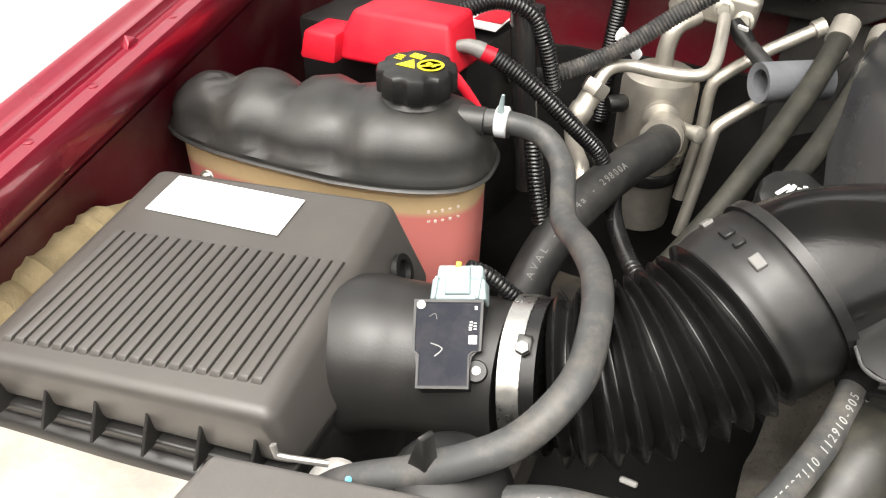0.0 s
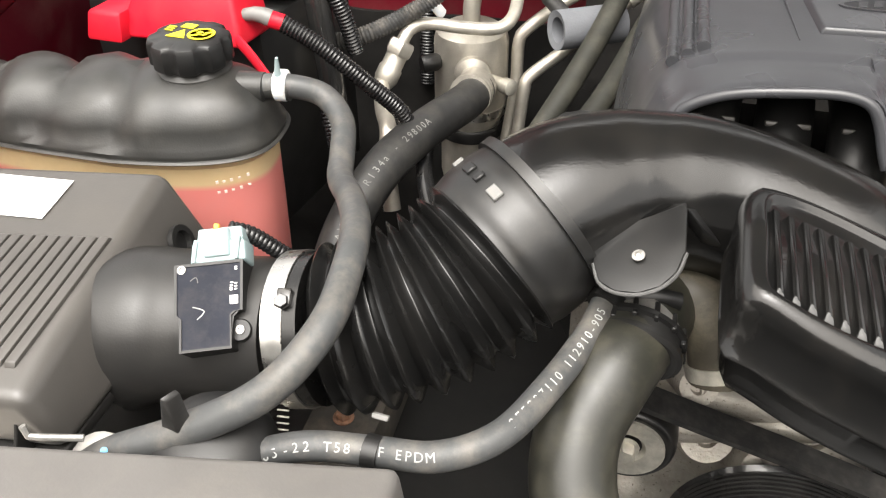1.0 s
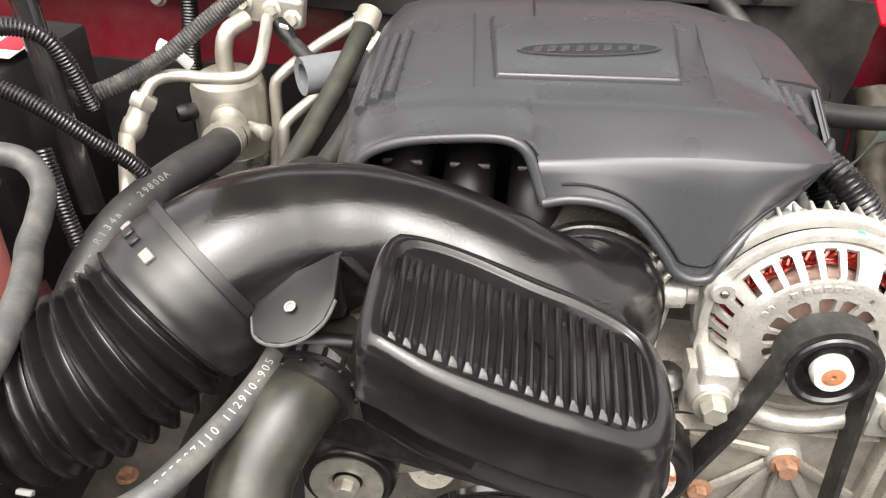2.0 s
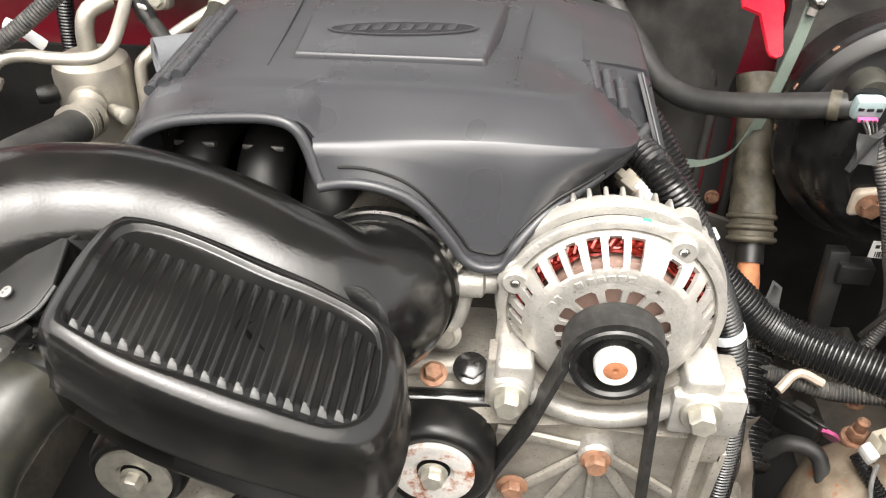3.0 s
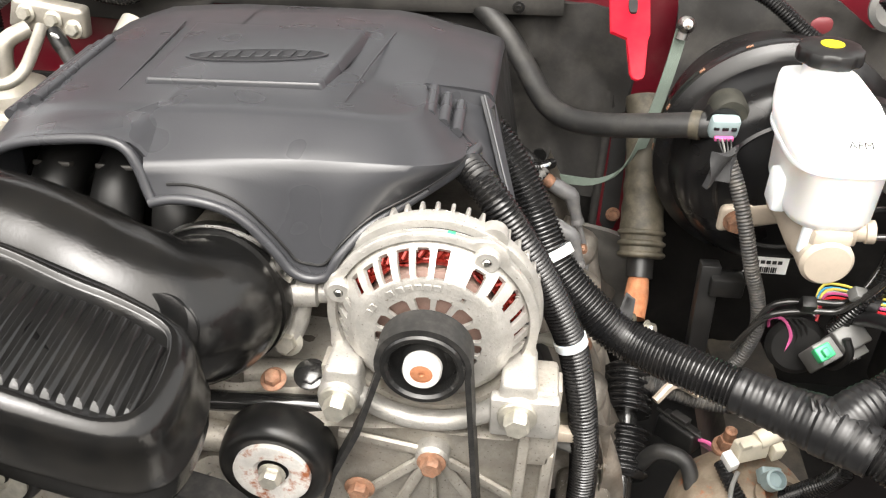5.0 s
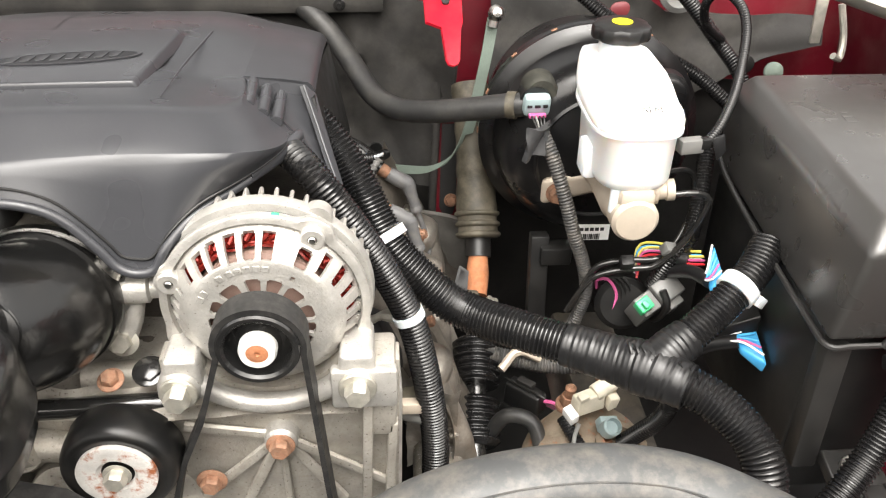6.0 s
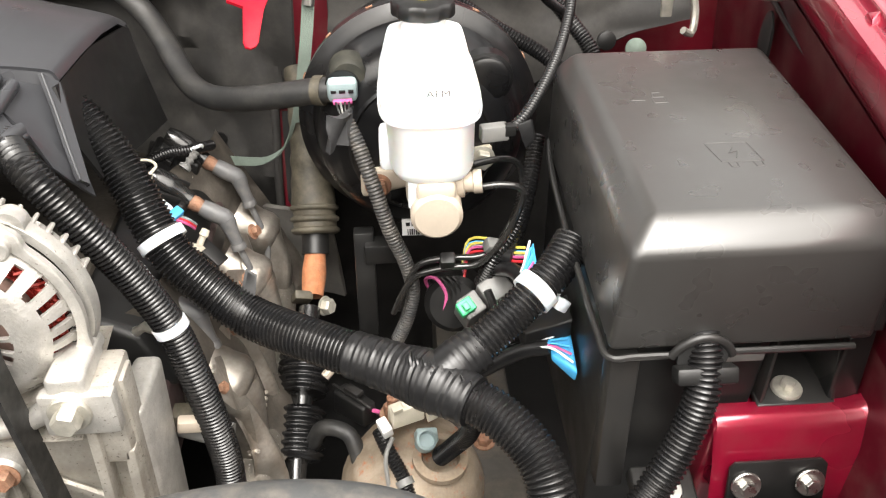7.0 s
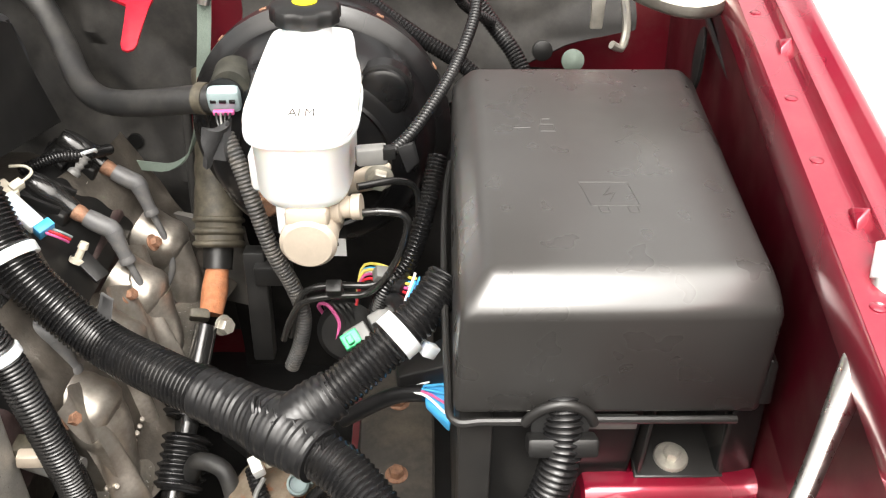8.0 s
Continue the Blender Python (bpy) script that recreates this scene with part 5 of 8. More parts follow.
part("tube", tube([(0.165, 0.43, 1.14), (0.158, 0.40, 1.146), (0.150, 0.375, 1.149), (0.137, 0.342, 1.146), (0.124, 0.313, 1.125), (0.128, 0.285, 1.10), (0.150, 0.262, 1.08), (0.185, 0.235, 1.055), (0.21, 0.20, 1.03)], 0.0245, 28, 0.005), M["hose_green"], rad)
part("clamp", tube([(0.152, 0.381, 1.149), (0.148, 0.372, 1.149)], 0.0256, 28, 0.003), M["steel_dull"], rad, "spring clamp")
elbow = thing("coolant_elbow", (0.2, 0.40, 1.1), "dirty brown rubber elbow with a clamp and yellow residue", "hose")
part("tube", tube([(0.165, 0.425, 1.15), (0.185, 0.415, 1.145), (0.199, 0.405, 1.128), (0.205, 0.395, 1.105)], 0.020, 24), M["boot_tan"], elbow)
part("residue", tube([(0.211, 0.383, 1.145), (0.2165, 0.382, 1.132), (0.217, 0.380, 1.118)], [0.002, 0.004, 0.003], 10, 0.003), M["yellow_grease"], elbow, "yellow residue")
part("clamp", tube([(0.202, 0.400, 1.116), (0.2045, 0.396, 1.108)], 0.0215, 24, 0.003), M["zinc"], elbow)

# ================= engine block front, idlers and belt =================
block_e = thing("engine", (0.3, 0.52, 0.8), "rough dirty cast aluminium engine with bosses and bolts", "engine")


def lumpy(fn, nu, nv, amp, size, seed):
    bm = bmesh.new()
    rows = []
    for j in range(nv):
        row = []
        for i in range(nu):
            p = Vector(fn(i / (nu - 1), j / (nv - 1)))
            q = p * size + Vector((seed, seed * 0.7, 0))
            p = p + Vector((0.3, -1, 0.4)).normalized() * amp * (noise.noise(q) + 0.5 * noise.noise(q * 2.3))
            row.append(bm.verts.new(p))
        rows.append(row)
    for a, b in zip(rows, rows[1:]):
        for i in range(nu - 1):
            bm.faces.new((a[i], a[i + 1], b[i + 1], b[i]))
    return bm


part("timing_cover", lumpy(lambda u, v: (0.10 + 0.45 * u, 0.50 + 0.02 * math.sin(u * 9) - 0.06 * v, 1.06 - 0.28 * v), 60, 40, 0.016, 16, 2), M["cast_stained"], block_e)
part("deck", lumpy(lambda u, v: (0.16 + 0.385 * u, 0.46 + 0.10 * v, 1.045 + 0.02 * v), 50, 20, 0.008, 22, 5), M["cast_stained"], block_e)
for k, (x, y, z, r) in enumerate(((0.245, 0.43, 1.035, 0.02), (0.285, 0.432, 1.02, 0.017), (0.215, 0.42, 1.0, 0.022), (0.335, 0.455, 1.035, 0.016), (0.20, 0.415, 1.055, 0.015), (0.31, 0.42, 0.985, 0.024), (0.26, 0.41, 0.985, 0.02))):
    part("boss", lathe([(r * 1.15, -0.05), (r * 1.05, -0.01), (r, 0.0), (r * 0.92, 0.004), (r * 0.4, 0.004), (r * 0.35, -0.002), (0, -0.002)], (x, y + 0.028, z - 0.006), (0.1, -0.8, 0.5), 24), M["cast_stained"], block_e)
for a, b, r in (((0.20, 0.42, 1.045), (0.36, 0.45, 1.01), 0.013), ((0.24, 0.43, 1.03), (0.30, 0.40, 0.96), 0.012), ((0.18, 0.42, 1.0), (0.30, 0.43, 1.03), 0.012), ((0.33, 0.47, 1.062), (0.43, 0.485, 1.058), 0.012), ((0.33, 0.455, 1.035), (0.41, 0.47, 1.03), 0.009)):
    part("web", tube([Vector(a) + Vector((0, 0.028, -0.006)), Vector(b) + Vector((0, 0.020, -0.004))], r, 10), M["cast_stained"], block_e)
part("dark_rail", tube([(0.30, 0.468, 1.05), (0.415, 0.478, 1.045)], 0.0085, 12), M["dark_metal"], block_e)
part("bolt", bolt((0.362, 0.47, 1.076), (0, -0.4, 1), 0.007, 0.006, 0.010), M["rust_bolt"], block_e)
part("bolt", bolt((0.335, 0.45, 1.032), (0, -0.9, 0.5), 0.008, 0.008, 0.012), M["zinc"], block_e)
part("stud", bolt((0.388, 0.48, 1.075), (0, -0.4, 1), 0.010, 0.004, 0.013), M["dark_metal"], block_e)

throttle = thing("throttle_body", (0.325, 0.52, 1.13), "cast metal throttle body with a bolt and bare fittings", "throttle body")
part("barrel", lathe([(0.048, 0.0), (0.054, 0.002), (0.054, 0.012), (0.049, 0.014), (0.049, 0.05), (0.056, 0.052), (0.056, 0.07)], (0.3215, 0.497, 1.1355), (0, 1, 0), 44), M["cast_dirty"], throttle)
part("ring", lathe([(0.054, 0.0), (0.0575, 0.001), (0.0575, 0.007), (0.054, 0.008)], (0.3215, 0.499, 1.1355), (0, 1, 0), 44), M["steel"], throttle)
part("sensor_stub", lathe([(0.012, 0), (0.012, 0.02), (0.009, 0.022), (0.009, 0.03)], (0.372, 0.505, 1.135), (1, 0.1, 0), 18), M["cast"], throttle)
part("arm", tube([(0.378, 0.51, 1.125), (0.374, 0.505, 1.105), (0.368, 0.503, 1.093)], 0.009, 14), M["cast"], throttle)
part("bolt", bolt((0.367, 0.497, 1.092), (0, -0.95, 0.3), 0.0085, 0.008, 0.0125), M["zinc"], throttle)
part("stub", lathe([(0.010, 0), (0.010, 0.022)], (0.365, 0.50, 1.15), (0.5, -0.1, 0.9), 14), M["alloy"], throttle)


def pulley(name, at, r, width, hub, label, face):
    ob = thing(name, at, label, "pulley")
    part("rim", lathe([(hub, 0.0045), (r * 0.70, 0.004), (r * 0.80, 0.002), (r * 0.88, 0.002), (r * 0.945, 0.0045), (r * 0.985, 0.009), (r, 0.014), (r, width - 0.002), (r * 0.95, width), (r * 0.7, width)], at, (0, 1, 0), 48), M["rim_black"], ob, "satin black rim", sharp=60)
    disc = part("disc", lathe([(0.0, 0.005), (hub * 0.42, 0.005), (hub * 0.55, 0.001), (hub * 0.98, -0.0005), (hub * 1.06, 0.0), (hub * 1.06, 0.006)], at, (0, 1, 0), 40), face, ob, "pale disc with rust stains")
    part("bolt", bolt(Vector(at) + Vector((0, 0.002, 0)), (0, -1, 0), hub * 0.30, 0.009, hub * 0.38), M["zinc"], disc)
    return ob


pulley("idler_pulley", (0.367, 0.425, 1.021), 0.044, 0.034, 0.028, "black idler pulley with a rusty white centre", M["idler_face"])
pulley("tensioner_pulley", (0.156, 0.401, 1.016), 0.036, 0.03, 0.026, "worn grey tensioner pulley below the radiator hose", M["zinc"])
wp = thing("fan_pulley", (0.26, 0.39, 0.93), "large ribbed black pulley low at the engine front", "pulley")
part("rim", lathe([(0.02, 0.0), (0.05, 0.0), (0.075, -0.004), (0.08, 0.0)] + [(0.08 - 0.003 * (k % 2), 0.002 + 0.002 * k) for k in range(14)] + [(0.08, 0.032), (0.05, 0.032)], (0.275, 0.395, 0.92), (0, 1, 0), 56), M["dark_metal"], wp)

belt = thing("drive_belt", (0.4, 0.44, 1.0), "black serpentine drive belt with a ribbed inner side", "belt")


def strap_run(pts, width, t=0.0045, y0=0.428):
    """A flat belt through places (x, z), lying across y."""
    path = [Vector((x, 0, z)) for x, z in pts]
    rings = []
    for k, p in enumerate(path):
        a, b = path[max(k - 1, 0)], path[min(k + 1, len(path) - 1)]
        w = (b - a).normalized()
        nrm = Vector((-w.z, 0, w.x))
        rings.append([Vector((p.x, y0, p.z)) + nrm * t / 2, Vector((p.x, y0 + width, p.z)) + nrm * t / 2, Vector((p.x, y0 + width, p.z)) - nrm * t / 2, Vector((p.x, y0, p.z)) - nrm * t / 2])
    return sweep(rings)


PC = (0.481, 1.130)
arc = [(PC[0] + 0.0315 * math.cos(radians(a)), PC[1] + 0.0315 * math.sin(radians(a))) for a in range(-12, 200, 8)]
part("upper_run", strap_run([(0.524, 0.93), (0.520, 0.99)] + arc + [(0.432, 1.06), (0.411, 1.012), (0.402, 0.98), (0.392, 0.94)], 0.022, 0.0042, 0.4375), M["belt"], belt, sharp=60)
part("lower_run", strap_run([(0.140, 1.068), (0.16, 1.063), (0.2, 1.051), (0.26, 1.034), (0.33, 1.012), (0.350, 0.99)], 0.024, 0.0042, 0.398), M["belt"], belt)

# ================= engine cover =================
cover = thing("engine_cover", (0.31, 0.68, 1.1), "satin grey-black plastic engine cover with a raised blank badge panel", "engine cover")
NC = 64
L = resample([(0.284, 0.494, 1.213), (0.300, 0.494, 1.217), (0.322, 0.494, 1.216), (0.345, 0.495, 1.206), (0.363, 0.494, 1.187), (0.376, 0.493, 1.169), (0.3835, 0.492, 1.1600), (0.394, 0.492, 1.1590), (0.4040, 0.493, 1.1600), (0.413, 0.498, 1.174), (0.432, 0.515, 1.191), (0.458, 0.540, 1.199), (0.485, 0.572, 1.205), (0.503, 0.602, 1.208)], NC)
U = resample([(0.279, 0.500, 1.238), (0.33, 0.508, 1.239), (0.38, 0.513, 1.239), (0.43, 0.516, 1.238), (0.464, 0.523, 1.2350), (0.4835, 0.540, 1.2285), (0.4935, 0.568, 1.2195), (0.4985, 0.603, 1.2125)], NC)
C = resample([(0.272, 0.547, 1.2580), (0.33, 0.550, 1.2585), (0.39, 0.552, 1.2575), (0.430, 0.556, 1.2545), (0.450, 0.571, 1.2495), (0.460, 0.595, 1.2445), (0.460, 0.62, 1.244), (0.457, 0.642, 1.2435)], NC)
mid = lambda A, B, w, lift=(0, 0, 0): [a.lerp(b, w) + Vector(lift) for a, b in zip(A, B)]
rows = [mid(L, U, 0), mid(L, U, 0.10), mid(L, U, 0.35), mid(L, U, 0.7), mid(L, U, 0.93), mid(L, U, 1.0, (0, 0.003, 0.0012)), mid(U, C, 0.10), mid(U, C, 0.4), mid(U, C, 0.7), mid(U, C, 0.93), mid(U, C, 1.0, (0, 0.003, 0.0008))]
fall = lambda x: 2.1 * max(0, x - 0.42) ** 2 + 0.0085 * min(max((x - 0.405) / 0.06, 0), 1)
for w in (0.12, 0.5, 1.0):
    rows.append([Vector((C[k].x + (0.272 + 0.185 * k / (NC - 1) - C[k].x) * w, C[k].y + (0.66 - C[k].y) * w, C[k].z + (1.2555 - fall(C[k].x) - C[k].z) * w)) for k in range(NC)])
BACK = ((0.66, 1.2555), (0.72, 1.2545), (0.78, 1.251), (0.83, 1.243), (0.86, 1.228), (0.872, 1.20), (0.875, 1.15))
for y, zc in BACK[1:]:
    rows.append([Vector((0.272 + 0.185 * k / (NC - 1), y, zc - fall(0.272 + 0.185 * k / (NC - 1)))) for k in range(NC)])
wt = []
for y, zc in ((0.648, 1.2557), (0.653, 1.2557), *BACK):
    row = [Vector((x, y + 0.40 * (x - 0.457) * max(0.15, min(1, (0.74 - y) / 0.09)), zc - fall(x))) for x in (0.456, 0.470, 0.485, 0.500, 0.506)]
    row += [Vector((0.5095, row[-1].y, row[-1].z - 0.003)), Vector((0.5115, row[-1].y, row[-1].z - 0.009))]
    wt.append(row)
part("wing_top", thick(patch(wt), 0.0025), M["cover"], cover, sharp=50)
part("shell", thick(patch(rows), 0.003), M["cover"], cover, sharp=50)
part("edge_bead", tube([p + Vector((0, -0.003, 0.001)) for p in L[::3]] + [L[-1]], 0.0037, 14, 0.003), M["cover"], cover)
# Dark raised tube; the shade of a groove is put into its colour.
part("edge_shade_line", tube([a + (b - a).normalized() * 0.0105 + Vector((0, -0.0006, 0.0002)) for a, b in list(zip(L, U))[3:-3:2]], 0.0011, 8, 0.003), M["plastic_deep"], cover)
part("end_lip", tube([(0.470, 0.548, 1.205), (0.487, 0.571, 1.209), (0.500, 0.594, 1.213), (0.5030, 0.602, 1.2125)], [0.004, 0.0062, 0.0068, 0.0062], 12, 0.003, flat=0.6), M["cover"], cover)
# stepped side wing
part("step_face", thick(patch([[Vector(p) for p in r] for r in (((0.455, 0.6475, 1.2455), (0.475, 0.656, 1.2405), (0.495, 0.664, 1.2335), (0.5100, 0.670, 1.2270)), ((0.456, 0.6455, 1.2370), (0.475, 0.653, 1.2310), (0.494, 0.660, 1.2240), (0.5080, 0.665, 1.2175)))]), 0.002), M["cover"], cover, sharp=50)
part("wing", thick(patch([[Vector(p) for p in r] for r in (((0.456, 0.646, 1.2375), (0.482, 0.656, 1.2290), (0.509, 0.666, 1.2180)), ((0.470, 0.632, 1.2320), (0.489, 0.642, 1.2210), (0.513, 0.655, 1.2050)), ((0.488, 0.615, 1.2210), (0.503, 0.626, 1.2030), (0.520, 0.642, 1.1830)), ((0.505, 0.606, 1.207), (0.515, 0.614, 1.186), (0.527, 0.632, 1.160)), ((0.515, 0.605, 1.18), (0.522, 0.612, 1.165), (0.532, 0.626, 1.142)))]), 0.0025), M["cover"], cover, sharp=30)
LEG = [(Vector((0.5095, 0.668, 1.2200)), 0.0155), (Vector((0.5170, 0.650, 1.1980)), 0.0120), (Vector((0.5250, 0.632, 1.1760)), 0.0105), (Vector((0.5320, 0.616, 1.1580)), 0.0085)]
wd = Vector((0.563, 0.455, -0.69))
up_ = (LEG[3][0] - LEG[0][0]).cross(wd).normalized()
up_ = up_ if up_.z > 0 else -up_
part("leg", sweep([[p + up_ * 0.0030, p - wd * w + up_ * 0.0030, p - wd * (w + 0.001) - up_ * 0.001, p - up_ * 0.001] for p, w in LEG]), M["cover"], cover, sharp=30)
part("leg_bead", tube([p - wd * w + up_ * 0.0026 for p, w in LEG], 0.0012, 8, 0.004), M["cover"], cover)
# Dark strip laid on the wing for the shade inside a slot.
part("leg_slot_shade", sweep([[p + wd * 0.001 + up_ * 0.0008, p + wd * (0.0045 - 0.001 * k) + up_ * 0.0004, p + wd * (0.0045 - 0.001 * k) - up_ * 0.003, p + wd * 0.001 - up_ * 0.003] for k, (p, w) in enumerate(LEG)]), M["plastic_deep"], cover)
# Skirt is cover plastic; plastic_deep's darker black puts its shade in.
part("side_skirt", thick(patch([[Vector(p) for p in ((0.5115, 0.657, 1.222), (0.5112, 0.75, 1.219), (0.511, 0.86, 1.20))], [Vector(p) for p in ((0.520, 0.642, 1.184), (0.522, 0.745, 1.165), (0.521, 0.86, 1.145))], [Vector(p) for p in ((0.530, 0.655, 1.143), (0.530, 0.752, 1.119), (0.529, 0.868, 1.092))]]), 0.003), M["plastic_deep"], cover)
for k in range(3):
    a, b = Vector((0.4625 + 0.0112 * k, 0.650 - 0.001 * k, 1.2395 - 0.0056 * k)), Vector((0.4640 + 0.0108 * k, 0.606 - 0.0022 * k, 1.2370 - 0.0060 * k))
    part("flute", tube([a, a.lerp(b, 0.5), b], 0.0050, 20, 0.004), M["cover"], cover, sharp=40)
    part("flute_end", lathe([(0.0046, 0.0), (0.0044, -0.0010), (0.0, -0.0010)], b + Vector((0, -0.0006, 0)), (0, -1, 0), 18), M["cover"], cover)
# badge panel with an oval emblem, plain
pl = part("badge_panel", hull([(0.2435, 0.5925, 1.2535), (0.3845, 0.5985, 1.2535), (0.400, 0.735, 1.250), (0.232, 0.735, 1.250)], [(0.2460, 0.5945, 1.2618), (0.3815, 0.6000, 1.2618), (0.392, 0.725, 1.2600), (0.238, 0.725, 1.2600)], 0.0022), M["cover"], cover)
em = Matrix.Translation((0.3172, 0.6495, 1.2616)) @ pose(0, 0, 0, -0.8, 0, 9)
E0, E1 = oval((0, 0, 0), (1, 0, 0), (0, 1, 0), 0.058, 0.0145, 2, 56), oval((0, 0, 0), (1, 0, 0), (0, 1, 0), 0.0545, 0.0120, 2, 56)
plate_ = sweep([[em @ p for p in E1], [em @ (p + Vector((0, 0, 0.0003))) for p in E1]])
part("emblem_field", plate_, M["emblem"], pl, "dark oval emblem field")
ring = sweep([[em @ p for p in E1], [em @ (p + Vector((0, 0, 0.0008))) for p in E1], [em @ (p + Vector((0, 0, 0.0010))) for p in E0], [em @ p for p in E0]], False)
part("emblem", ring, M["cover"], pl, "plain oval emblem outline")
for k in range(8):
    x = -0.043 + 0.0112 * k
    q = [Vector((x - 0.003, -0.0055, 0)), Vector((x + 0.0035, -0.0055, 0)), Vector((x + 0.0075, 0.006, 0)), Vector((x + 0.001, 0.006, 0))]
    part("emblem_bar", slab([em @ (p + Vector((0, 0.0008 * (k % 3), 0.0002))) for p in q], em.to_3x3() @ Vector((0, 0, 0.0009)), 0.0002, 1), M["emblem_bar"], pl)
for x0, x1, s in ((0.230, 0.218, -1), (0.405, 0.418, 1)):
    part("ridge", tube([(x0, 0.580, 1.2565 - fall(x0)), (x0 + s * 0.004, 0.65, 1.2556 - fall(x0)), (x1 - s * 0.002, 0.74, 1.2540 - fall(x1))], [0.0004, 0.0009, 0.0009], 8), M["cover"], cover)
# left half of the top and the open scoop over the intake runners
top_l = []
for y, z in ((0.507, 1.2535), (0.511, 1.2555), (0.518, 1.2563), (0.535, 1.2560), (0.546, 1.2556), (0.550, 1.2560), (0.556, 1.2575), (0.561, 1.2578), (0.60, 1.2569), (0.66, 1.2555), (0.72, 1.2545), (0.78, 1.251), (0.83, 1.243), (0.87, 1.221), (0.875, 1.15)):
    left = 0.125 + 0.12 * max(0, 0.66 - y) * 0.8
    drop = max(0.0, z - (1.238 + (y - 0.503) * 0.444)) if y < 0.548 else 0.0
    row = [Vector((0.283, y, z - drop - 0.002)), Vector((0.279, y, z - drop * 0.8 - 0.0006)), Vector((0.275, y, z - drop * 0.42)), Vector((0.270, y, z - drop * 0.12)), Vector((0.262, y, z))]
    for x, dz in ((0.25, 0.0), (0.21, -0.002), (left + 0.045, -0.006), (left + 0.02, -0.014), (left + 0.006, -0.028), (left - 0.006, -0.06), (left - 0.018, -0.12)):
        if y < 0.54:
            dz = dz * 1.25
        row.append(Vector((x, y, z + dz)))
    top_l.append(row)
part("shell_side", thick(patch(top_l), 0.003), M["cover"], cover, sharp=50)
sc = [(0.150, 0.507, 1.155), (0.1515, 0.507, 1.19), (0.154, 0.509, 1.221), (0.163, 0.509, 1.235), (0.190, 0.508, 1.2465), (0.235, 0.506, 1.2530), (0.257, 0.505, 1.2530), (0.269, 0.503, 1.2480), (0.276, 0.500, 1.236), (0.281, 0.496, 1.222), (0.285, 0.493, 1.213)]
part("scoop_rim", tube(sc, 0.0038, 12, 0.004), M["cover"], cover)
SR = resample(sc, 30)
part("scoop_wall", thick(patch([SR, [p + Vector((0, 0.016, 0.004)) for p in SR], [p + Vector((0, 0.045, 0.001)) for p in SR]]), 0.002), M["cover"], cover)
for k in range(3):
    x, z = 0.1480 + 0.0098 * k, 1.2385 + 0.0050 * k
    part("side_flute", tube([(x - 0.002, 0.700, z + 0.001), (x - 0.001, 0.63, z + 0.001), (x, 0.562 + 0.003 * k, z + 0.0015)], 0.0046, 18, 0.004), M["cover"], cover, sharp=40)
    part("flute_end", lathe([(0.0044, 0.0), (0.0042, -0.0010), (0.0, -0.0010)], (x, 0.5615 + 0.003 * k, z + 0.0015), (0, -1, 0), 18), M["cover"], cover)
runners = thing("intake_manifold", (0.23, 0.56, 1.15), "black plastic intake runners inside the cover's scoop", "manifold")
for k, x in enumerate((0.185, 0.235, 0.285)):
    part("runner", tube([(x, 0.70, 1.19), (x, 0.62, 1.205), (x - 0.004, 0.565, 1.20), (x - 0.006, 0.535, 1.17), (x - 0.008, 0.53, 1.12)], 0.020, 18), M["plastic_deep"], runners)
    part("rib", box((x - 0.004, 0.552, 1.206), (0.030, 0.016, 0.004), (-25, 0, 0), 0.001), M["plastic_grey"], runners)
part("rail", tube([(0.14, 0.66, 1.20), (0.33, 0.66, 1.20)], 0.012, 12), M["plastic_deep"], runners)
part("floor_plate", box((0.24, 0.64, 1.12), (0.24, 0.20, 0.02), (0, 0, 0), 0.004), M["plastic_deep"], runners)

# ================= alternator =================
AO = Vector((0.481, 0.4655, 1.130))
alt = thing("alternator", (0.481, 0.52, 1.05), "cast aluminium alternator with copper windings behind its slots", "alternator")


def slotted(profile, n, holes, origin, axis=(0, 1, 0), t=0.004):
    """A turned shell with openings: holes(i, angle in degrees) says which faces of which band are left out."""
    u, v, w = Vector((1, 0, 0)), Vector((0, 0, 1)), Vector(axis)
    bm = bmesh.new()
    rows = [[bm.verts.new(origin + w * h + r * (math.cos(6.28318 * k / n) * u + math.sin(6.28318 * k / n) * v)) for k in range(n)] for r, h in profile]
    for i, (a, b) in enumerate(zip(rows, rows[1:])):
        for k in range(n):
            if not holes(i, 360 * (k + 0.5) / n):
                bm.faces.new((a[k], a[(k + 1) % n], b[(k + 1) % n], b[k]))
    bmesh.ops.delete(bm, geom=[x for x in bm.verts if not x.link_faces], context="VERTS")
    bmesh.ops.recalc_face_normals(bm, faces=bm.faces)
    bmesh.ops.solidify(bm, geom=bm.faces[:], thickness=-t)
    return bm


SLOTS = [(159, 0.0590, 0.0655, 2.4), (145, 0.0565, 0.0670, 3.2), (132, 0.0540, 0.0665, 4.2), (120, 0.0535, 0.0668, 4.3), (107, 0.0530, 0.0670, 4.5), (94.5, 0.0530, 0.0670, 4.5), (82, 0.0530, 0.0670, 4.5), (57, 0.0530, 0.0640, 5.2),
         (42, 0.0560, 0.0675, 3.3), (27.5, 0.0575, 0.0690, 3.2), (15, 0.0585, 0.0695, 3.2)]
SLOTS += [(a, 0.0600, 0.0698, 3.1) for a in (2, -9, -20, -31, 170, 181, 192, 203, 214)] + [(a, 0.0600, 0.0690, 2.4) for a in range(-128, -50, 11)]
WEDGES = [(202, 8), (180, 8), (157, 10), (127, 13), (96, 9), (71, 9), (43, 12), (13, 11), (-10, 8), (-28, 6)]
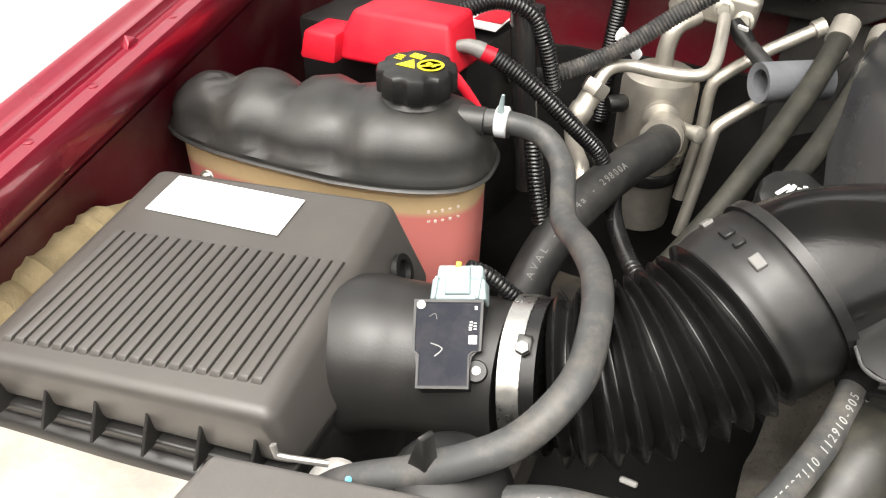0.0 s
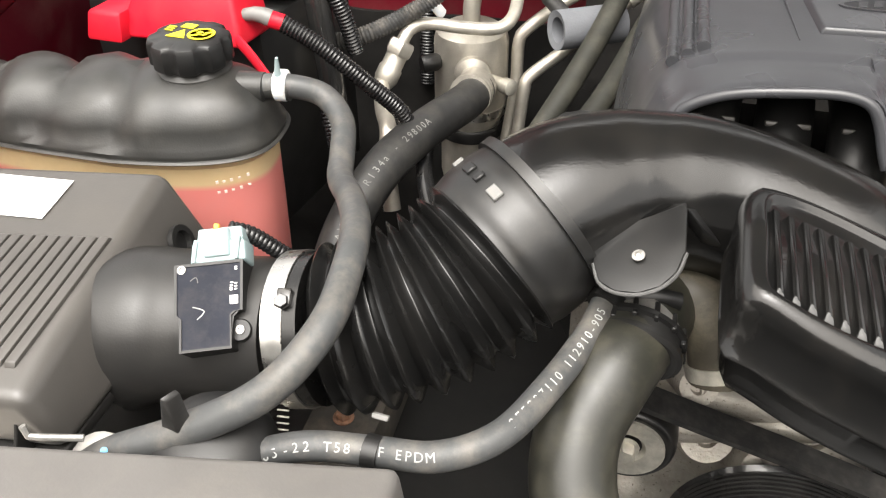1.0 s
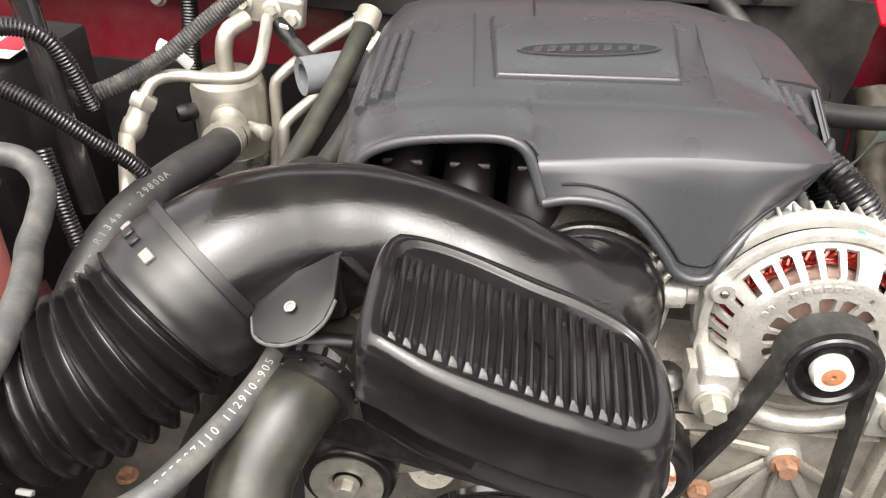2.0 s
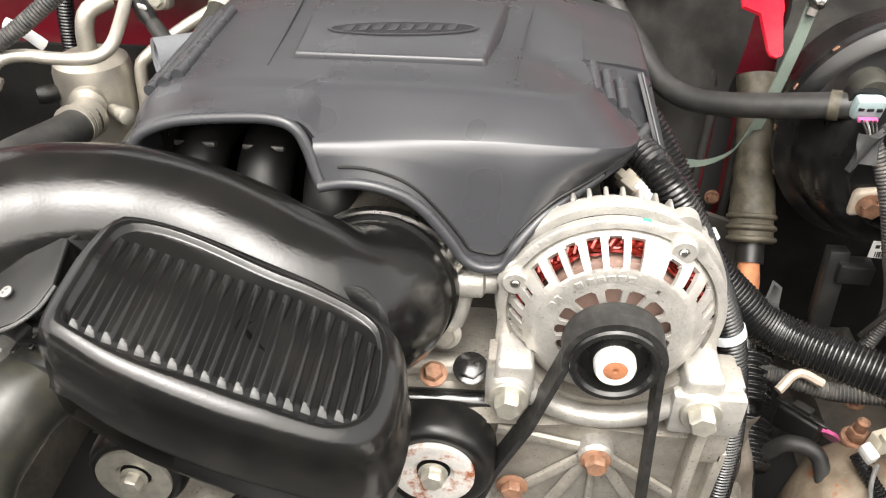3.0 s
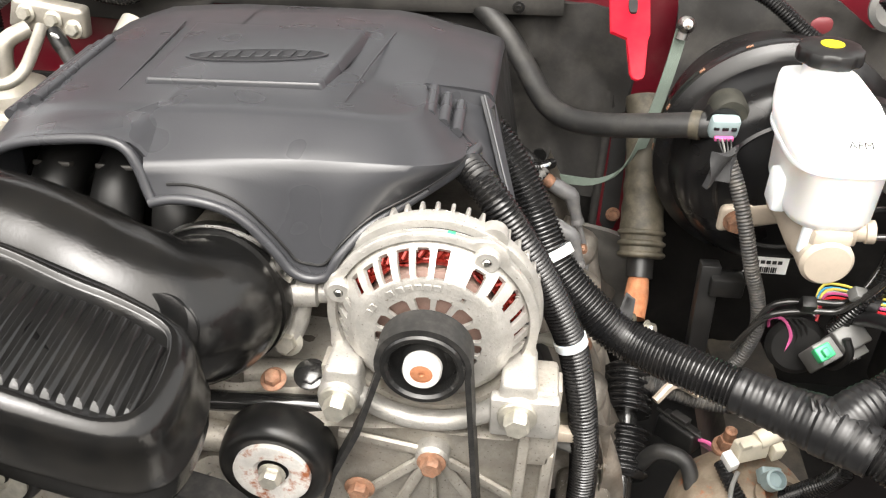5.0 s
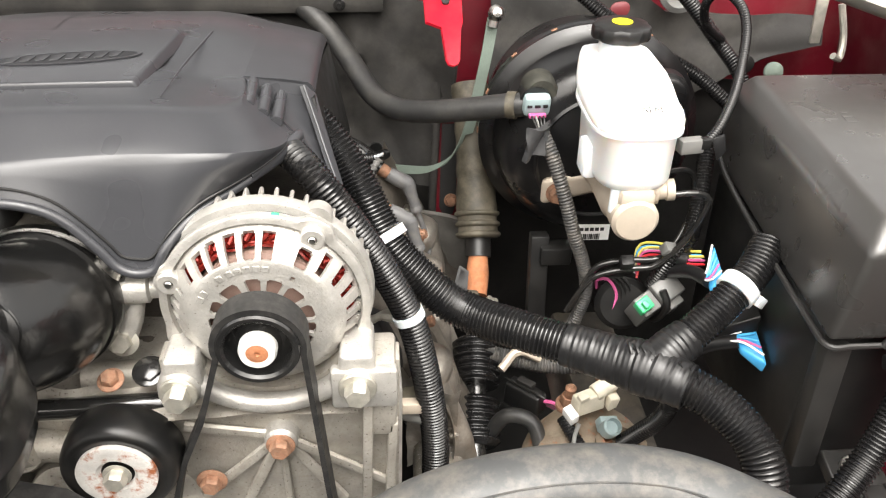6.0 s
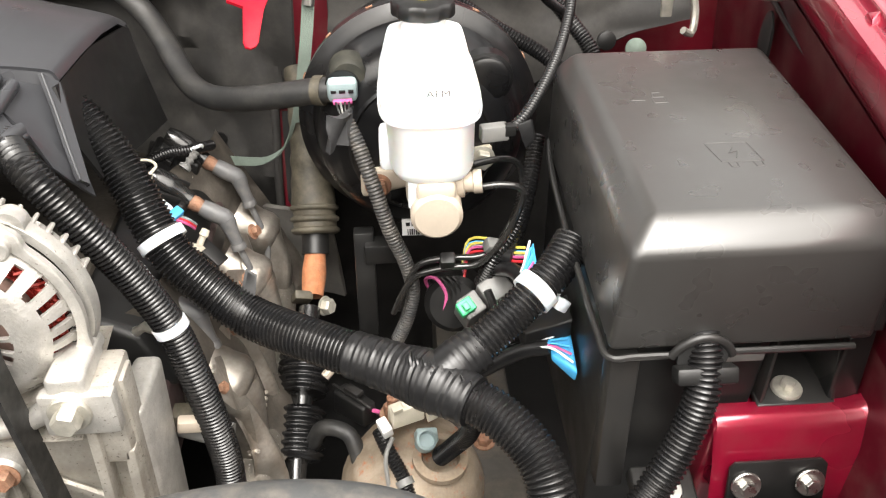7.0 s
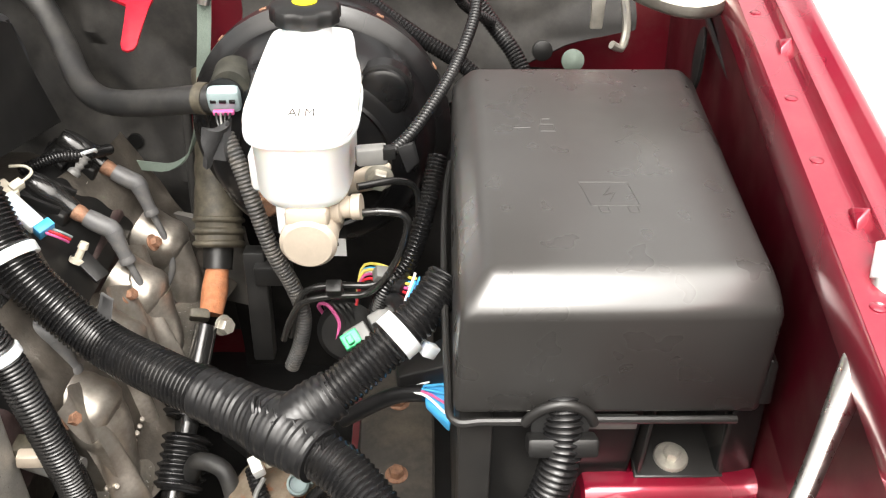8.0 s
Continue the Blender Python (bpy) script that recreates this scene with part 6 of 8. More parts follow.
DRILLED = [(57, 0.0445), (-41, 0.0560), (207, 0.0560), (228, 0.0520), (-55, 0.0600)]


def front_holes(r, a):
    """Rounded cooling slots over the windings, wedge windows round the hub and small drilled holes."""
    for c, r0, r1, w in SLOTS:
        d = abs((a - c + 180) % 360 - 180)
        if d < w and (d / w) ** 6 + abs((r - (r0 + r1) / 2) / ((r1 - r0) / 2)) ** 5 < 1:
            return True
    for c, w in WEDGES:
        d = abs((a - c + 180) % 360 - 180)
        if d < w and (d / w) ** 6 + abs((r - 0.0312) / 0.0068) ** 6 < 1:
            return True
    for c, r0 in DRILLED:
        d = abs((a - c + 180) % 360 - 180)
        if (r0 * radians(d)) ** 2 + (r - r0) ** 2 < 0.0018 ** 2:
            return True
    return False


def swell(a):
    """How far the flange bulges round its bolt ears and mounting feet."""
    out = 0.0
    for c, high, wide in ((57, 0.0065, 9), (160, 0.0045, 8), (-32, 0.006, 16), (212, 0.006, 16)):
        d = abs((a - c + 180) % 360 - 180)
        out = max(out, high * math.exp(-(d / wide) ** 4))
    return out


prof = [(0.018, -0.004), (0.022, -0.001)] + [(0.0240 + 0.0011 * k, 0.0008 + 0.00003 * k) for k in range(14)] + [(0.0410, 0.0014), (0.0425, 0.0014), (0.0440, 0.0015), (0.0460, 0.0016), (0.0490, 0.0018), (0.0515, 0.0022)]
prof += [(0.0530 + 0.0010 * k, 0.0027 + 0.00062 * k + 0.000042 * k * k) for k in range(18)] + [(0.0712, 0.0215), (0.0725, 0.0218), (0.0762, 0.0218), (0.0775, 0.0228), (0.0775, 0.0275), (0.0755, 0.0290)]
fh = bmesh.new()
NA = 360
grid = []
for i, (r, h) in enumerate(prof):
    ring = []
    for k in range(NA):
        a = radians(360 * k / NA)
        rr = r + (swell(360 * k / NA) if r > 0.0722 else 0)
        ring.append(fh.verts.new(AO + Vector((rr * math.cos(a), h, rr * math.sin(a)))))
    grid.append(ring)
for i in range(len(prof) - 1):
    for k in range(NA):
        if not front_holes((prof[i][0] + prof[i + 1][0]) / 2, 360 * (k + 0.5) / NA):
            fh.faces.new((grid[i][k], grid[i][(k + 1) % NA], grid[i + 1][(k + 1) % NA], grid[i + 1][k]))
bmesh.ops.delete(fh, geom=[x for x in fh.verts if not x.link_faces], context="VERTS")
bmesh.ops.recalc_face_normals(fh, faces=fh.faces)
bmesh.ops.solidify(fh, geom=fh.faces[:], thickness=0.0035)
part("front_housing", fh, M["cast"], alt, "speckled cast aluminium housing with rounded cooling slots", sharp=40)
part("stator", lathe([(0.060, 0.0), (0.0725, 0.0), (0.0725, 0.012), (0.060, 0.012)], AO + Vector((0, 0.027, 0)), (0, 1, 0), 64), M["dark_metal"], alt, "dark stator stack between the housings")
rear = [(0.0730, 0.0375), (0.0765, 0.0380), (0.0770, 0.0400), (0.0770, 0.0455), (0.0755, 0.0470), (0.0740, 0.0500), (0.0720, 0.0550), (0.069, 0.0600), (0.061, 0.0640), (0.05, 0.066), (0.02, 0.067)]
part("rear_housing", slotted(rear, 240, lambda i, a: i in (5, 6) and 20 < a < 165 and (a % 7.5) / 7.5 < 0.5, AO, t=0.003), M["cast"], alt, "cast aluminium rear housing", sharp=30)
part("rotor", lathe([(0.0, 0.010), (0.042, 0.0105), (0.050, 0.016), (0.052, 0.05), (0.0, 0.055)], AO, (0, 1, 0), 40), M["rotor_brown"], alt, "brown rotor body")
wind = None
for k in range(64):
    a = radians(5.625 * k)
    p = lambda r, h, d=0.0: AO + Vector((r * math.cos(a + d), h, r * math.sin(a + d)))
    b = tube([p(0.066, 0.036), p(0.0650, 0.0262 + 0.0010 * (k % 3), 0.04), p(0.0600, 0.0188 + 0.0010 * (k % 2), 0.13), p(0.0560, 0.025, 0.19)], 0.0016, 6, 0.004, 5)
    wind = b if wind is None else join(wind, b)
for k in range(7):
    ring = [AO + Vector(((0.0545 + 0.0015 * k + 0.0009 * math.sin(j * 0.9 + k)) * math.cos(6.28318 * j / 90), 0.0195 + 0.0011 * math.sin(j * 1.35 + k * 2.1) + 0.0009 * k, (0.0545 + 0.0015 * k + 0.0009 * math.sin(j * 0.9 + k)) * math.sin(6.28318 * j / 90))) for j in range(90)]
    wind = join(wind, tube(ring + ring[:1], 0.0013, 5, 0.004, 2))
for k in range(18):
    a = radians(16 + 8.2 * k)
    d = Vector((math.cos(a), 0, math.sin(a)))
    part("rear_fin", box(AO + d * 0.0745 + Vector((0, 0.0535, 0)), (0.0030, 0.014, 0.0095), (0, 90 - 16 - 8.2 * k, 0), 0.0009, 1), M["cast"], alt)
part("winding", wind, M["copper"], alt, "red-brown lacquered copper windings")
for c, r in ((57, 0.0705), (160, 0.0705), (-32, 0.071), (212, 0.071)):
    a = radians(c)
    d = Vector((math.cos(a), 0, math.sin(a)))
    part("ear", lathe([(0.0098, 0.012), (0.0092, -0.001), (0.0080, -0.0022), (0.0036, -0.0022), (0.0032, -0.0008), (0.0, -0.0008)], AO + d * r + Vector((0, 0.0185, 0)), (0, 1, 0), 22), M["cast"], alt)
    part("through_bolt", lathe([(0.0030, 0.0), (0.0030, -0.0016), (0.0022, -0.0024), (0.0, -0.0024)], AO + d * r + Vector((0, 0.0175, 0)), (0, 1, 0), 14), M["steel"], alt)
    part("rear_ear", lathe([(0.0105, 0.0), (0.0105, 0.012), (0.008, 0.014), (0.0, 0.014)], AO + d * 0.0755 + Vector((0, 0.0365, 0)), (0, 1, 0), 20), M["cast"], alt)
    part("rear_bolt", lathe([(0.0030, 0.0), (0.0030, -0.0016), (0.0, -0.0020)], AO + d * 0.0765 + Vector((0, 0.0365, 0)), (0, 1, 0), 14), M["steel"], alt)
for a in (77, 80):
    d = Vector((math.cos(radians(a)), 0, math.sin(radians(a))))
    part("paint_dab", box(AO + d * 0.0765 + Vector((0, 0.0255 + 0.0175 * (a < 80), 0)), (0.006, 0.004, 0.0025), (0, 90 - a, 0), 0.0005, 1), M["green"], alt, "green paint mark")
for x in (-0.062, 0.066):
    part("mount_lug", hull([(AO.x + x - 0.016, 0.455, 1.066), (AO.x + x + 0.016, 0.455, 1.066), (AO.x + x + 0.013, 0.455, 1.105), (AO.x + x - 0.013, 0.455, 1.105)], [(AO.x + x - 0.014, 0.50, 1.066), (AO.x + x + 0.014, 0.50, 1.066), (AO.x + x + 0.012, 0.50, 1.105), (AO.x + x - 0.012, 0.50, 1.105)], 0.004), M["cast"], alt)
pul = part("pulley", lathe([(0.0, 0.004), (0.012, 0.004), (0.016, 0.010), (0.0225, 0.012), (0.0235, 0.002), (0.0255, 0.0), (0.0285, 0.0), (0.0295, 0.002), (0.0285, 0.004)] + [(0.0285 - 0.0018 * (k % 2), 0.005 + 0.0017 * k) for k in range(13)] + [(0.0295, 0.028), (0.026, 0.030), (0.01, 0.030)], (0.481, 0.4345, 1.130), (0, 1, 0), 56), M["dark_metal"], alt, "glossy black ribbed pulley")
part("nut", lathe([(0.0135, 0.006), (0.0135, -0.002), (0.0122, -0.005), (0.0078, -0.005), (0.0078, -0.001)], (0.481, 0.4365, 1.130), (0, 1, 0), 28, False), M["nut_bright"], pul, "bright round nut")
part("shaft", lathe([(0.0079, 0.004), (0.0079, -0.0045), (0.007, -0.0050), (0.002, -0.0050), (0.0015, -0.003), (0, -0.003)], (0.481, 0.4365, 1.130), (0, 1, 0), 24), M["rusty"], pul, "rusty shaft end")
bars = [part("cast_mark", box(AO + Vector((0.0465 * math.cos(radians(a)), 0.0014, 0.0465 * math.sin(radians(a)))), (0.0050, 0.0010, 0.0050), (0, 90 - a, 0), 0.0004, 1), M["cast"], alt) for a in (82, 90, 98, 106, 114, 124, 146, 153)]

# bracket below it
br = thing("alternator_bracket", (0.49, 0.47, 0.95), "dirty cast aluminium alternator bracket with ribs and rusty bolts", "bracket")
arcp = [(0.481 + 0.066 * math.cos(radians(a)), 1.130 + 0.066 * math.sin(radians(a))) for a in range(-38, -143, -7)]
outl = [(0.400, 1.095), (0.398, 0.93), (0.576, 0.93), (0.579, 1.088), (0.536, 1.09)] + arcp + [(0.425, 1.098)]
part("plate", slab([(x, 0.470, z) for x, z in outl], (0, 0.022, 0), 0.0015), M["cast_stained"], br)
part("saddle", tube([(0.481 + 0.074 * math.cos(radians(a)), 0.462, 1.130 + 0.074 * math.sin(radians(a))) for a in range(-42, -139, -8)], 0.008, 12), M["cast"], br)
part("side_block", box((0.564, 0.480, 1.055), (0.024, 0.040, 0.075), (0, 0, 0), 0.004), M["cast_stained"], br)
part("side_wall", box((0.570, 0.480, 0.97), (0.008, 0.04, 0.12), (0, 3, 0), 0.002), M["cast_stained"], br)
part("side_web", hull([(0.556, 0.480, 0.86), (0.578, 0.480, 0.86), (0.574, 0.548, 0.86), (0.552, 0.548, 0.86)], [(0.557, 0.480, 1.046), (0.581, 0.480, 1.048), (0.579, 0.552, 1.040), (0.557, 0.552, 1.040)], 0.006), M["cast"], br)
part("face_plate", box((0.552, 0.458, 1.074), (0.05, 0.012, 0.036), (0, 0, 0), 0.003), M["cast"], br)
for b in ((0.41, 1.03), (0.415, 0.95), (0.45, 0.94), (0.485, 0.93), (0.53, 0.94), (0.566, 0.96)):
    part("rib", tube([(0.484, 0.466, 1.016), (b[0], 0.466, b[1])], 0.0048, 8, flat=0.7), M["cast_stained"], br)
part("upright", box((0.552, 0.464, 1.0), (0.008, 0.018, 0.11), (0, 2, 0), 0.002), M["cast_stained"], br)
part("boss", lathe([(0.015, 0.02), (0.013, 0.0), (0.010, -0.003), (0, -0.003)], (0.484, 0.460, 1.016), (0, 1, 0), 20), M["cast"], br)
part("bolt", bolt((0.484, 0.457, 1.015), (0, -1, 0), 0.0085, 0.008, 0.0115), M["rust_bolt"], br)
part("bolt", bolt((0.425, 0.459, 0.975), (0, -1, 0), 0.0085, 0.008, 0.0125), M["rust_bolt"], br)
for x in (0.416, 0.547):
    part("mount_boss", lathe([(0.017, 0.03), (0.0165, 0.004), (0.0145, 0.0)], (x, 0.452, 1.078), (0, 1, 0), 26), M["cast"], br)
    part("mount_bolt", bolt((x, 0.452, 1.078), (0, -1, 0), 0.0098, 0.011, 0.0145, 0.003), M["zinc"], br)

# ================= right bank: head, coils, exhaust =================
head = thing("cylinder_head", (0.6, 0.68, 0.9), "dirty cast cylinder head and valve cover beside the alternator", "engine")
part("casting", lumpy(lambda u, v: (0.545 + 0.10 * v + 0.02 * math.sin(u * 8), 0.582 + 0.338 * u, 1.055 - 0.20 * v), 60, 30, 0.02, 18, 9), M["head_dirty"], head)
part("valve_cover", hull([(0.50, 0.56, 1.02), (0.585, 0.56, 0.99), (0.585, 0.90, 0.97), (0.50, 0.90, 1.02)], [(0.51, 0.57, 1.07), (0.560, 0.57, 1.045), (0.560, 0.89, 1.02), (0.51, 0.89, 1.07)], 0.008), M["plastic_deep"], head)
man = thing("exhaust_manifold", (0.63, 0.68, 0.9), "grey-brown cast exhaust manifold with a pressed heat shield", "manifold")
for k, y in enumerate((0.620, 0.700, 0.780, 0.868)):
    o = Vector((0.578, y, 0.962))
    part("runner", lathe([(0.030, 0.0), (0.0315, 0.006), (0.0300, 0.016), (0.0290, 0.026), (0.0300, 0.038), (0.0270, 0.047), (0.018, 0.053), (0.0, 0.056)], o, (0.80, -0.12, -0.45), 30), M["shield"], man, "dull bare metal exhaust port shell")
    part("port_neck", tube([o + Vector((0.030, -0.004, -0.020)), o + Vector((0.040, -0.012, -0.060)), o + Vector((0.036, -0.03, -0.11))], [0.026, 0.022, 0.021], 20, shape=lambda s: 1 + 0.05 * math.sin(s * 110 + k)), M["shield"], man)
    part("flange_bolt", bolt(o + Vector((0.030, -0.040, 0.010)), (0.9, -0.2, 0.4), 0.006, 0.007, 0.009), M["rust_bolt"], man, "rusty bolt")
part("log", tube([(0.612, 0.48, 0.85), (0.620, 0.62, 0.86), (0.620, 0.75, 0.865), (0.615, 0.90, 0.86)], [0.024, 0.028, 0.028, 0.026], 20), M["cast_dirty"], man)


def shield_at(u, v):
    """A crumpled shield: u down its face, v along the bank."""
    y = 0.575 + 0.24 * v
    swell = 0.010 * math.sin(v * 19) + 0.006 * math.sin(v * 47 + u * 5)
    return (0.603 + 0.034 * math.sin(u * 1.5) + swell * (0.5 + u), y - 0.02 * u, 0.985 - 0.15 * u + 0.008 * math.sin(v * 23))


part("heat_shield", lumpy(shield_at, 60, 90, 0.006, 13, 3), M["shield"], man, "crumpled grey heat shield")
part("end_shield", lumpy(lambda u, v: (0.585 + 0.05 * u, 0.575 + 0.02 * v - 0.01 * u, 0.97 - 0.14 * v + 0.01 * math.sin(u * 6)), 20, 20, 0.006, 34, 8), M["shield"], man)
for k in range(22):
    part("dimple", lathe([(0.0030, 0), (0.0022, 0.0016), (0, 0.0018)], (0.628 + 0.006 * (k % 2), 0.565 + 0.0042 * k, 0.905 - 0.003 * (k % 2)), (0.5, -0.3, 0.8), 10), M["shield"], man)
part("gasket", hull([(0.556, 0.50, 0.93), (0.572, 0.50, 0.92), (0.572, 0.88, 0.92), (0.556, 0.88, 0.93)], [(0.560, 0.50, 1.01), (0.576, 0.50, 1.00), (0.576, 0.88, 1.00), (0.560, 0.88, 1.01)], 0.004), M["gasket"], man, "dark purple-brown head face")


def coil(tip, label="black ignition coil with a tan terminal and grey plug boot"):
    """An ignition coil whose terminal stands at tip, with its boot and lead."""
    o = Vector(tip)
    ob = thing("ignition_coil", o + Vector((-0.03, 0, -0.02)), label, "ignition coil", "ignition coils")
    ax = Vector((0.80, -0.10, -0.50)).normalized()
    side = Vector((0.12, 0.99, 0.0)).normalized()
    up = ax.cross(side).normalized()
    up = up if up.z > 0 else -up
    at = lambda a, b, c: o + ax * a + side * b + up * c
    part("body", hull([at(-0.058, -0.021, -0.020), at(-0.006, -0.019, -0.020), at(-0.006, 0.019, -0.020), at(-0.058, 0.021, -0.020)], [at(-0.056, -0.018, 0.002), at(-0.010, -0.014, 0.000), at(-0.010, 0.014, 0.000), at(-0.056, 0.018, 0.002)], 0.003), M["plastic_deep"], ob)
    part("barrel", tube([at(-0.056, 0.002, 0.004), at(-0.054, 0.002, 0.004), at(-0.020, 0.002, 0.002), at(-0.016, 0.002, 0.001), at(-0.008, 0.001, 0.0)], [0.010, 0.0125, 0.0125, 0.0095, 0.0085], 24, 0.004), M["dark_metal"], ob, "glossy black winding barrel")
    for b in (-0.016, 0.016):
        part("web", box(at(-0.034, b, 0.001), (0.036, 0.004, 0.010), (0, 32, 8), 0.001), M["plastic_deep"], ob)
    part("socket", hull([at(-0.060, -0.030, -0.016), at(-0.034, -0.032, -0.016), at(-0.034, -0.016, -0.016), at(-0.060, -0.016, -0.016)], [at(-0.058, -0.029, 0.000), at(-0.036, -0.030, -0.002), at(-0.036, -0.017, -0.002), at(-0.058, -0.017, 0.000)], 0.002), M["plastic_deep"], ob)
    part("bracket", box(at(-0.030, 0.0, -0.024), (0.070, 0.058, 0.005), (4, 32, 8), 0.001), M["dark_metal"], ob)
    part("screw", bolt(at(-0.014, -0.024, -0.018), up, 0.0045, 0.006, 0.007), M["zinc"], ob)
    part("terminal", lathe([(0.0078, -0.008), (0.0082, -0.002), (0.0070, 0.003), (0.0060, 0.010)], o, ax, 16), M["rust_bolt"], ob, "tan coil terminal")
    bend = at(0.030, 0.0, 0.001)
    foot = o + Vector((0.0365, -0.010, -0.047))
    boot = part("boot", tube([at(0.004, 0, 0), at(0.008, 0, 0), at(0.022, 0, 0.0005), bend, bend.lerp(foot, 0.35), bend.lerp(foot, 0.92), foot], [0.0086, 0.0094, 0.0093, 0.0088, 0.0074, 0.0066, 0.0066], 20, 0.003), M["boot_grey"], ob, "grey rubber plug boot")
    part("boot_rim", tube([bend.lerp(foot, 0.86), bend.lerp(foot, 0.90), foot + Vector((0, 0, -0.0015))], [0.0068, 0.0080, 0.0078], 18, 0.002), M["boot_grey"], boot)
    part("boot_seam", tube([bend.lerp(foot, 0.02), bend.lerp(foot, 0.12)], [0.0092, 0.0084], 18, 0.002), M["boot_grey"], boot)
    part("lead", tube([foot, foot + Vector((0.010, -0.006, -0.030)), foot + Vector((0.014, -0.012, -0.060)), foot + Vector((0.004, -0.016, -0.085)), foot + Vector((-0.014, -0.016, -0.100))], 0.0036, 12, 0.004), M["boot_grey"], ob, "grey plug lead")
    return ob


coil((0.568, 0.777, 1.040))
coil((0.5685, 0.862, 1.0405))
coil((0.562, 0.6354, 1.0290))
wc = thing("coil_connector", (0.535, 0.73, 1.075), "white and blue wiring plug on the coil rail", "connector")
wq = Vector((-0.0105, 0.003, 0.004))
part("body", box(Vector((0.550, 0.726, 1.070)) + wq, (0.040, 0.015, 0.013), (10, 30, -30), 0.0025), M["white_plastic"], wc)
part("rib", box(Vector((0.547, 0.7275, 1.0775)) + wq, (0.026, 0.004, 0.003), (10, 30, -30), 0.0008), M["white_plastic"], wc)
lk = part("lock", box(Vector((0.532, 0.737, 1.082)) + wq, (0.020, 0.022, 0.010), (10, 25, -30), 0.002), M["cream"], wc, "cream lock")
part("tooth", box(Vector((0.543, 0.744, 1.086)) + wq, (0.008, 0.012, 0.009), (10, 25, -30), 0.001), M["cream"], lk)
part("tooth", box(Vector((0.522, 0.736, 1.090)) + wq, (0.008, 0.010, 0.007), (10, 25, -30), 0.001), M["cream"], lk)
part("loop", tube([Vector(p) + wq for p in ((0.545, 0.750, 1.086), (0.549, 0.764, 1.088), (0.540, 0.772, 1.090), (0.528, 0.768, 1.092))], 0.0014, 8, 0.003), M["cream"], lk)
part("blue_end", box(Vector((0.5705, 0.716, 1.0595)) + wq, (0.009, 0.016, 0.013), (10, 30, -30), 0.001), M["blue"], wc, "blue lock")
for k, m in enumerate(("pink", "wire_red", "pale_blue")):
    part("lead", tube([Vector((0.573, 0.7115 + 0.004 * k, 1.058)) + wq, Vector((0.582, 0.712 + 0.004 * k, 1.053)) + wq, Vector((0.586, 0.720 + 0.004 * k, 1.042)) + wq], 0.0013, 8, 0.003), M[m], wc)
stud_ = thing("clip_stud", (0.576, 0.738, 1.01), "cream plastic clip stud on a black bracket", "clip")
part("tab", box((0.583, 0.734, 1.012), (0.034, 0.016, 0.004), (0, 35, -30), 0.001), M["plastic_deep"], stud_)
part("pin", lathe([(0.007, -0.004), (0.007, 0.0), (0.0035, 0.001), (0.0035, 0.010), (0.0048, 0.011), (0.004, 0.017), (0, 0.018)], (0.573, 0.735, 1.019), (0.45, 0.4, 0.8), 14), M["cream"], stud_)
wl_ = thing("wiring_loom", (0.54, 0.84, 1.07), "thin black corrugated loom with a white tie along the coils", "cable")
part("conduit", conduit([(0.51, 0.80, 1.075), (0.535, 0.825, 1.075), (0.556, 0.84, 1.07), (0.57, 0.87, 1.06)], 0.006, 0.003, 12), M["loom"], wl_)
part("tie", tube([(0.5565, 0.8330, 1.0745), (0.5630, 0.8350, 1.0760), (0.5665, 0.8420, 1.0740), (0.5640, 0.8500, 1.0660), (0.5590, 0.8480, 1.0620)], 0.0020, 8, 0.003, flat=0.6), M["white_plastic"], wl_, "white cable tie")
part("fir_clip", lathe([(0.0055, 0.0), (0.003, 0.003), (0.005, 0.005), (0.003, 0.009), (0.005, 0.011), (0.003, 0.015), (0.0065, 0.018), (0.0065, 0.022)], (0.562, 0.832, 1.072), (-0.55, -0.6, -0.55), 14), M["grey_conn"], wl_, "grey push clip")
gc = thing("green_connector", (0.58, 0.54, 0.97), "olive green and ivory wiring plug beside the bracket", "connector")
part("body", box((0.582, 0.556, 0.964), (0.030, 0.018, 0.018), (0, 10, 10), 0.002), M["boot_tan"], gc)
part("lock", box((0.590, 0.546, 0.966), (0.022, 0.012, 0.012), (0, 10, 10), 0.002), M["ivory"], gc)
part("pipe", tube([(0.568, 0.565, 0.95), (0.598, 0.555, 0.948), (0.620, 0.55, 0.945)], 0.011, 14), M["grey_conn"], gc)

# ================= looms =================
main = thing("main_loom", (0.75, 0.55, 0.95), "thick black corrugated wiring loom, taped where it branches", "wiring loom")
ML = [(0.468, 0.702, 1.204), (0.496, 0.696, 1.190), (0.521, 0.685, 1.166), (0.545, 0.668, 1.130), (0.573, 0.640, 1.080), (0.610, 0.622, 1.045), (0.645, 0.606, 1.026), (0.70, 0.572, 1.026), (0.755, 0.540, 1.026)]
part("conduit", conduit(ML, 0.0190, 0.0040, 22, 0.12), M["loom"], main)
part("tape_wrap", tube([(0.728, 0.556, 1.026), (0.765, 0.535, 1.026), (0.795, 0.515, 1.028), (0.822, 0.495, 1.026)], [0.0192, 0.0205, 0.0240, 0.0198], 32, 0.0012, shape=lambda s: 1 + 0.022 * abs(math.sin(s * 430)) + 0.020 * abs(math.sin(s * 268 + 1)) + 0.012 * math.sin(s * 1300)), M["tape"], main, "wrinkled black tape", sharp=25)
part("tape_branch", tube([(0.792, 0.512, 1.030), (0.812, 0.525, 1.040), (0.830, 0.534, 1.048)], [0.020, 0.0190, 0.0176], 28, 0.0012, shape=lambda s: 1 + 0.03 * abs(math.sin(s * 520)) + 0.015 * math.sin(s * 1150)), M["tape"], main, sharp=25)
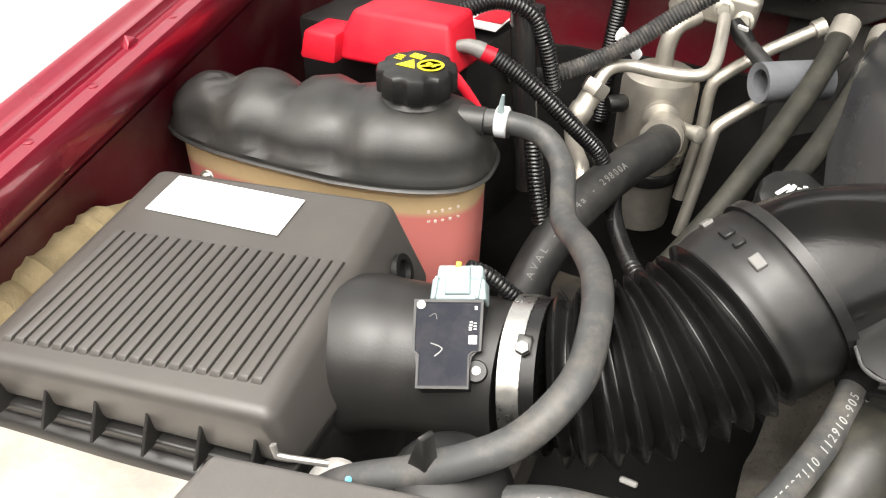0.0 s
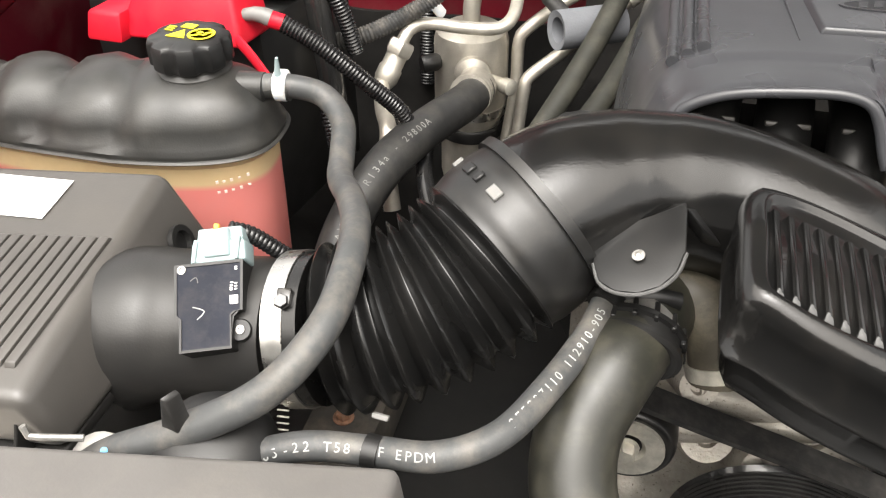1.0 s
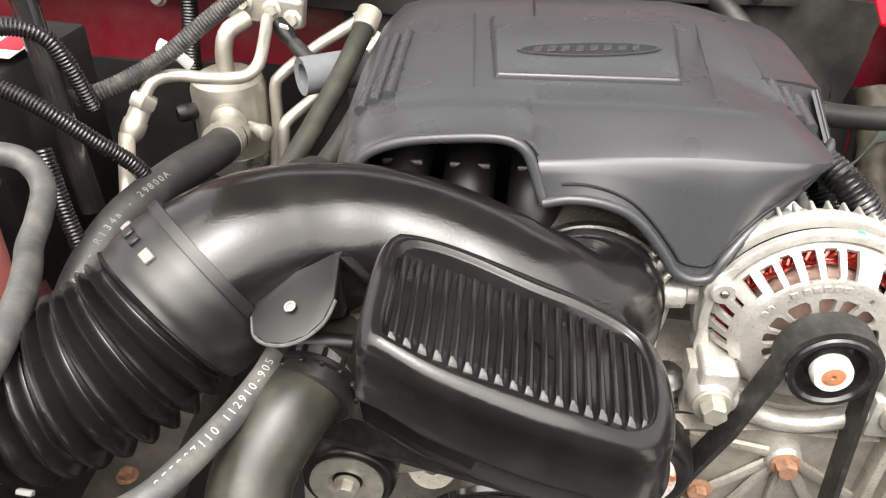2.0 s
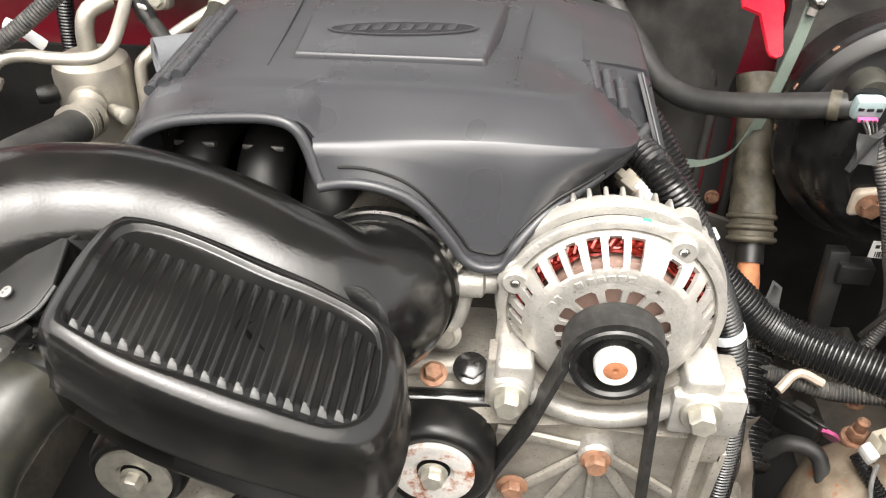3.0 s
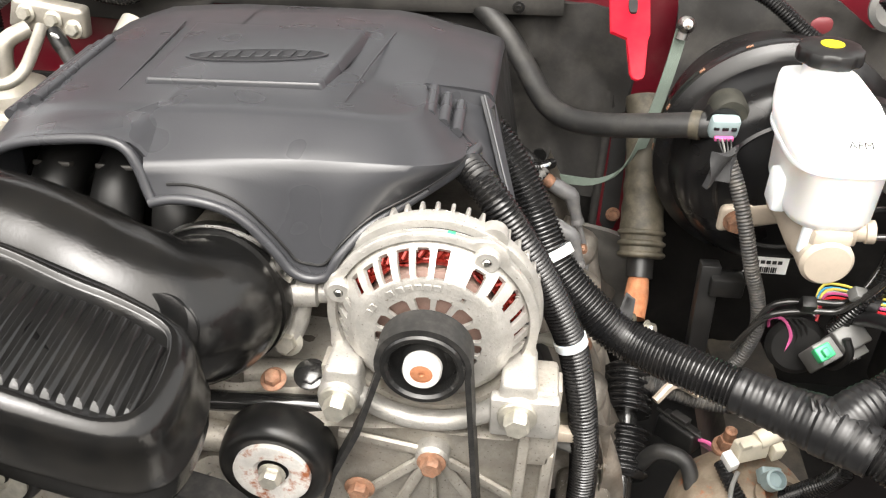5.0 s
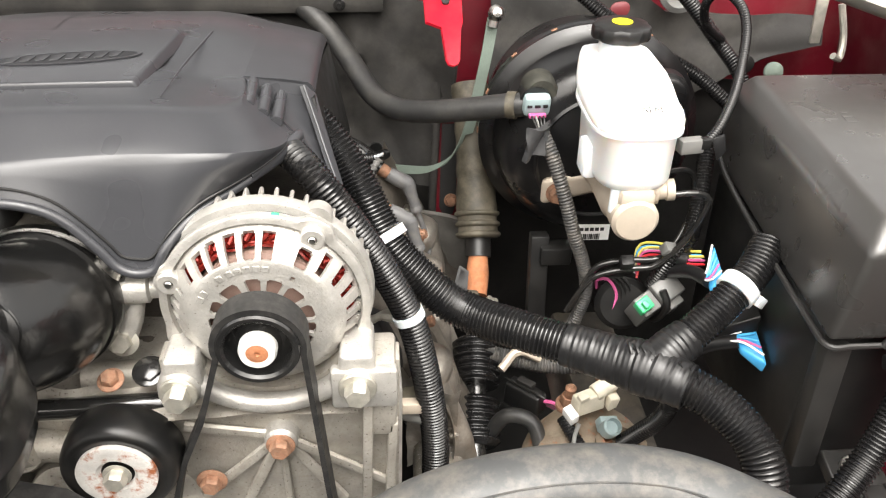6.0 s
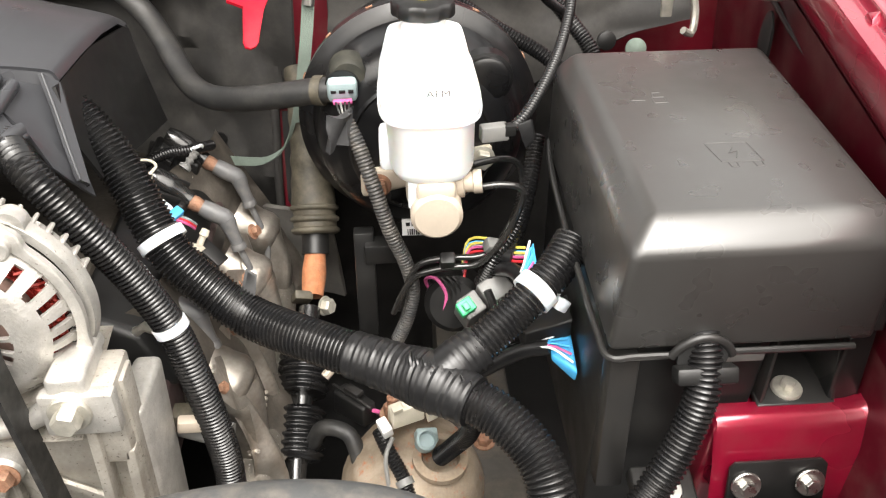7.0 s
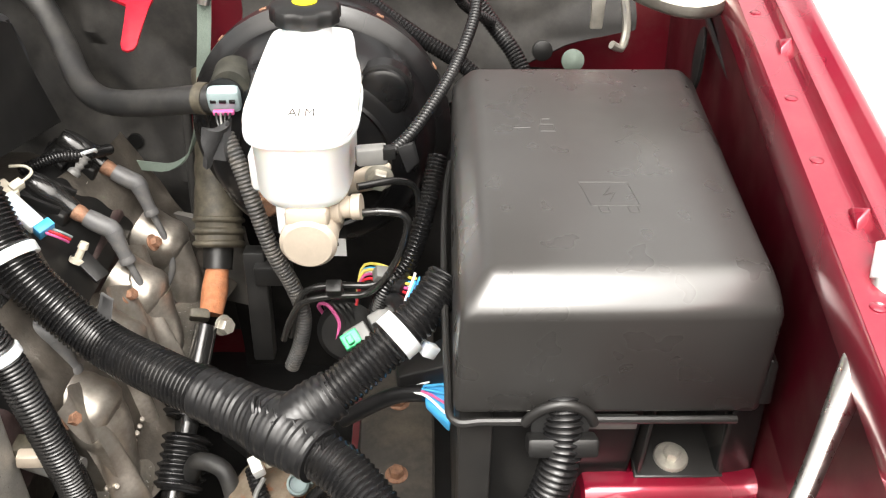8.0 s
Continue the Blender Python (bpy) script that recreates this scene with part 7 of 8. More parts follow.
for k in range(9):
    a = 2.2 + 0.42 * k
    ring = [(0.782 + 0.0045 * k + 0.022 * math.cos(a + t) * 0.35, 0.523 - 0.003 * k + 0.0232 * math.cos(a * 0.35 + t) * 0.55, 1.0285 + 0.0238 * math.sin(a * 0.35 + t)) for t in (0.35, 0.8, 1.25, 1.7, 2.15)]
    part("tape_fold", tube(ring, [0.0006, 0.0016, 0.0018, 0.0014, 0.0005], 6, 0.003), M["tape"], main)
part("branch", conduit([(0.815, 0.526, 1.041), (0.845, 0.540, 1.060), (0.877, 0.558, 1.082), (0.895, 0.572, 1.094), (0.91, 0.59, 1.107)], 0.0160, 0.0042, 22, 0.10), M["loom"], main)
part("down_branch", conduit([(0.808, 0.505, 1.028), (0.838, 0.485, 1.022), (0.862, 0.462, 1.008), (0.873, 0.440, 0.99), (0.875, 0.42, 0.955), (0.87, 0.40, 0.90)], 0.0182, 0.0042, 22, 0.10), M["loom"], main)
part("thin_branch", conduit([(0.808, 0.512, 1.015), (0.823, 0.525, 0.985), (0.824, 0.540, 0.945), (0.812, 0.552, 0.915), (0.800, 0.562, 0.890)], 0.009, 0.0036, 14), M["loom"], main)
part("tape_flag", slab([(0.632, 0.622, 1.045), (0.644, 0.618, 1.042), (0.646, 0.628, 1.056), (0.637, 0.630, 1.062)], (0.001, 0.001, 0.001), 0.0003, 1), M["tape"], main, "loose tape end")
part("white_tie", tube([(0.5665, 0.6465, 1.0895), (0.571, 0.6425, 1.083)], 0.0212, 24, 0.003), M["white_plastic"], main, "white cable tie")
clampw = part("white_clamp", tube([(0.871, 0.5545, 1.0785), (0.880, 0.5605, 1.084)], 0.0182, 24, 0.003), M["white_plastic"], main, "white ribbed clamp")
part("clamp_tail", box((0.897, 0.556, 1.068), (0.012, 0.008, 0.010), (0, 40, 30), 0.001), M["white_plastic"], clampw)
sec = thing("alternator_loom", (0.57, 0.57, 0.95), "black corrugated loom from the cover down beside the alternator", "wiring loom")
SL = [(0.478, 0.615, 1.207), (0.510, 0.572, 1.198), (0.538, 0.561, 1.162), (0.566, 0.562, 1.110), (0.588, 0.560, 1.060), (0.599, 0.554, 1.018), (0.607, 0.550, 0.97), (0.612, 0.549, 0.916), (0.612, 0.542, 0.86)]
part("conduit", conduit(SL, 0.0133, 0.0036, 20, 0.11), M["loom"], sec)
part("white_tie", tube([(0.5865, 0.5604, 1.0635), (0.5892, 0.5595, 1.0565)], 0.0143, 20, 0.003), M["white_plastic"], sec, "white cable tie")
part("tie_stub", tube([(0.580, 0.562, 1.058), (0.566, 0.570, 1.053), (0.555, 0.574, 1.045)], 0.005, 8, shape=lambda s: 1 + 0.3 * math.sin(s * 1200)), M["zinc"], sec)

# upper radiator hose below the camera
big = thing("upper_radiator_hose", (0.68, 0.33, 1.05), "thick dull grey-black radiator hose arching across the front", "hose")
BRH = [(0.50, 0.30, 1.00), (0.545, 0.322, 1.045), (0.60, 0.335, 1.075), (0.67, 0.342, 1.087), (0.74, 0.342, 1.082), (0.79, 0.320, 1.078), (0.825, 0.27, 1.085), (0.85, 0.20, 1.07)]
part("mould_seam", tube([Vector(p) + Vector((0, -0.016, 0.0224)) for p in BRH[1:6]], 0.0008, 6, 0.006), M["hose"], big)
part("tube", tube([(0.50, 0.30, 1.00), (0.545, 0.322, 1.045), (0.60, 0.335, 1.075), (0.67, 0.342, 1.087), (0.74, 0.342, 1.082), (0.79, 0.320, 1.078), (0.825, 0.27, 1.085), (0.85, 0.20, 1.07)], 0.0275, 32, 0.005), M["hose"], big)

# ================= steering shaft =================
steer = thing("steering_shaft", (0.67, 0.72, 0.85), "steering shaft with a tan firewall boot, rusty sleeve and black bellows", "steering shaft")
part("boot", tube([(0.672, 0.93, 1.12), (0.674, 0.895, 1.075), (0.676, 0.862, 1.025), (0.677, 0.842, 0.995), (0.6775, 0.832, 0.98), (0.678, 0.826, 0.972)], [0.0225, 0.0215, 0.021, 0.0225, 0.0245, 0.0235], 26, 0.003, shape=lambda s: 1 + 0.02 * math.sin(s * 260)), M["boot_tan"], steer, "dusty tan rubber boot")
for k in range(3):
    q = Vector((0.6772, 0.8405, 0.9925)).lerp(Vector((0.678, 0.826, 0.972)), k / 2)
    part("boot_ring", tube([q + Vector((0, 0.0024, 0.0033)), q + Vector((0, 0.0008, 0.0011)), q - Vector((0, 0.0008, 0.0011)), q - Vector((0, 0.0024, 0.0033))], [0.0235, 0.0272, 0.0272, 0.0235], 30, 0.001), M["boot_tan"], steer, "rolled boot ring")
part("collar", tube([(0.678, 0.830, 0.978), (0.677, 0.808, 0.952)], 0.0152, 20), M["plastic_deep"], steer)
part("sleeve", tube([(0.677, 0.810, 0.955), (0.675, 0.79, 0.935), (0.673, 0.772, 0.921)], [0.0115, 0.0135, 0.0120], 20, 0.004), M["rusty"], steer, "rusty orange sleeve")
part("joint", box((0.662, 0.770, 0.922), (0.020, 0.010, 0.026), (40, 15, 10), 0.002), M["boot_tan"], steer)
part("joint_nut", bolt((0.686, 0.762, 0.915), (0.8, -0.5, 0.2), 0.009, 0.009, 0.011), M["zinc"], steer)
dirn = Vector((0.66, 0.62, 0.842)) - Vector((0.671, 0.755, 0.918))
part("lower_shaft", tube([(0.671, 0.755, 0.918), (0.66, 0.62, 0.842), (0.655, 0.56, 0.80)], 0.0115, 18), M["dark_metal"], steer)
for a, b in ((0.28, 0.62), (0.72, 1.05)):
    s0, s1 = Vector((0.671, 0.755, 0.918)) + dirn * a, Vector((0.671, 0.755, 0.918)) + dirn * b
    part("bellows", tube([s0, s0.lerp(s1, 0.5), s1], 0.0275, 22, 0.001, 16, lambda s: 1 - 0.17 * (0.5 + 0.5 * math.cos(s * 6.28318 / 0.0085))), M["loom"], steer, sharp=80)

# ================= brake booster, master cylinder, reservoir =================
BO = Vector((0.796, 0.0, 1.106))
boost = thing("brake_booster", (0.79, 0.84, 0.98), "large round glossy black brake booster with a paper label", "brake booster")
part("shell", lathe([(0.0, 0.752), (0.035, 0.752), (0.045, 0.757), (0.080, 0.762), (0.090, 0.768), (0.097, 0.776), (0.102, 0.790), (0.104, 0.808), (0.108, 0.818), (0.1175, 0.822), (0.1212, 0.827), (0.1215, 0.845), (0.118, 0.849), (0.115, 0.855), (0.104, 0.915), (0.06, 0.95)], BO, (0, 1, 0), 80), M["booster_black"], boost)
part("face_ridge", lathe([(0.066, 0.7600), (0.0685, 0.7580), (0.0710, 0.7605)], BO, (0, 1, 0), 72, False), M["booster_black"], boost)
part("crimp_ring", lathe([(0.118, 0.8225), (0.1228, 0.8265), (0.1228, 0.832), (0.119, 0.8325)], BO, (0, 1, 0), 80, False), M["booster_black"], boost)
for a in (62, 88, 112, 135, 158, 180, 205, 30):
    d = Vector((math.cos(radians(a)), 0, math.sin(radians(a))))
    part("crimp", box(BO + d * 0.1228 + Vector((0, 0.835, 0)), (0.007, 0.0035, 0.0018), (0, 90 - a, 0), 0.0006, 1), M["rust_bolt"], boost, "bare rusty crimp")
part("round_boss", lathe([(0.0265, 0.772), (0.0255, 0.7585), (0.0225, 0.7575), (0.0215, 0.7545), (0.018, 0.7525), (0.0, 0.752)], (0.858, 0.012, 1.170), (0, 1, 0), 34), M["booster_black"], boost)
part("valve_boss", lathe([(0.019, 0.79), (0.0175, 0.769), (0.015, 0.766), (0.0, 0.766)], (0.729, 0.0, 1.176), (0, 1, 0), 28), M["hose_dusty"], boost)
part("paper_label", slab([(0.774, 0.7615, 1.004), (0.818, 0.7635, 1.002), (0.818, 0.7635, 1.022), (0.774, 0.7615, 1.024)], (0, -0.0008, 0), 0), M["label"], boost, "white barcode label")
part("barcode", join(*[box((0.780 + 0.0022 * k, 0.7608, 1.008), (0.0009 + 0.0005 * (k % 3), 0.0006, 0.007), (0, -2, 0), 0) for k in range(13)]), M["ink"], boost)
part("printing", join(*[box((0.780 + 0.0058 * k, 0.7608, 1.0175), (0.0042, 0.0006, 0.004), (0, -2, 0), 0) for k in range(6)]), M["ink"], boost)
vs = part("vacuum_sensor", tube([(0.724, 0.785, 1.170), (0.7235, 0.766, 1.1685)], 0.0165, 20), M["plastic_deep"], boost)
part("plug", box((0.7235, 0.761, 1.168), (0.028, 0.014, 0.023), (14, 0, 4), 0.005), M["pale_blue"], vs, "pale blue connector")
for dx, dz, wx in ((0.0, 0.0065, 0.013), (-0.008, 0.001, 0.005), (0.0, 0.001, 0.006), (0.008, 0.001, 0.005)):
    part("socket", box((0.7235 + dx, 0.7535 + dz * 0.25, 1.168 + dz), (wx, 0.003, 0.0032), (14, 0, 4), 0.0006), M["plastic_deep"], vs)
part("pink_lock", box((0.7235, 0.7525, 1.1595), (0.018, 0.005, 0.004), (14, 0, 4), 0.0012), M["pink"], vs, "pink locking tab")
for dx, m in ((-0.006, "plastic_deep"), (-0.002, "grey_conn"), (0.002, "plastic_deep"), (0.006, "plastic_deep")):
    part("wire", tube([(0.7235 + dx, 0.750, 1.160), (0.7245 + dx * 0.8, 0.742, 1.156), (0.726 + dx * 0.4, 0.736, 1.147)], 0.0011, 6, 0.003), M[m], vs)
vt = thing("sensor_loom", (0.75, 0.70, 1.05), "black corrugated sensor loom with a taped end", "wiring loom")
part("conduit", conduit([(0.727, 0.735, 1.148), (0.738, 0.722, 1.125), (0.750, 0.708, 1.09), (0.762, 0.70, 1.05), (0.775, 0.70, 1.015), (0.782, 0.70, 0.98), (0.776, 0.70, 0.945), (0.765, 0.70, 0.915)], 0.0075, 0.0034, 14), M["loom_dusty"], vt)
part("tape", mat_sheet(14, 12, lambda u, v: (0.714 + 0.020 * u - 0.008 * v + 0.004 * u * v, 0.731 - 0.006 * v - 0.004 * math.sin(u * 5 + v * 3), 1.155 - 0.032 * v + 0.008 * u), 0.005, 31), M["tape_grey"], vt, "crumpled black tape")
vh = thing("vacuum_hose", (0.58, 0.85, 1.15), "dull black vacuum hose from the cowl to the booster", "hose")
part("tube", tube([(0.725, 0.772, 1.163), (0.700, 0.778, 1.160), (0.655, 0.80, 1.146), (0.612, 0.825, 1.133), (0.580, 0.848, 1.128), (0.555, 0.875, 1.135), (0.53, 0.915, 1.16), (0.505, 0.945, 1.185), (0.47, 0.96, 1.215), (0.44, 0.96, 1.24)], 0.0125, 20, 0.004), M["hose_black"], vh)
part("clamp", tube([(0.706, 0.7765, 1.1605), (0.697, 0.780, 1.1595)], 0.0142, 20, 0.003), M["boot_tan"], vh, "brown spring clamp")

mc = thing("master_cylinder", (0.80, 0.70, 1.06), "cast tan-grey brake master cylinder", "master cylinder")
part("bore", lathe([(0.0, 0.636), (0.019, 0.637), (0.0225, 0.641), (0.0225, 0.675), (0.025, 0.68), (0.025, 0.74), (0.03, 0.76)], (0.803, 0, 1.102), (0, 1, -0.0), 36), M["ivory"], mc)
part("top_land", box((0.803, 0.69, 1.122), (0.034, 0.10, 0.02), (0, 0, 0), 0.006), M["ivory"], mc)
part("flange", hull([(0.735, 0.762, 1.055), (0.86, 0.762, 1.085), (0.865, 0.762, 1.11), (0.735, 0.762, 1.085)], [(0.735, 0.75, 1.055), (0.86, 0.75, 1.085), (0.865, 0.75, 1.11), (0.735, 0.75, 1.085)], 0.006), M["ivory"], mc)
part("flange_nut", bolt((0.752, 0.750, 1.071), (0, -1, 0), 0.010, 0.009, 0.013), M["rust_bolt"], mc)
part("flange_nut", bolt((0.853, 0.750, 1.098), (0, -1, 0), 0.010, 0.009, 0.013), M["zinc"], mc)
part("port", lathe([(0.013, 0), (0.013, 0.016), (0.009, 0.017), (0.009, 0.024), (0.0105, 0.025), (0.0105, 0.032)], (0.812, 0.668, 1.118), (1, -0.1, 0.1), 18), M["ivory"], mc)
part("peg", lathe([(0.005, 0), (0.005, 0.03)], (0.784, 0.652, 1.106), (0, 0, 1), 12), M["white_plastic"], mc)

rsv = thing("brake_fluid_reservoir", (0.80, 0.70, 1.13), "white plastic brake fluid reservoir lettered AFM with a black cap", "reservoir")
secs = []
for z, x0, x1, y0, y1, e in ((1.124, 0.782, 0.822, 0.664, 0.735, 2.6), (1.1265, 0.773, 0.830, 0.652, 0.748, 3), (1.132, 0.7665, 0.835, 0.645, 0.756, 3.4), (1.140, 0.764, 0.8372, 0.642, 0.760, 4), (1.1855, 0.7625, 0.838, 0.641, 0.764, 4), (1.188, 0.758, 0.8425, 0.640, 0.768, 4), (1.1965, 0.7575, 0.8428, 0.6405, 0.774, 4.2), (1.201, 0.7585, 0.8415, 0.645, 0.779, 4.6),
                             (1.205, 0.7605, 0.8385, 0.652, 0.784, 5), (1.210, 0.7625, 0.837, 0.663, 0.788, 5.5), (1.2155, 0.7645, 0.836, 0.678, 0.790, 6), (1.2200, 0.7665, 0.8345, 0.692, 0.790, 6), (1.2222, 0.7695, 0.831, 0.700, 0.786, 5.5), (1.2235, 0.776, 0.825, 0.710, 0.780, 4)):
    secs.append(oval(((x0 + x1) / 2, (y0 + y1) / 2, z), (1, 0, 0), (0, 1, 0), (x1 - x0) / 2, (y1 - y0) / 2, e, 48))
part("body", sweep(secs), M["white_plastic"], rsv, sharp=60)
part("seam", sweep([oval((0.8002, 0.705, 1.1870 + dz), (1, 0, 0), (0, 1, 0), 0.0440 + g, 0.0665 + g, 3.6, 48) for dz, g in ((-0.002, -0.002), (-0.0015, 0.0), (0.0015, 0.0), (0.002, -0.002))]), M["white_plastic"], rsv)
part("neck", lathe([(0.0215, 0.0), (0.0200, 0.003), (0.0200, 0.022)], (0.799, 0.757, 1.217), (0, 0, 1), 30), M["white_plastic"], rsv)
bc = part("cap", knob_cap(Vector((0.799, 0.757, 1.238)), 0.0285, 0.014, 96, 0.07, (0, 0, 1), 7), M["plastic_deep"], rsv, "black screw cap with a yellow mark")
part("mark", join(lathe([(0.010, 0), (0.010, 0.0006), (0, 0.0007)], (0.799, 0.757, 1.2536), (0, 0, 1), 24)), M["yellow"], bc)
writing("AFM", 0.0105, facing((0.8055, 0.6530, 1.2060), (0, -0.42, 0.91)) @ pose(0, 0, 0.0030), M["ink"], rsv)
part("side_lug", box((0.764, 0.69, 1.145), (0.016, 0.03, 0.035), (0, 0, 0), 0.005), M["white_plastic"], rsv)
fs = thing("fluid_level_plug", (0.85, 0.665, 1.165), "grey fluid level sensor plug with a black loom", "sensor")
part("plug", box((0.853, 0.668, 1.166), (0.024, 0.012, 0.014), (0, 0, 10), 0.002), M["grey_conn"], fs)
part("lock", box((0.866, 0.668, 1.168), (0.010, 0.008, 0.010), (0, 0, 10), 0.001), M["plastic_deep"], fs)
part("tape", slab([(0.872, 0.668, 1.172), (0.884, 0.67, 1.175), (0.888, 0.668, 1.158), (0.880, 0.666, 1.150)], (0.002, 0.004, 0), 0.001), M["tape"], fs)
part("loom", conduit([(0.869, 0.670, 1.168), (0.885, 0.685, 1.178), (0.905, 0.715, 1.195), (0.922, 0.75, 1.212), (0.935, 0.785, 1.235), (0.935, 0.81, 1.252), (0.925, 0.84, 1.258), (0.918, 0.86, 1.24), (0.93, 0.88, 1.21), (0.96, 0.90, 1.185)], 0.0052, 0.003, 12), M["loom"], fs)

for pts in ([(0.838, 0.700, 1.118), (0.868, 0.715, 1.115), (0.884, 0.722, 1.105), (0.888, 0.72, 1.085), (0.880, 0.705, 1.06), (0.862, 0.69, 1.035), (0.845, 0.685, 1.027), (0.815, 0.686, 1.026), (0.788, 0.69, 1.016), (0.776, 0.692, 0.99), (0.768, 0.70, 0.955)],
            [(0.842, 0.665, 1.115), (0.860, 0.664, 1.117), (0.876, 0.664, 1.114), (0.880, 0.663, 1.104), (0.872, 0.668, 1.07), (0.858, 0.675, 1.04), (0.842, 0.679, 1.022), (0.815, 0.680, 1.019), (0.786, 0.684, 1.008), (0.772, 0.688, 0.985), (0.762, 0.695, 0.955)]):
    bp = thing("brake_line", pts[4], "thin black steel brake line", "pipe", "brake lines")
    part("pipe", tube(pts, 0.0032, 10, 0.004), M["dark_metal"], bp)
pc = thing("line_clip", (0.815, 0.683, 1.02), "black plastic clip over two brake lines", "clip")
part("clip", box((0.815, 0.682, 1.024), (0.014, 0.012, 0.022), (30, 0, 0), 0.002), M["plastic_deep"], pc)
gcl = thing("line_clip", (0.862, 0.68, 1.04), "grey plastic clip on a black loom", "clip")
part("clip", box((0.862, 0.682, 1.040), (0.026, 0.012, 0.012), (25, 20, 15), 0.002), M["grey_conn"], gcl)
part("loom", conduit([(0.905, 0.75, 1.12), (0.895, 0.72, 1.085), (0.88, 0.69, 1.05), (0.862, 0.682, 1.03), (0.85, 0.69, 0.99)], 0.009, 0.0034, 14), M["loom"], gcl)

# ================= fuse box =================
fuse = thing("fuse_box", (1.0, 0.6, 0.95), "large black plastic fuse box with moulded pictograms and a bolted base", "fuse box")
lid_bm = sweep([[Vector(p) for p in ring] for ring in ([(0.911, 0.468, 1.094), (1.103, 0.470, 1.092), (1.124, 0.755, 1.11), (0.916, 0.750, 1.11)], [(0.9135, 0.456, 1.1838), (1.0935, 0.459, 1.1838), (1.118, 0.752, 1.1898), (0.916, 0.748, 1.1898)], [(0.929, 0.478, 1.2005), (1.088, 0.479, 1.2005), (1.100, 0.742, 1.2065), (0.932, 0.740, 1.2065)])])
bmesh.ops.bevel(lid_bm, geom=lid_bm.edges[:], offset=0.006, segments=5, profile=0.5, affect="EDGES", clamp_overlap=True)
part("lid", lid_bm, M["lid_satin"], fuse)
part("lip", tube([(0.916, 0.742, 1.118), (0.911, 0.70, 1.112), (0.908, 0.62, 1.105), (0.9085, 0.50, 1.094), (0.911, 0.467, 1.0915), (0.93, 0.4655, 1.0915), (0.955, 0.4655, 1.0915)], 0.0026, 8, 0.004), M["plastic"], fuse)
part("lip_front", tube([(0.998, 0.4665, 1.0915), (1.05, 0.4675, 1.0905), (1.088, 0.468, 1.090)], 0.0026, 8, 0.006), M["plastic"], fuse)
part("loom_arch", tube([(0.955, 0.4645, 1.091), (0.960, 0.464, 1.099), (0.9675, 0.4635, 1.1055), (0.977, 0.4635, 1.108), (0.9865, 0.4635, 1.1055), (0.994, 0.464, 1.099), (0.998, 0.4645, 1.091)], 0.0034, 10, 0.003), M["plastic"], fuse)
# Solid black disc for the shade inside the arch; nothing is cut out.
part("arch_shade", lathe([(0.018, 0.0), (0.018, 0.003), (0.0, 0.003)], (0.977, 0.4655, 1.090), (0, -1, 0), 28), M["ink"], fuse)
part("base", hull([(0.915, 0.490, 0.90), (1.030, 0.492, 0.90), (1.030, 0.74, 0.90), (0.918, 0.735, 0.90)], [(0.915, 0.480, 1.0935), (1.036, 0.481, 1.0925), (1.036, 0.745, 1.10), (0.918, 0.74, 1.10)], 0.004), M["plastic_deep"], fuse)
part("base_side", hull([(1.028, 0.535, 0.90), (1.098, 0.535, 0.90), (1.11, 0.74, 0.90), (1.028, 0.735, 0.90)], [(1.034, 0.530, 1.0930), (1.100, 0.530, 1.0930), (1.112, 0.745, 1.10), (1.034, 0.74, 1.10)], 0.004), M["plastic_deep"], fuse)
part("base_end", hull([(1.090, 0.478, 1.020), (1.116, 0.480, 1.020), (1.124, 0.60, 1.020), (1.098, 0.60, 1.020)], [(1.088, 0.474, 1.0905), (1.108, 0.476, 1.105), (1.122, 0.60, 1.110), (1.095, 0.60, 1.090)], 0.003), M["plastic_deep"], fuse)
part("front_post", box((0.926, 0.478, 1.02), (0.022, 0.02, 0.13), (-3, 0, 0), 0.003), M["plastic"], fuse)
part("name_bar", box((1.012, 0.4785, 1.077), (0.036, 0.004, 0.011), (0, 0, 0), 0.001), M["grey_conn"], fuse)
shelf = part("bolt_bracket", hull([(1.034, 0.474, 1.020), (1.095, 0.474, 1.020), (1.090, 0.535, 1.026), (1.042, 0.535, 1.026)], [(1.034, 0.474, 1.028), (1.095, 0.474, 1.028), (1.090, 0.535, 1.034), (1.042, 0.535, 1.034)], 0.0015), M["plastic"], fuse)
part("bracket_wall", slab([(1.036, 0.535, 1.028), (1.036, 0.476, 1.026), (1.040, 0.482, 1.088), (1.040, 0.535, 1.088)], (0.003, 0, 0), 0.001), M["plastic"], shelf)
part("bracket_wall", slab([(1.090, 0.535, 1.028), (1.092, 0.476, 1.026), (1.086, 0.482, 1.088), (1.084, 0.535, 1.088)], (0.003, 0, 0), 0.001), M["plastic"], shelf)
part("bolt", bolt((1.062, 0.489, 1.0295), (0, -0.1, 1), 0.0058, 0.006, 0.0118, 0.003), M["zinc"], shelf)
part("side_tab", hull([(1.098, 0.47, 1.10), (1.108, 0.47, 1.10), (1.112, 0.50, 1.10), (1.1, 0.50, 1.10)], [(1.098, 0.468, 1.14), (1.104, 0.468, 1.135), (1.108, 0.50, 1.135), (1.1, 0.50, 1.14)], 0.002), M["plastic"], fuse)
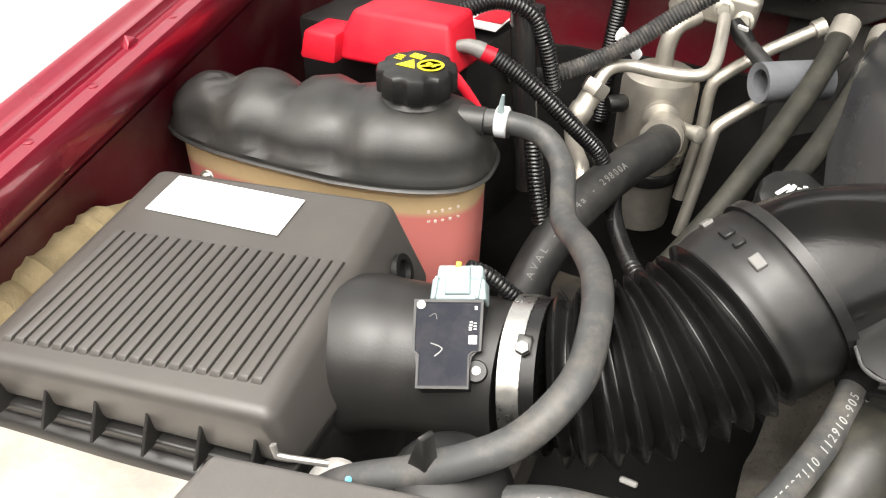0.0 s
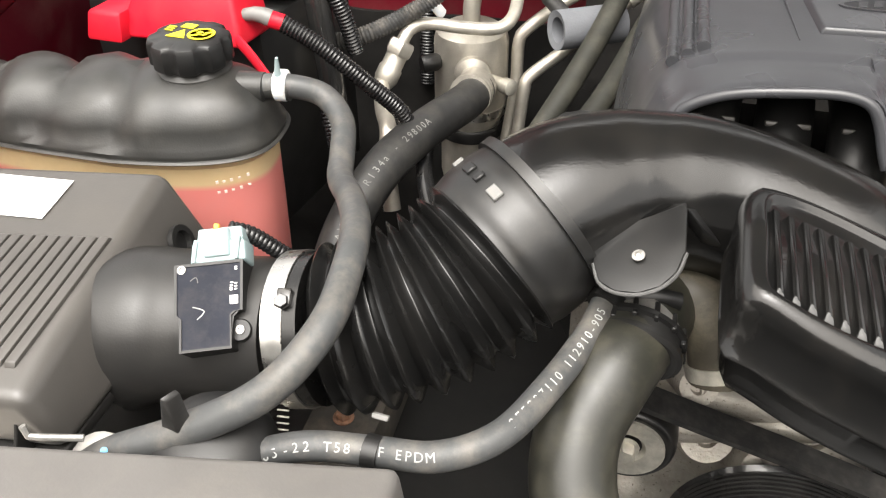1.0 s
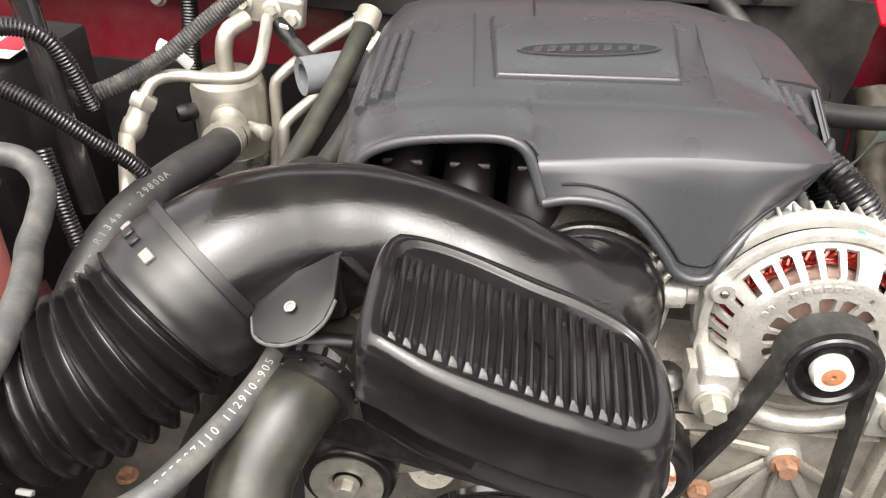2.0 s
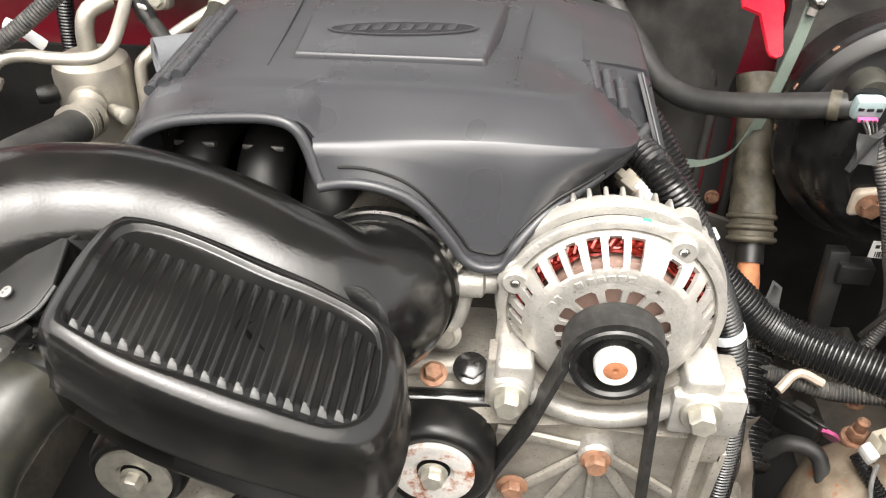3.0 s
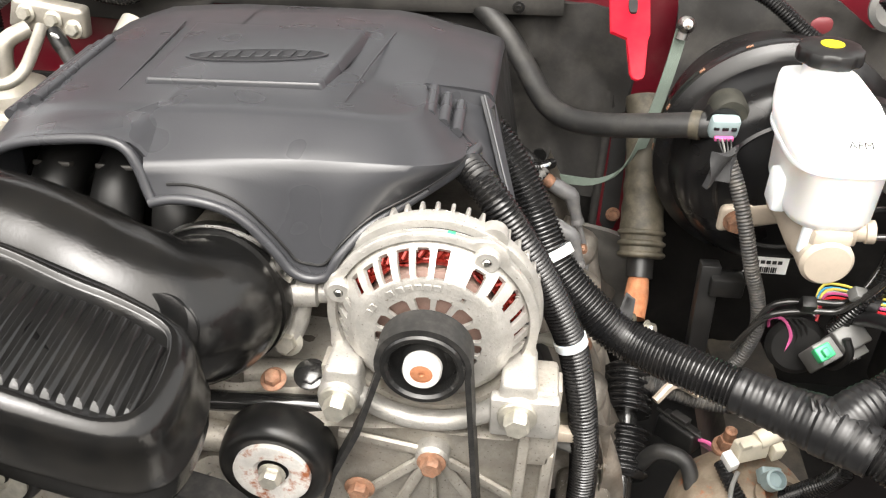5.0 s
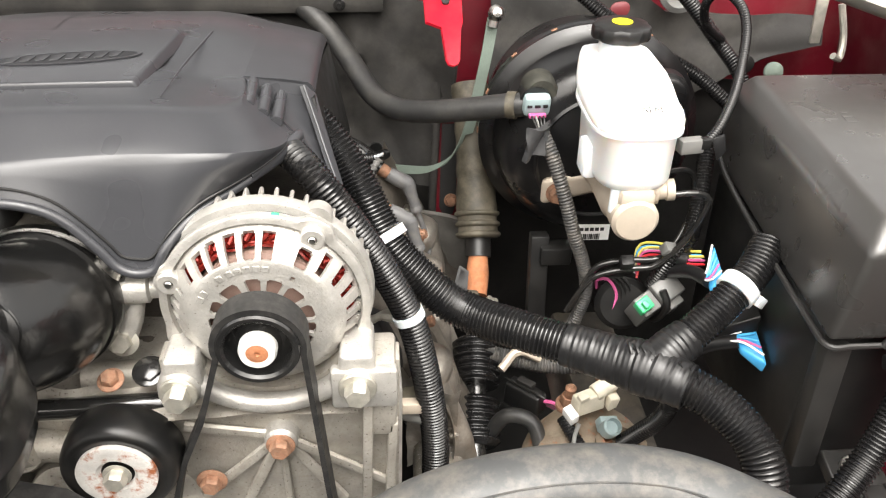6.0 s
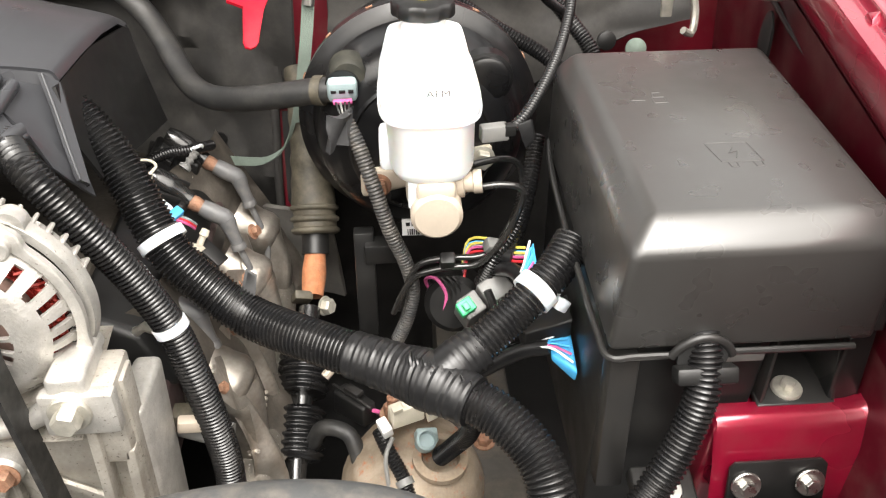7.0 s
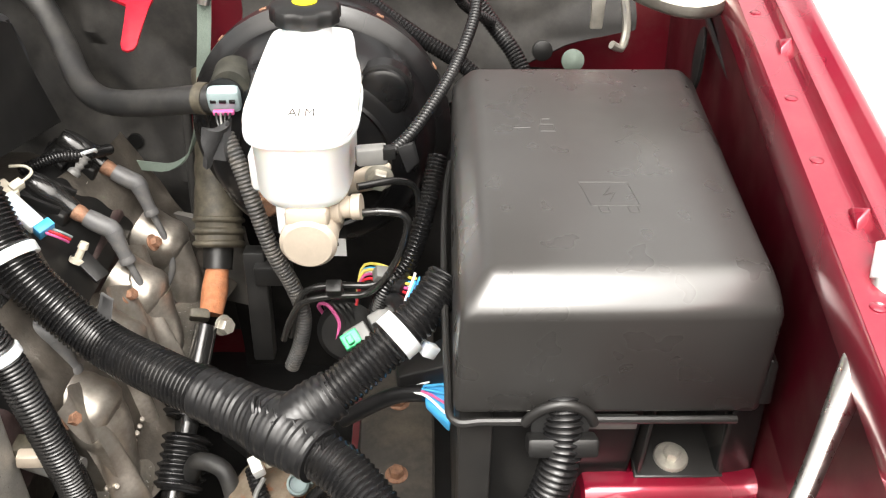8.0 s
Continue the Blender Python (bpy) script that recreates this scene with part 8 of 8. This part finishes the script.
# pictograms on the lid
lz = lambda y: 1.2006 + 0.0226 * (y - 0.478)
bars_ = [((0.985, 0.588), (1.027, 0.588)), ((1.027, 0.588), (1.031, 0.561)), ((1.031, 0.561), (0.9905, 0.561)), ((0.9905, 0.561), (0.985, 0.588)), ((0.996, 0.561), (0.997, 0.554)), ((0.997, 0.554), (1.004, 0.554)), ((1.004, 0.554), (1.004, 0.561)), ((1.020, 0.561), (1.021, 0.554)), ((1.021, 0.554), (1.0285, 0.554)), ((1.0285, 0.554), (1.0285, 0.561)),
         ((1.010, 0.582), (1.003, 0.573)), ((1.003, 0.573), (1.013, 0.576)), ((1.013, 0.576), (1.007, 0.566))]
bars_ += [((0.951, 0.655), (0.966, 0.655)), ((0.951, 0.655), (0.957, 0.660)), ((0.951, 0.655), (0.957, 0.650)), ((0.975, 0.650), (0.988, 0.650)), ((0.988, 0.650), (0.988, 0.660)), ((0.988, 0.660), (0.975, 0.660)), ((0.975, 0.660), (0.975, 0.650)), ((0.977, 0.660), (0.978, 0.668)), ((0.978, 0.668), (0.985, 0.668))]
for a, b in bars_:
    a, b = [((0.992 + (p[0] - 0.985) * 0.74, p[1] - 0.0215) if p[0] > 0.984 and p[1] < 0.60 else (0.956 + (p[0] - 0.951) * 0.8, p[1] - 0.016)) for p in (a, b)]
    part("pictogram_line", tube([(a[0], a[1], lz(a[1])), (b[0], b[1], lz(b[1]))], 0.0004, 6, 0.02), M["lid_satin"], fuse)

fl = thing("fuse_box_loom", (0.97, 0.44, 1.0), "black corrugated loom entering the fuse box", "wiring loom")
part("conduit", conduit([(0.978, 0.475, 1.106), (0.979, 0.463, 1.088), (0.977, 0.452, 1.070), (0.969, 0.442, 1.045), (0.952, 0.428, 1.015), (0.925, 0.41, 0.985), (0.89, 0.39, 0.96), (0.86, 0.37, 0.93)], 0.0128, 0.0040, 20, 0.14), M["loom"], fl)
part("clamp", box((0.978, 0.456, 1.081), (0.044, 0.016, 0.013), (-28, 0, 0), 0.003), M["plastic_deep"], fl, "black plastic clamp")

# black rail and bolted shelf in front of the fuse box
prl = thing("plastic_rail", (1.01, 0.415, 0.94), "black plastic rail with moulded ridges before the fuse box", "rail")
part("rail", hull([(0.934, 0.392, 0.90), (1.13, 0.392, 0.90), (1.13, 0.432, 0.90), (0.934, 0.432, 0.90)], [(0.937, 0.398, 0.970), (1.13, 0.398, 0.968), (1.13, 0.430, 0.972), (0.937, 0.430, 0.974)], 0.003), M["plastic"], prl)
for x in (0.953, 0.975):
    part("ridge", box((x, 0.414, 0.9725), (0.0035, 0.030, 0.004), (4, 0, 0), 0.001), M["plastic"], prl)
part("shelf", hull([(0.942, 0.434, 0.945), (0.994, 0.434, 0.945), (0.994, 0.476, 0.955), (0.942, 0.476, 0.955)], [(0.944, 0.434, 0.955), (0.992, 0.434, 0.955), (0.992, 0.476, 0.966), (0.944, 0.476, 0.966)], 0.002), M["plastic"], prl)
part("shelf_bolt", bolt((0.967, 0.455, 0.9605), (0, -0.25, 1), 0.007, 0.006, 0.014, 0.003), M["steel"], prl, "bright washer bolt")

# red apron corner below the fuse box with bolted plate
ap = thing("headlamp_panel", (1.1, 0.44, 0.9), "glossy dark red panel corner with a black bolted plate", "panel")
part("panel", hull([(0.998, 0.470, 0.90), (1.25, 0.475, 0.90), (1.25, 0.55, 0.90), (0.998, 0.55, 0.90)], [(0.999, 0.462, 1.024), (1.25, 0.468, 1.026), (1.25, 0.55, 1.008), (0.999, 0.55, 1.004)], 0.005), M["car_red"], ap)
sheet = [(0.480, 1.0265), (0.468, 1.0275), (0.463, 1.0250), (0.4585, 1.0160), (0.4505, 0.994), (0.4425, 0.96), (0.434, 0.90)]
flare = [(0.998, -0.006), (1.000, -0.001), (1.004, 0.0), (1.04, 0.0), (1.08, 0.0), (1.105, 0.001), (1.120, 0.006), (1.124, 0.010), (1.128, 0.0125), (1.140, 0.026), (1.155, 0.052), (1.170, 0.095), (1.182, 0.150)]
part("front_sheet", patch([[Vector((x, y - 0.25 * max(0, dz), z + dz)) for x, dz in flare] for y, z in sheet]), M["car_red"], ap)
part("black_plate", slab([(1.008, 0.4385, 0.955), (1.085, 0.4385, 0.955), (1.083, 0.4455, 0.995), (1.078, 0.4463, 1.000), (1.012, 0.4463, 1.000), (1.008, 0.4455, 0.995)], (0, -0.003, 0.001), 0.0008), M["plastic_deep"], ap)
for x in (1.021, 1.070):
    part("bolt", bolt((x, 0.438, 0.982), (0, -1, 0.3), 0.006, 0.006, 0.0115, 0.002), M["steel"], ap)
curve = thing("wheel_arch_liner", (1.15, 0.5, 0.95), "glossy dark red curved apron beside the fuse box", "panel")
part("panel", patch([[Vector((1.118 + 0.0 * k, 0.43 + 0.06 * k, 1.025 - 0.0 * k)), Vector((1.135, 0.43 + 0.06 * k, 1.045)), Vector((1.150, 0.43 + 0.06 * k, 1.07)), Vector((1.165, 0.43 + 0.06 * k, 1.11)), Vector((1.18, 0.43 + 0.06 * k, 1.17))] for k in range(8)]), M["car_red"], curve)

ch = thing("hood_strut", (1.1, 0.35, 1.15), "bright steel rod rising to the fender ledge", "rod")
part("rod", tube([(1.110, 0.418, 1.250), (1.106, 0.410, 1.239), (1.103, 0.404, 1.231), (1.066, 0.352, 1.174), (1.022, 0.292, 1.108)], [0.0072, 0.0070, 0.0052, 0.0048, 0.0048], 18, 0.004), M["steel"], ch)
part("grip", tube([(1.112, 0.422, 1.254), (1.106, 0.411, 1.242)], [0.0085, 0.007], 16), M["white_plastic"], ch)

rc_ = thing("release_cable", (1.13, 0.6, 1.18), "thin black hood release cable along the apron", "cable")
part("cable", tube([(1.140, 0.83, 1.228), (1.139, 0.765, 1.211), (1.137, 0.70, 1.200), (1.136, 0.635, 1.194), (1.136, 0.58, 1.194), (1.137, 0.527, 1.198), (1.136, 0.49, 1.206)], 0.0028, 8, 0.006), M["plastic_deep"], rc_)
part("clip", box((1.136, 0.517, 1.188), (0.008, 0.010, 0.012), (0, 0, 20), 0.002), M["plastic_deep"], rc_)
# Filled black oval: the shade inside a hole is put in as colour.
part("hole_shade", slab(oval((1.140, 0.81, 1.185), (0.1, 1, 0), (0, 0, 1), 0.016, 0.030, 2, 24), (-0.003, 0, 0), 0.0008), M["ink"], APRON[1], "black oval slab for the shade of a hole in the panel")
part("cable_bracket", tube([(1.131, 0.605, 1.152), (1.134, 0.575, 1.166), (1.136, 0.545, 1.181), (1.139, 0.515, 1.196), (1.141, 0.500, 1.203)], [0.0040, 0.0060, 0.0065, 0.0068, 0.0080], 14, 0.003, flat=0.7), M["plastic_deep"], APRON[1], "black plastic cable bracket")

# ================= firewall fittings =================
rb = thing("striker_bracket", (0.64, 0.9, 1.2), "bright red slotted metal tab hanging from the cowl", "bracket")
part("tab", slab([(0.612, 0.905, 1.2560), (0.654, 0.905, 1.2560), (0.653, 0.840, 1.2235), (0.649, 0.832, 1.2190), (0.6475, 0.796, 1.2010), (0.645, 0.790, 1.1980), (0.640, 0.788, 1.1970), (0.635, 0.790, 1.1980), (0.6325, 0.796, 1.2010), (0.631, 0.836, 1.2210), (0.614, 0.842, 1.2240)], (0.001, -0.0015, 0.0030), 0.001), M["bracket_red"], rb)
part("hanger", slab([(0.612, 0.965, 1.262), (0.654, 0.965, 1.262), (0.654, 0.904, 1.2562), (0.612, 0.904, 1.2562)], (0, 0.001, 0.003), 0.001), M["bracket_red"], rb)
# Black oval laid on the tab gives the slot its dark, uncut.
part("slot", slab(oval((0.637, 0.872, 1.2432), (1, 0, 0), (0, 0.9, 0.45), 0.0045, 0.011, 3, 20), (0, -0.0010, 0.0020), 0), M["ink"], rb)
gs = thing("ground_strap", (0.65, 0.88, 1.1), "flat grey-green braided ground strap", "strap")
STR = resample([(0.690, 0.875, 1.222), (0.684, 0.872, 1.18), (0.675, 0.871, 1.13), (0.664, 0.872, 1.08), (0.648, 0.878, 1.045), (0.625, 0.888, 1.025), (0.600, 0.90, 1.018), (0.575, 0.905, 1.018)], 26)
part("braid", thick(patch([[p + Vector((-0.0065, 0, -0.001)) for p in STR], [p + Vector((0.0065, 0.002, 0.001)) if i < 14 else p + Vector((0.001, 0.0, 0.0095)) for i, p in enumerate(STR)]]), 0.002), M["strap"], gs)
part("lug", join(lathe([(0.009, 0), (0.009, 0.004), (0.005, 0.009), (0.0, 0.010)], (0.692, 0.872, 1.226), (0.1, -1, 0.4), 14), tube([(0.692, 0.872, 1.226), (0.689, 0.870, 1.212)], 0.006, 10)), M["alloy"], gs)
lm = thing("wiring_loom", (0.85, 0.9, 1.2), "black corrugated loom running down behind the booster", "wiring loom")
part("conduit", conduit([(0.72, 0.955, 1.255), (0.78, 0.94, 1.238), (0.83, 0.92, 1.205), (0.88, 0.90, 1.175), (0.93, 0.88, 1.15), (0.97, 0.86, 1.12)], 0.0085, 0.0036, 14), M["loom"], lm)
lm2 = thing("wiring_loom", (0.98, 0.92, 1.17), "black corrugated loom on the cowl panel", "wiring loom")
part("conduit", conduit([(0.90, 0.93, 1.245), (0.93, 0.925, 1.215), (0.96, 0.915, 1.180), (0.985, 0.90, 1.15), (1.0, 0.88, 1.12)], 0.009, 0.0036, 14), M["loom"], lm2)
slot_b = thing("slot_bolt", (0.652, 0.925, 0.965), "rusty bolt in the slot beside the steering boot", "bolt")
part("bolt", bolt((0.652, 0.922, 0.965), (0, -1, 0.3), 0.007, 0.007, 0.009), M["rust_bolt"], slot_b)

# ================= low clutter between engine and fuse box =================
gm = thing("relay_connector", (0.845, 0.675, 0.975), "grey and green multi-way connector with coloured wires", "connector")
gx, gy, gz = (0.80, 0.42, 0.30), (-0.10, -0.55, 0.83), (-0.52, 0.69, 0.50)
GF = Matrix((Vector(gx).normalized(), Vector(gz).normalized().cross(Vector(gx).normalized()), Vector(gz).normalized())).transposed()
gp = lambda a, b, c: Vector((0.848, 0.676, 0.980)) + GF @ Vector((a, b, c))
brick = lambda a0, a1, b0, b1, c0, c1, bev=0.002: hull([gp(a, b, c0) for a, b in ((a0, b0), (a1, b0), (a1, b1), (a0, b1))], [gp(a, b, c1) for a, b in ((a0, b0), (a1, b0), (a1, b1), (a0, b1))], bev)
part("body", brick(0.000, 0.030, -0.020, 0.020, -0.012, 0.012), M["grey_conn"], gm)
part("second", brick(-0.026, -0.004, -0.022, 0.018, -0.012, 0.010), M["grey_conn"], gm)
part("step", brick(0.006, 0.024, -0.012, 0.012, -0.020, -0.010, 0.001), M["grey_conn"], gm)
# Black blocks stand for shaded recesses in the step's face.
for k in range(3):
    part("slot", brick(0.010, 0.014, -0.010 + 0.008 * k, -0.006 + 0.008 * k, -0.0215, -0.0190, 0.0003), M["ink"], gm)
part("green_lock", brick(-0.030, -0.014, -0.032, -0.021, -0.008, 0.006, 0.0015), M["green"], gm, "green lock")
part("green_tooth", brick(-0.026, -0.020, -0.037, -0.031, -0.006, 0.002, 0.001), M["green"], gm)
part("strap", tube([gp(-0.004, 0.030, -0.002), gp(-0.003, 0.021, -0.014), gp(-0.001, 0.0, -0.017), gp(0.002, -0.020, -0.013), gp(0.004, -0.028, 0.0)], 0.0042, 8, 0.003), M["plastic_deep"], gm)
for k, mt in enumerate(("wire_red", "pink", "wire_yellow", "label", "blue", "wire_yellow")):
    o = Vector((0.0, 0.003 * k, 0.0028 * (k % 3)))
    part("wire", tube([Vector((0.832, 0.69, 1.0)) + o, Vector((0.838, 0.700, 1.02)) + o, Vector((0.856, 0.69, 1.028)) + o, Vector((0.874, 0.672, 1.03)) + o, Vector((0.886, 0.655, 1.04)) + o], 0.0014, 6, 0.006), M[mt], gm)
part("tape", tube([(0.862, 0.688, 1.031), (0.878, 0.674, 1.032)], 0.009, 12), M["tape"], gm)
rl = thing("wire_loop", (0.80, 0.70, 0.97), "loop of thin dark wires by the brake lines", "wire")
for k in range(4):
    part("wire", tube([(0.800 + 0.006 * k, 0.715, 0.965), (0.795 + 0.006 * k, 0.708, 0.985), (0.805 + 0.006 * k, 0.700, 0.992), (0.815 + 0.005 * k, 0.695, 0.975), (0.81 + 0.006 * k, 0.69, 0.955)], 0.0018, 6, 0.005), M["pink" if k == 0 else "plastic_deep"], rl)
for nm, a, b, tip in (("blue_plug", (0.890, 0.632, 1.062), (0.878, 0.62, 1.045), (0.872, 0.65, 1.035)), ("blue_plug", (0.913, 0.560, 1.018), (0.894, 0.567, 1.014), (0.868, 0.577, 1.0))):
    bpz = thing(nm, a, "bright blue multi-wire plug in the side of the fuse box", "connector", "blue plugs")
    av, bv, tv = Vector(a), Vector(b), Vector(tip)
    part("shell", hull([av + Vector((0, 0.022, 0.006)), av + Vector((0, -0.020, -0.010)), av + Vector((0.0, -0.016, -0.026)), av + Vector((0, 0.018, -0.014))], [bv + Vector((0, 0.009, 0.004)), bv + Vector((0, -0.008, -0.002)), bv + Vector((0, -0.008, -0.01)), bv + Vector((0, 0.008, -0.006))], 0.003), M["blue"], bpz)
    for k, mt in enumerate(("label", "pink", "blue", "blue", "label")):
        part("wire", tube([av + Vector((-0.004, -0.016 + 0.008 * k, -0.002 + 0.002 * k)), bv + Vector((-0.003, -0.005 + 0.0025 * k, 0.004)), tv + Vector((0, 0, 0.001 * k))], 0.0011, 6, 0.006), M[mt], bpz)
    part("tail", tube([bv, tv, tv + (tv - bv) * 1.6 + Vector((0, -0.01, -0.01))], 0.007, 10), M["tape"], bpz)
bs = thing("bracket_arm", (0.90, 0.60, 1.04), "black plastic bracket arm on the side of the fuse box", "bracket")
part("arm", hull([(0.912, 0.60, 1.03), (0.912, 0.57, 1.022), (0.873, 0.575, 1.0), (0.87, 0.595, 1.005)], [(0.912, 0.60, 1.045), (0.912, 0.57, 1.04), (0.873, 0.575, 1.022), (0.87, 0.595, 1.02)], 0.002), M["plastic_deep"], bs)
gb = thing("steering_gear", (0.76, 0.60, 0.85), "rusty brown cast steering gear housing low in the bay", "steering gear")
part("housing", lathe([(0.0, 0.05), (0.03, 0.05), (0.055, 0.035), (0.07, 0.0), (0.072, -0.06), (0.06, -0.1)], (0.775, 0.585, 0.835), (0.05, -0.15, 1), 32), M["cast_brown"], gb)
part("hollow", lathe([(0.026, 0.0), (0.026, 0.006), (0.018, 0.008), (0.016, 0.0), (0.0, 0.0)], (0.80, 0.565, 0.882), (0.05, -0.15, 1), 24), M["cast_brown"], gb)
part("stud", bolt((0.758, 0.625, 0.882), (0, -0.1, 1), 0.010, 0.012, 0.014, 0.004), M["rust_bolt"], gb)
part("stud_tip", lathe([(0.006, 0), (0.006, 0.018), (0.003, 0.021)], (0.758, 0.624, 0.892), (0, -0.1, 1), 12), M["rust_bolt"], gb)
wcn = thing("white_plug", (0.778, 0.585, 0.915), "ivory two-way plug lying on the steering gear", "connector")
part("body", hull([(0.757, 0.584, 0.904), (0.788, 0.596, 0.904), (0.783, 0.612, 0.904), (0.752, 0.600, 0.904)], [(0.758, 0.585, 0.924), (0.788, 0.597, 0.926), (0.783, 0.610, 0.926), (0.753, 0.598, 0.924)], 0.002), M["cream"], wcn)
part("barrel", lathe([(0.0085, 0.0), (0.0090, 0.003), (0.0090, 0.022), (0.0070, 0.026), (0.0, 0.026)], (0.776, 0.600, 0.922), (0.85, 0.38, 0.25), 18), M["cream"], wcn)
part("flange", hull([(0.790, 0.590, 0.905), (0.800, 0.594, 0.907), (0.797, 0.612, 0.907), (0.787, 0.608, 0.905)], [(0.791, 0.590, 0.921), (0.803, 0.594, 0.919), (0.800, 0.611, 0.919), (0.788, 0.608, 0.922)], 0.0015), M["cream"], wcn)
part("lock", box((0.762, 0.588, 0.928), (0.010, 0.008, 0.006), (10, -8, 22), 0.001), M["cream"], wcn)
part("side", box((0.750, 0.583, 0.910), (0.010, 0.016, 0.014), (15, -12, 25), 0.0015), M["label"], wcn)
part("grey_plug", lathe([(0.0, 0.0), (0.006, 0.0), (0.0095, 0.002), (0.0095, 0.018), (0.0075, 0.020), (0.0070, 0.012), (0.0, 0.012)], (0.786, 0.572, 0.898), (0.1, -0.5, 0.8), 16), M["pale_blue"], wcn, "pale grey plug")
part("grey_collar", box((0.788, 0.580, 0.898), (0.020, 0.014, 0.014), (25, 10, 10), 0.002), M["pale_blue"], wcn)
part("black_sleeve", conduit([(0.744, 0.590, 0.900), (0.752, 0.572, 0.892), (0.764, 0.552, 0.880), (0.772, 0.535, 0.865)], 0.0072, 0.0034, 12), M["loom"], wcn)
part("white_band", tube([(0.7655, 0.5485, 0.878), (0.768, 0.5435, 0.8745)], 0.0085, 14, 0.002), M["grey_conn"], wcn)
part("lead", tube([(0.757, 0.575, 0.905), (0.750, 0.56, 0.895), (0.752, 0.545, 0.87)], 0.0022, 8), M["grey_conn"], wcn)
blc = thing("black_plug", (0.715, 0.66, 0.86), "black round plug with pink and grey wires", "connector")
part("body", hull([(0.694, 0.668, 0.848), (0.728, 0.634, 0.856), (0.742, 0.650, 0.852), (0.708, 0.686, 0.844)], [(0.696, 0.668, 0.878), (0.728, 0.636, 0.880), (0.740, 0.650, 0.878), (0.709, 0.683, 0.876)], 0.003), M["plastic_deep"], blc)
for k in range(4):
    part("grip_rib", box(Vector((0.704, 0.668, 0.8795)).lerp(Vector((0.728, 0.644, 0.8815)), k / 3), (0.003, 0.022, 0.003), (0, 0, 45), 0.0008, 1), M["plastic"], blc)
part("latch", box((0.718, 0.660, 0.884), (0.020, 0.010, 0.005), (0, -3, -45), 0.001), M["plastic"], blc)
for k in range(6):
    part("wire", tube([(0.734, 0.648 + 0.003 * k, 0.868 - 0.003 * k), (0.748, 0.637 + 0.002 * k, 0.872 - 0.003 * k), (0.757, 0.625, 0.862)], 0.0022, 6, 0.005), M["pink" if k % 2 == 0 else "grey_conn"], blc)
lo = thing("wiring_loom", (0.70, 0.70, 0.89), "grubby black loom lying over the steering gear", "wiring loom")
part("conduit", conduit([(0.66, 0.70, 0.90), (0.70, 0.69, 0.895), (0.75, 0.68, 0.89), (0.80, 0.67, 0.90)], 0.010, 0.0036, 14), M["loom_dusty"], lo)
part("ivory_wire", tube([(0.69, 0.665, 0.90), (0.71, 0.68, 0.912), (0.735, 0.675, 0.905)], 0.005, 8), M["ivory"], lo)
lo2 = thing("grey_hose", (0.68, 0.6, 0.86), "dull black bent hose end by the steering shaft", "hose")
part("tube", tube([(0.675, 0.62, 0.85), (0.69, 0.61, 0.885), (0.715, 0.60, 0.885), (0.725, 0.585, 0.86)], 0.008, 12), M["hose_black"], lo2)
dark = thing("booster_bracket", (0.73, 0.74, 0.98), "black plastic bracket below the booster", "bracket")
part("upright", box((0.735, 0.735, 0.965), (0.020, 0.018, 0.12), (-8, 0, 0), 0.002), M["plastic_deep"], dark)
part("arm", box((0.752, 0.735, 1.005), (0.034, 0.022, 0.022), (0, 0, 0), 0.003), M["plastic_deep"], dark)
acc_ = thing("black_pump", (0.83, 0.72, 0.96), "round black pump body below the brake lines", "pump")
part("body", lathe([(0.0, 0), (0.024, 0.0), (0.03, 0.006), (0.03, 0.05), (0.0, 0.05)], (0.822, 0.69, 0.965), (0.1, 0.8, -0.3), 26), M["plastic_deep"], acc_)

# deep floor of the bay: frame rails in shade
fr = thing("frame_rail", (0.85, 0.5, 0.6), "dark dusty frame rail deep in the bay", "frame", "frame rails")
part("rail", box((0.86, 0.6, 0.66), (0.09, 1.2, 0.14), (0, 0, 0), 0.01), M["rail_dark"], fr)
for k in range(4):
    part("rail_bolt", bolt((0.862, 0.50 + 0.11 * k, 0.731), (0, 0, 1), 0.009, 0.008, 0.013), M["rust_bolt"], fr)
fr2 = thing("frame_rail", (-0.14, 0.5, 0.6), "dark dusty frame rail deep in the bay", "frame", "frame rails")
part("rail", box((-0.16, 0.6, 0.66), (0.09, 1.2, 0.14), (0, 0, 0), 0.01), M["rail_dark"], fr2)
for k in range(4):
    part("rail_bolt", bolt((-0.16, 0.50 + 0.11 * k, 0.731), (0, 0, 1), 0.009, 0.008, 0.013), M["rust_bolt"], fr2)
part("block", box((0.34, 0.70, 0.90), (0.33, 0.36, 0.32), (0, 0, 0), 0.02), M["head_dirty"], block_e)
part("left_head", box((0.14, 0.74, 1.02), (0.12, 0.40, 0.10), (0, -25, 0), 0.015), M["plastic_deep"], block_e)
oc = thing("oil_filler_cap", (0.085, 0.62, 1.13), "black oil filler cap with a white pictogram", "cap")
part("cap", knob_cap(Vector((0.083, 0.640, 1.115)), 0.030, 0.022, 96, 0.06, (0.15, -0.35, 0.9), 6), M["plastic_deep"], oc)
for k in range(5):
    part("mark", box(Vector((0.083, 0.640, 1.115)) + Vector((0.0047, -0.0115, 0.0245)) + Vector((0.006 * (k - 2), 0.002 * (k % 2), 0.002)), (0.0035, 0.014 - 0.002 * (k % 3), 0.0008), (22, 9, 20 * (k - 2)), 0), M["label"], oc)
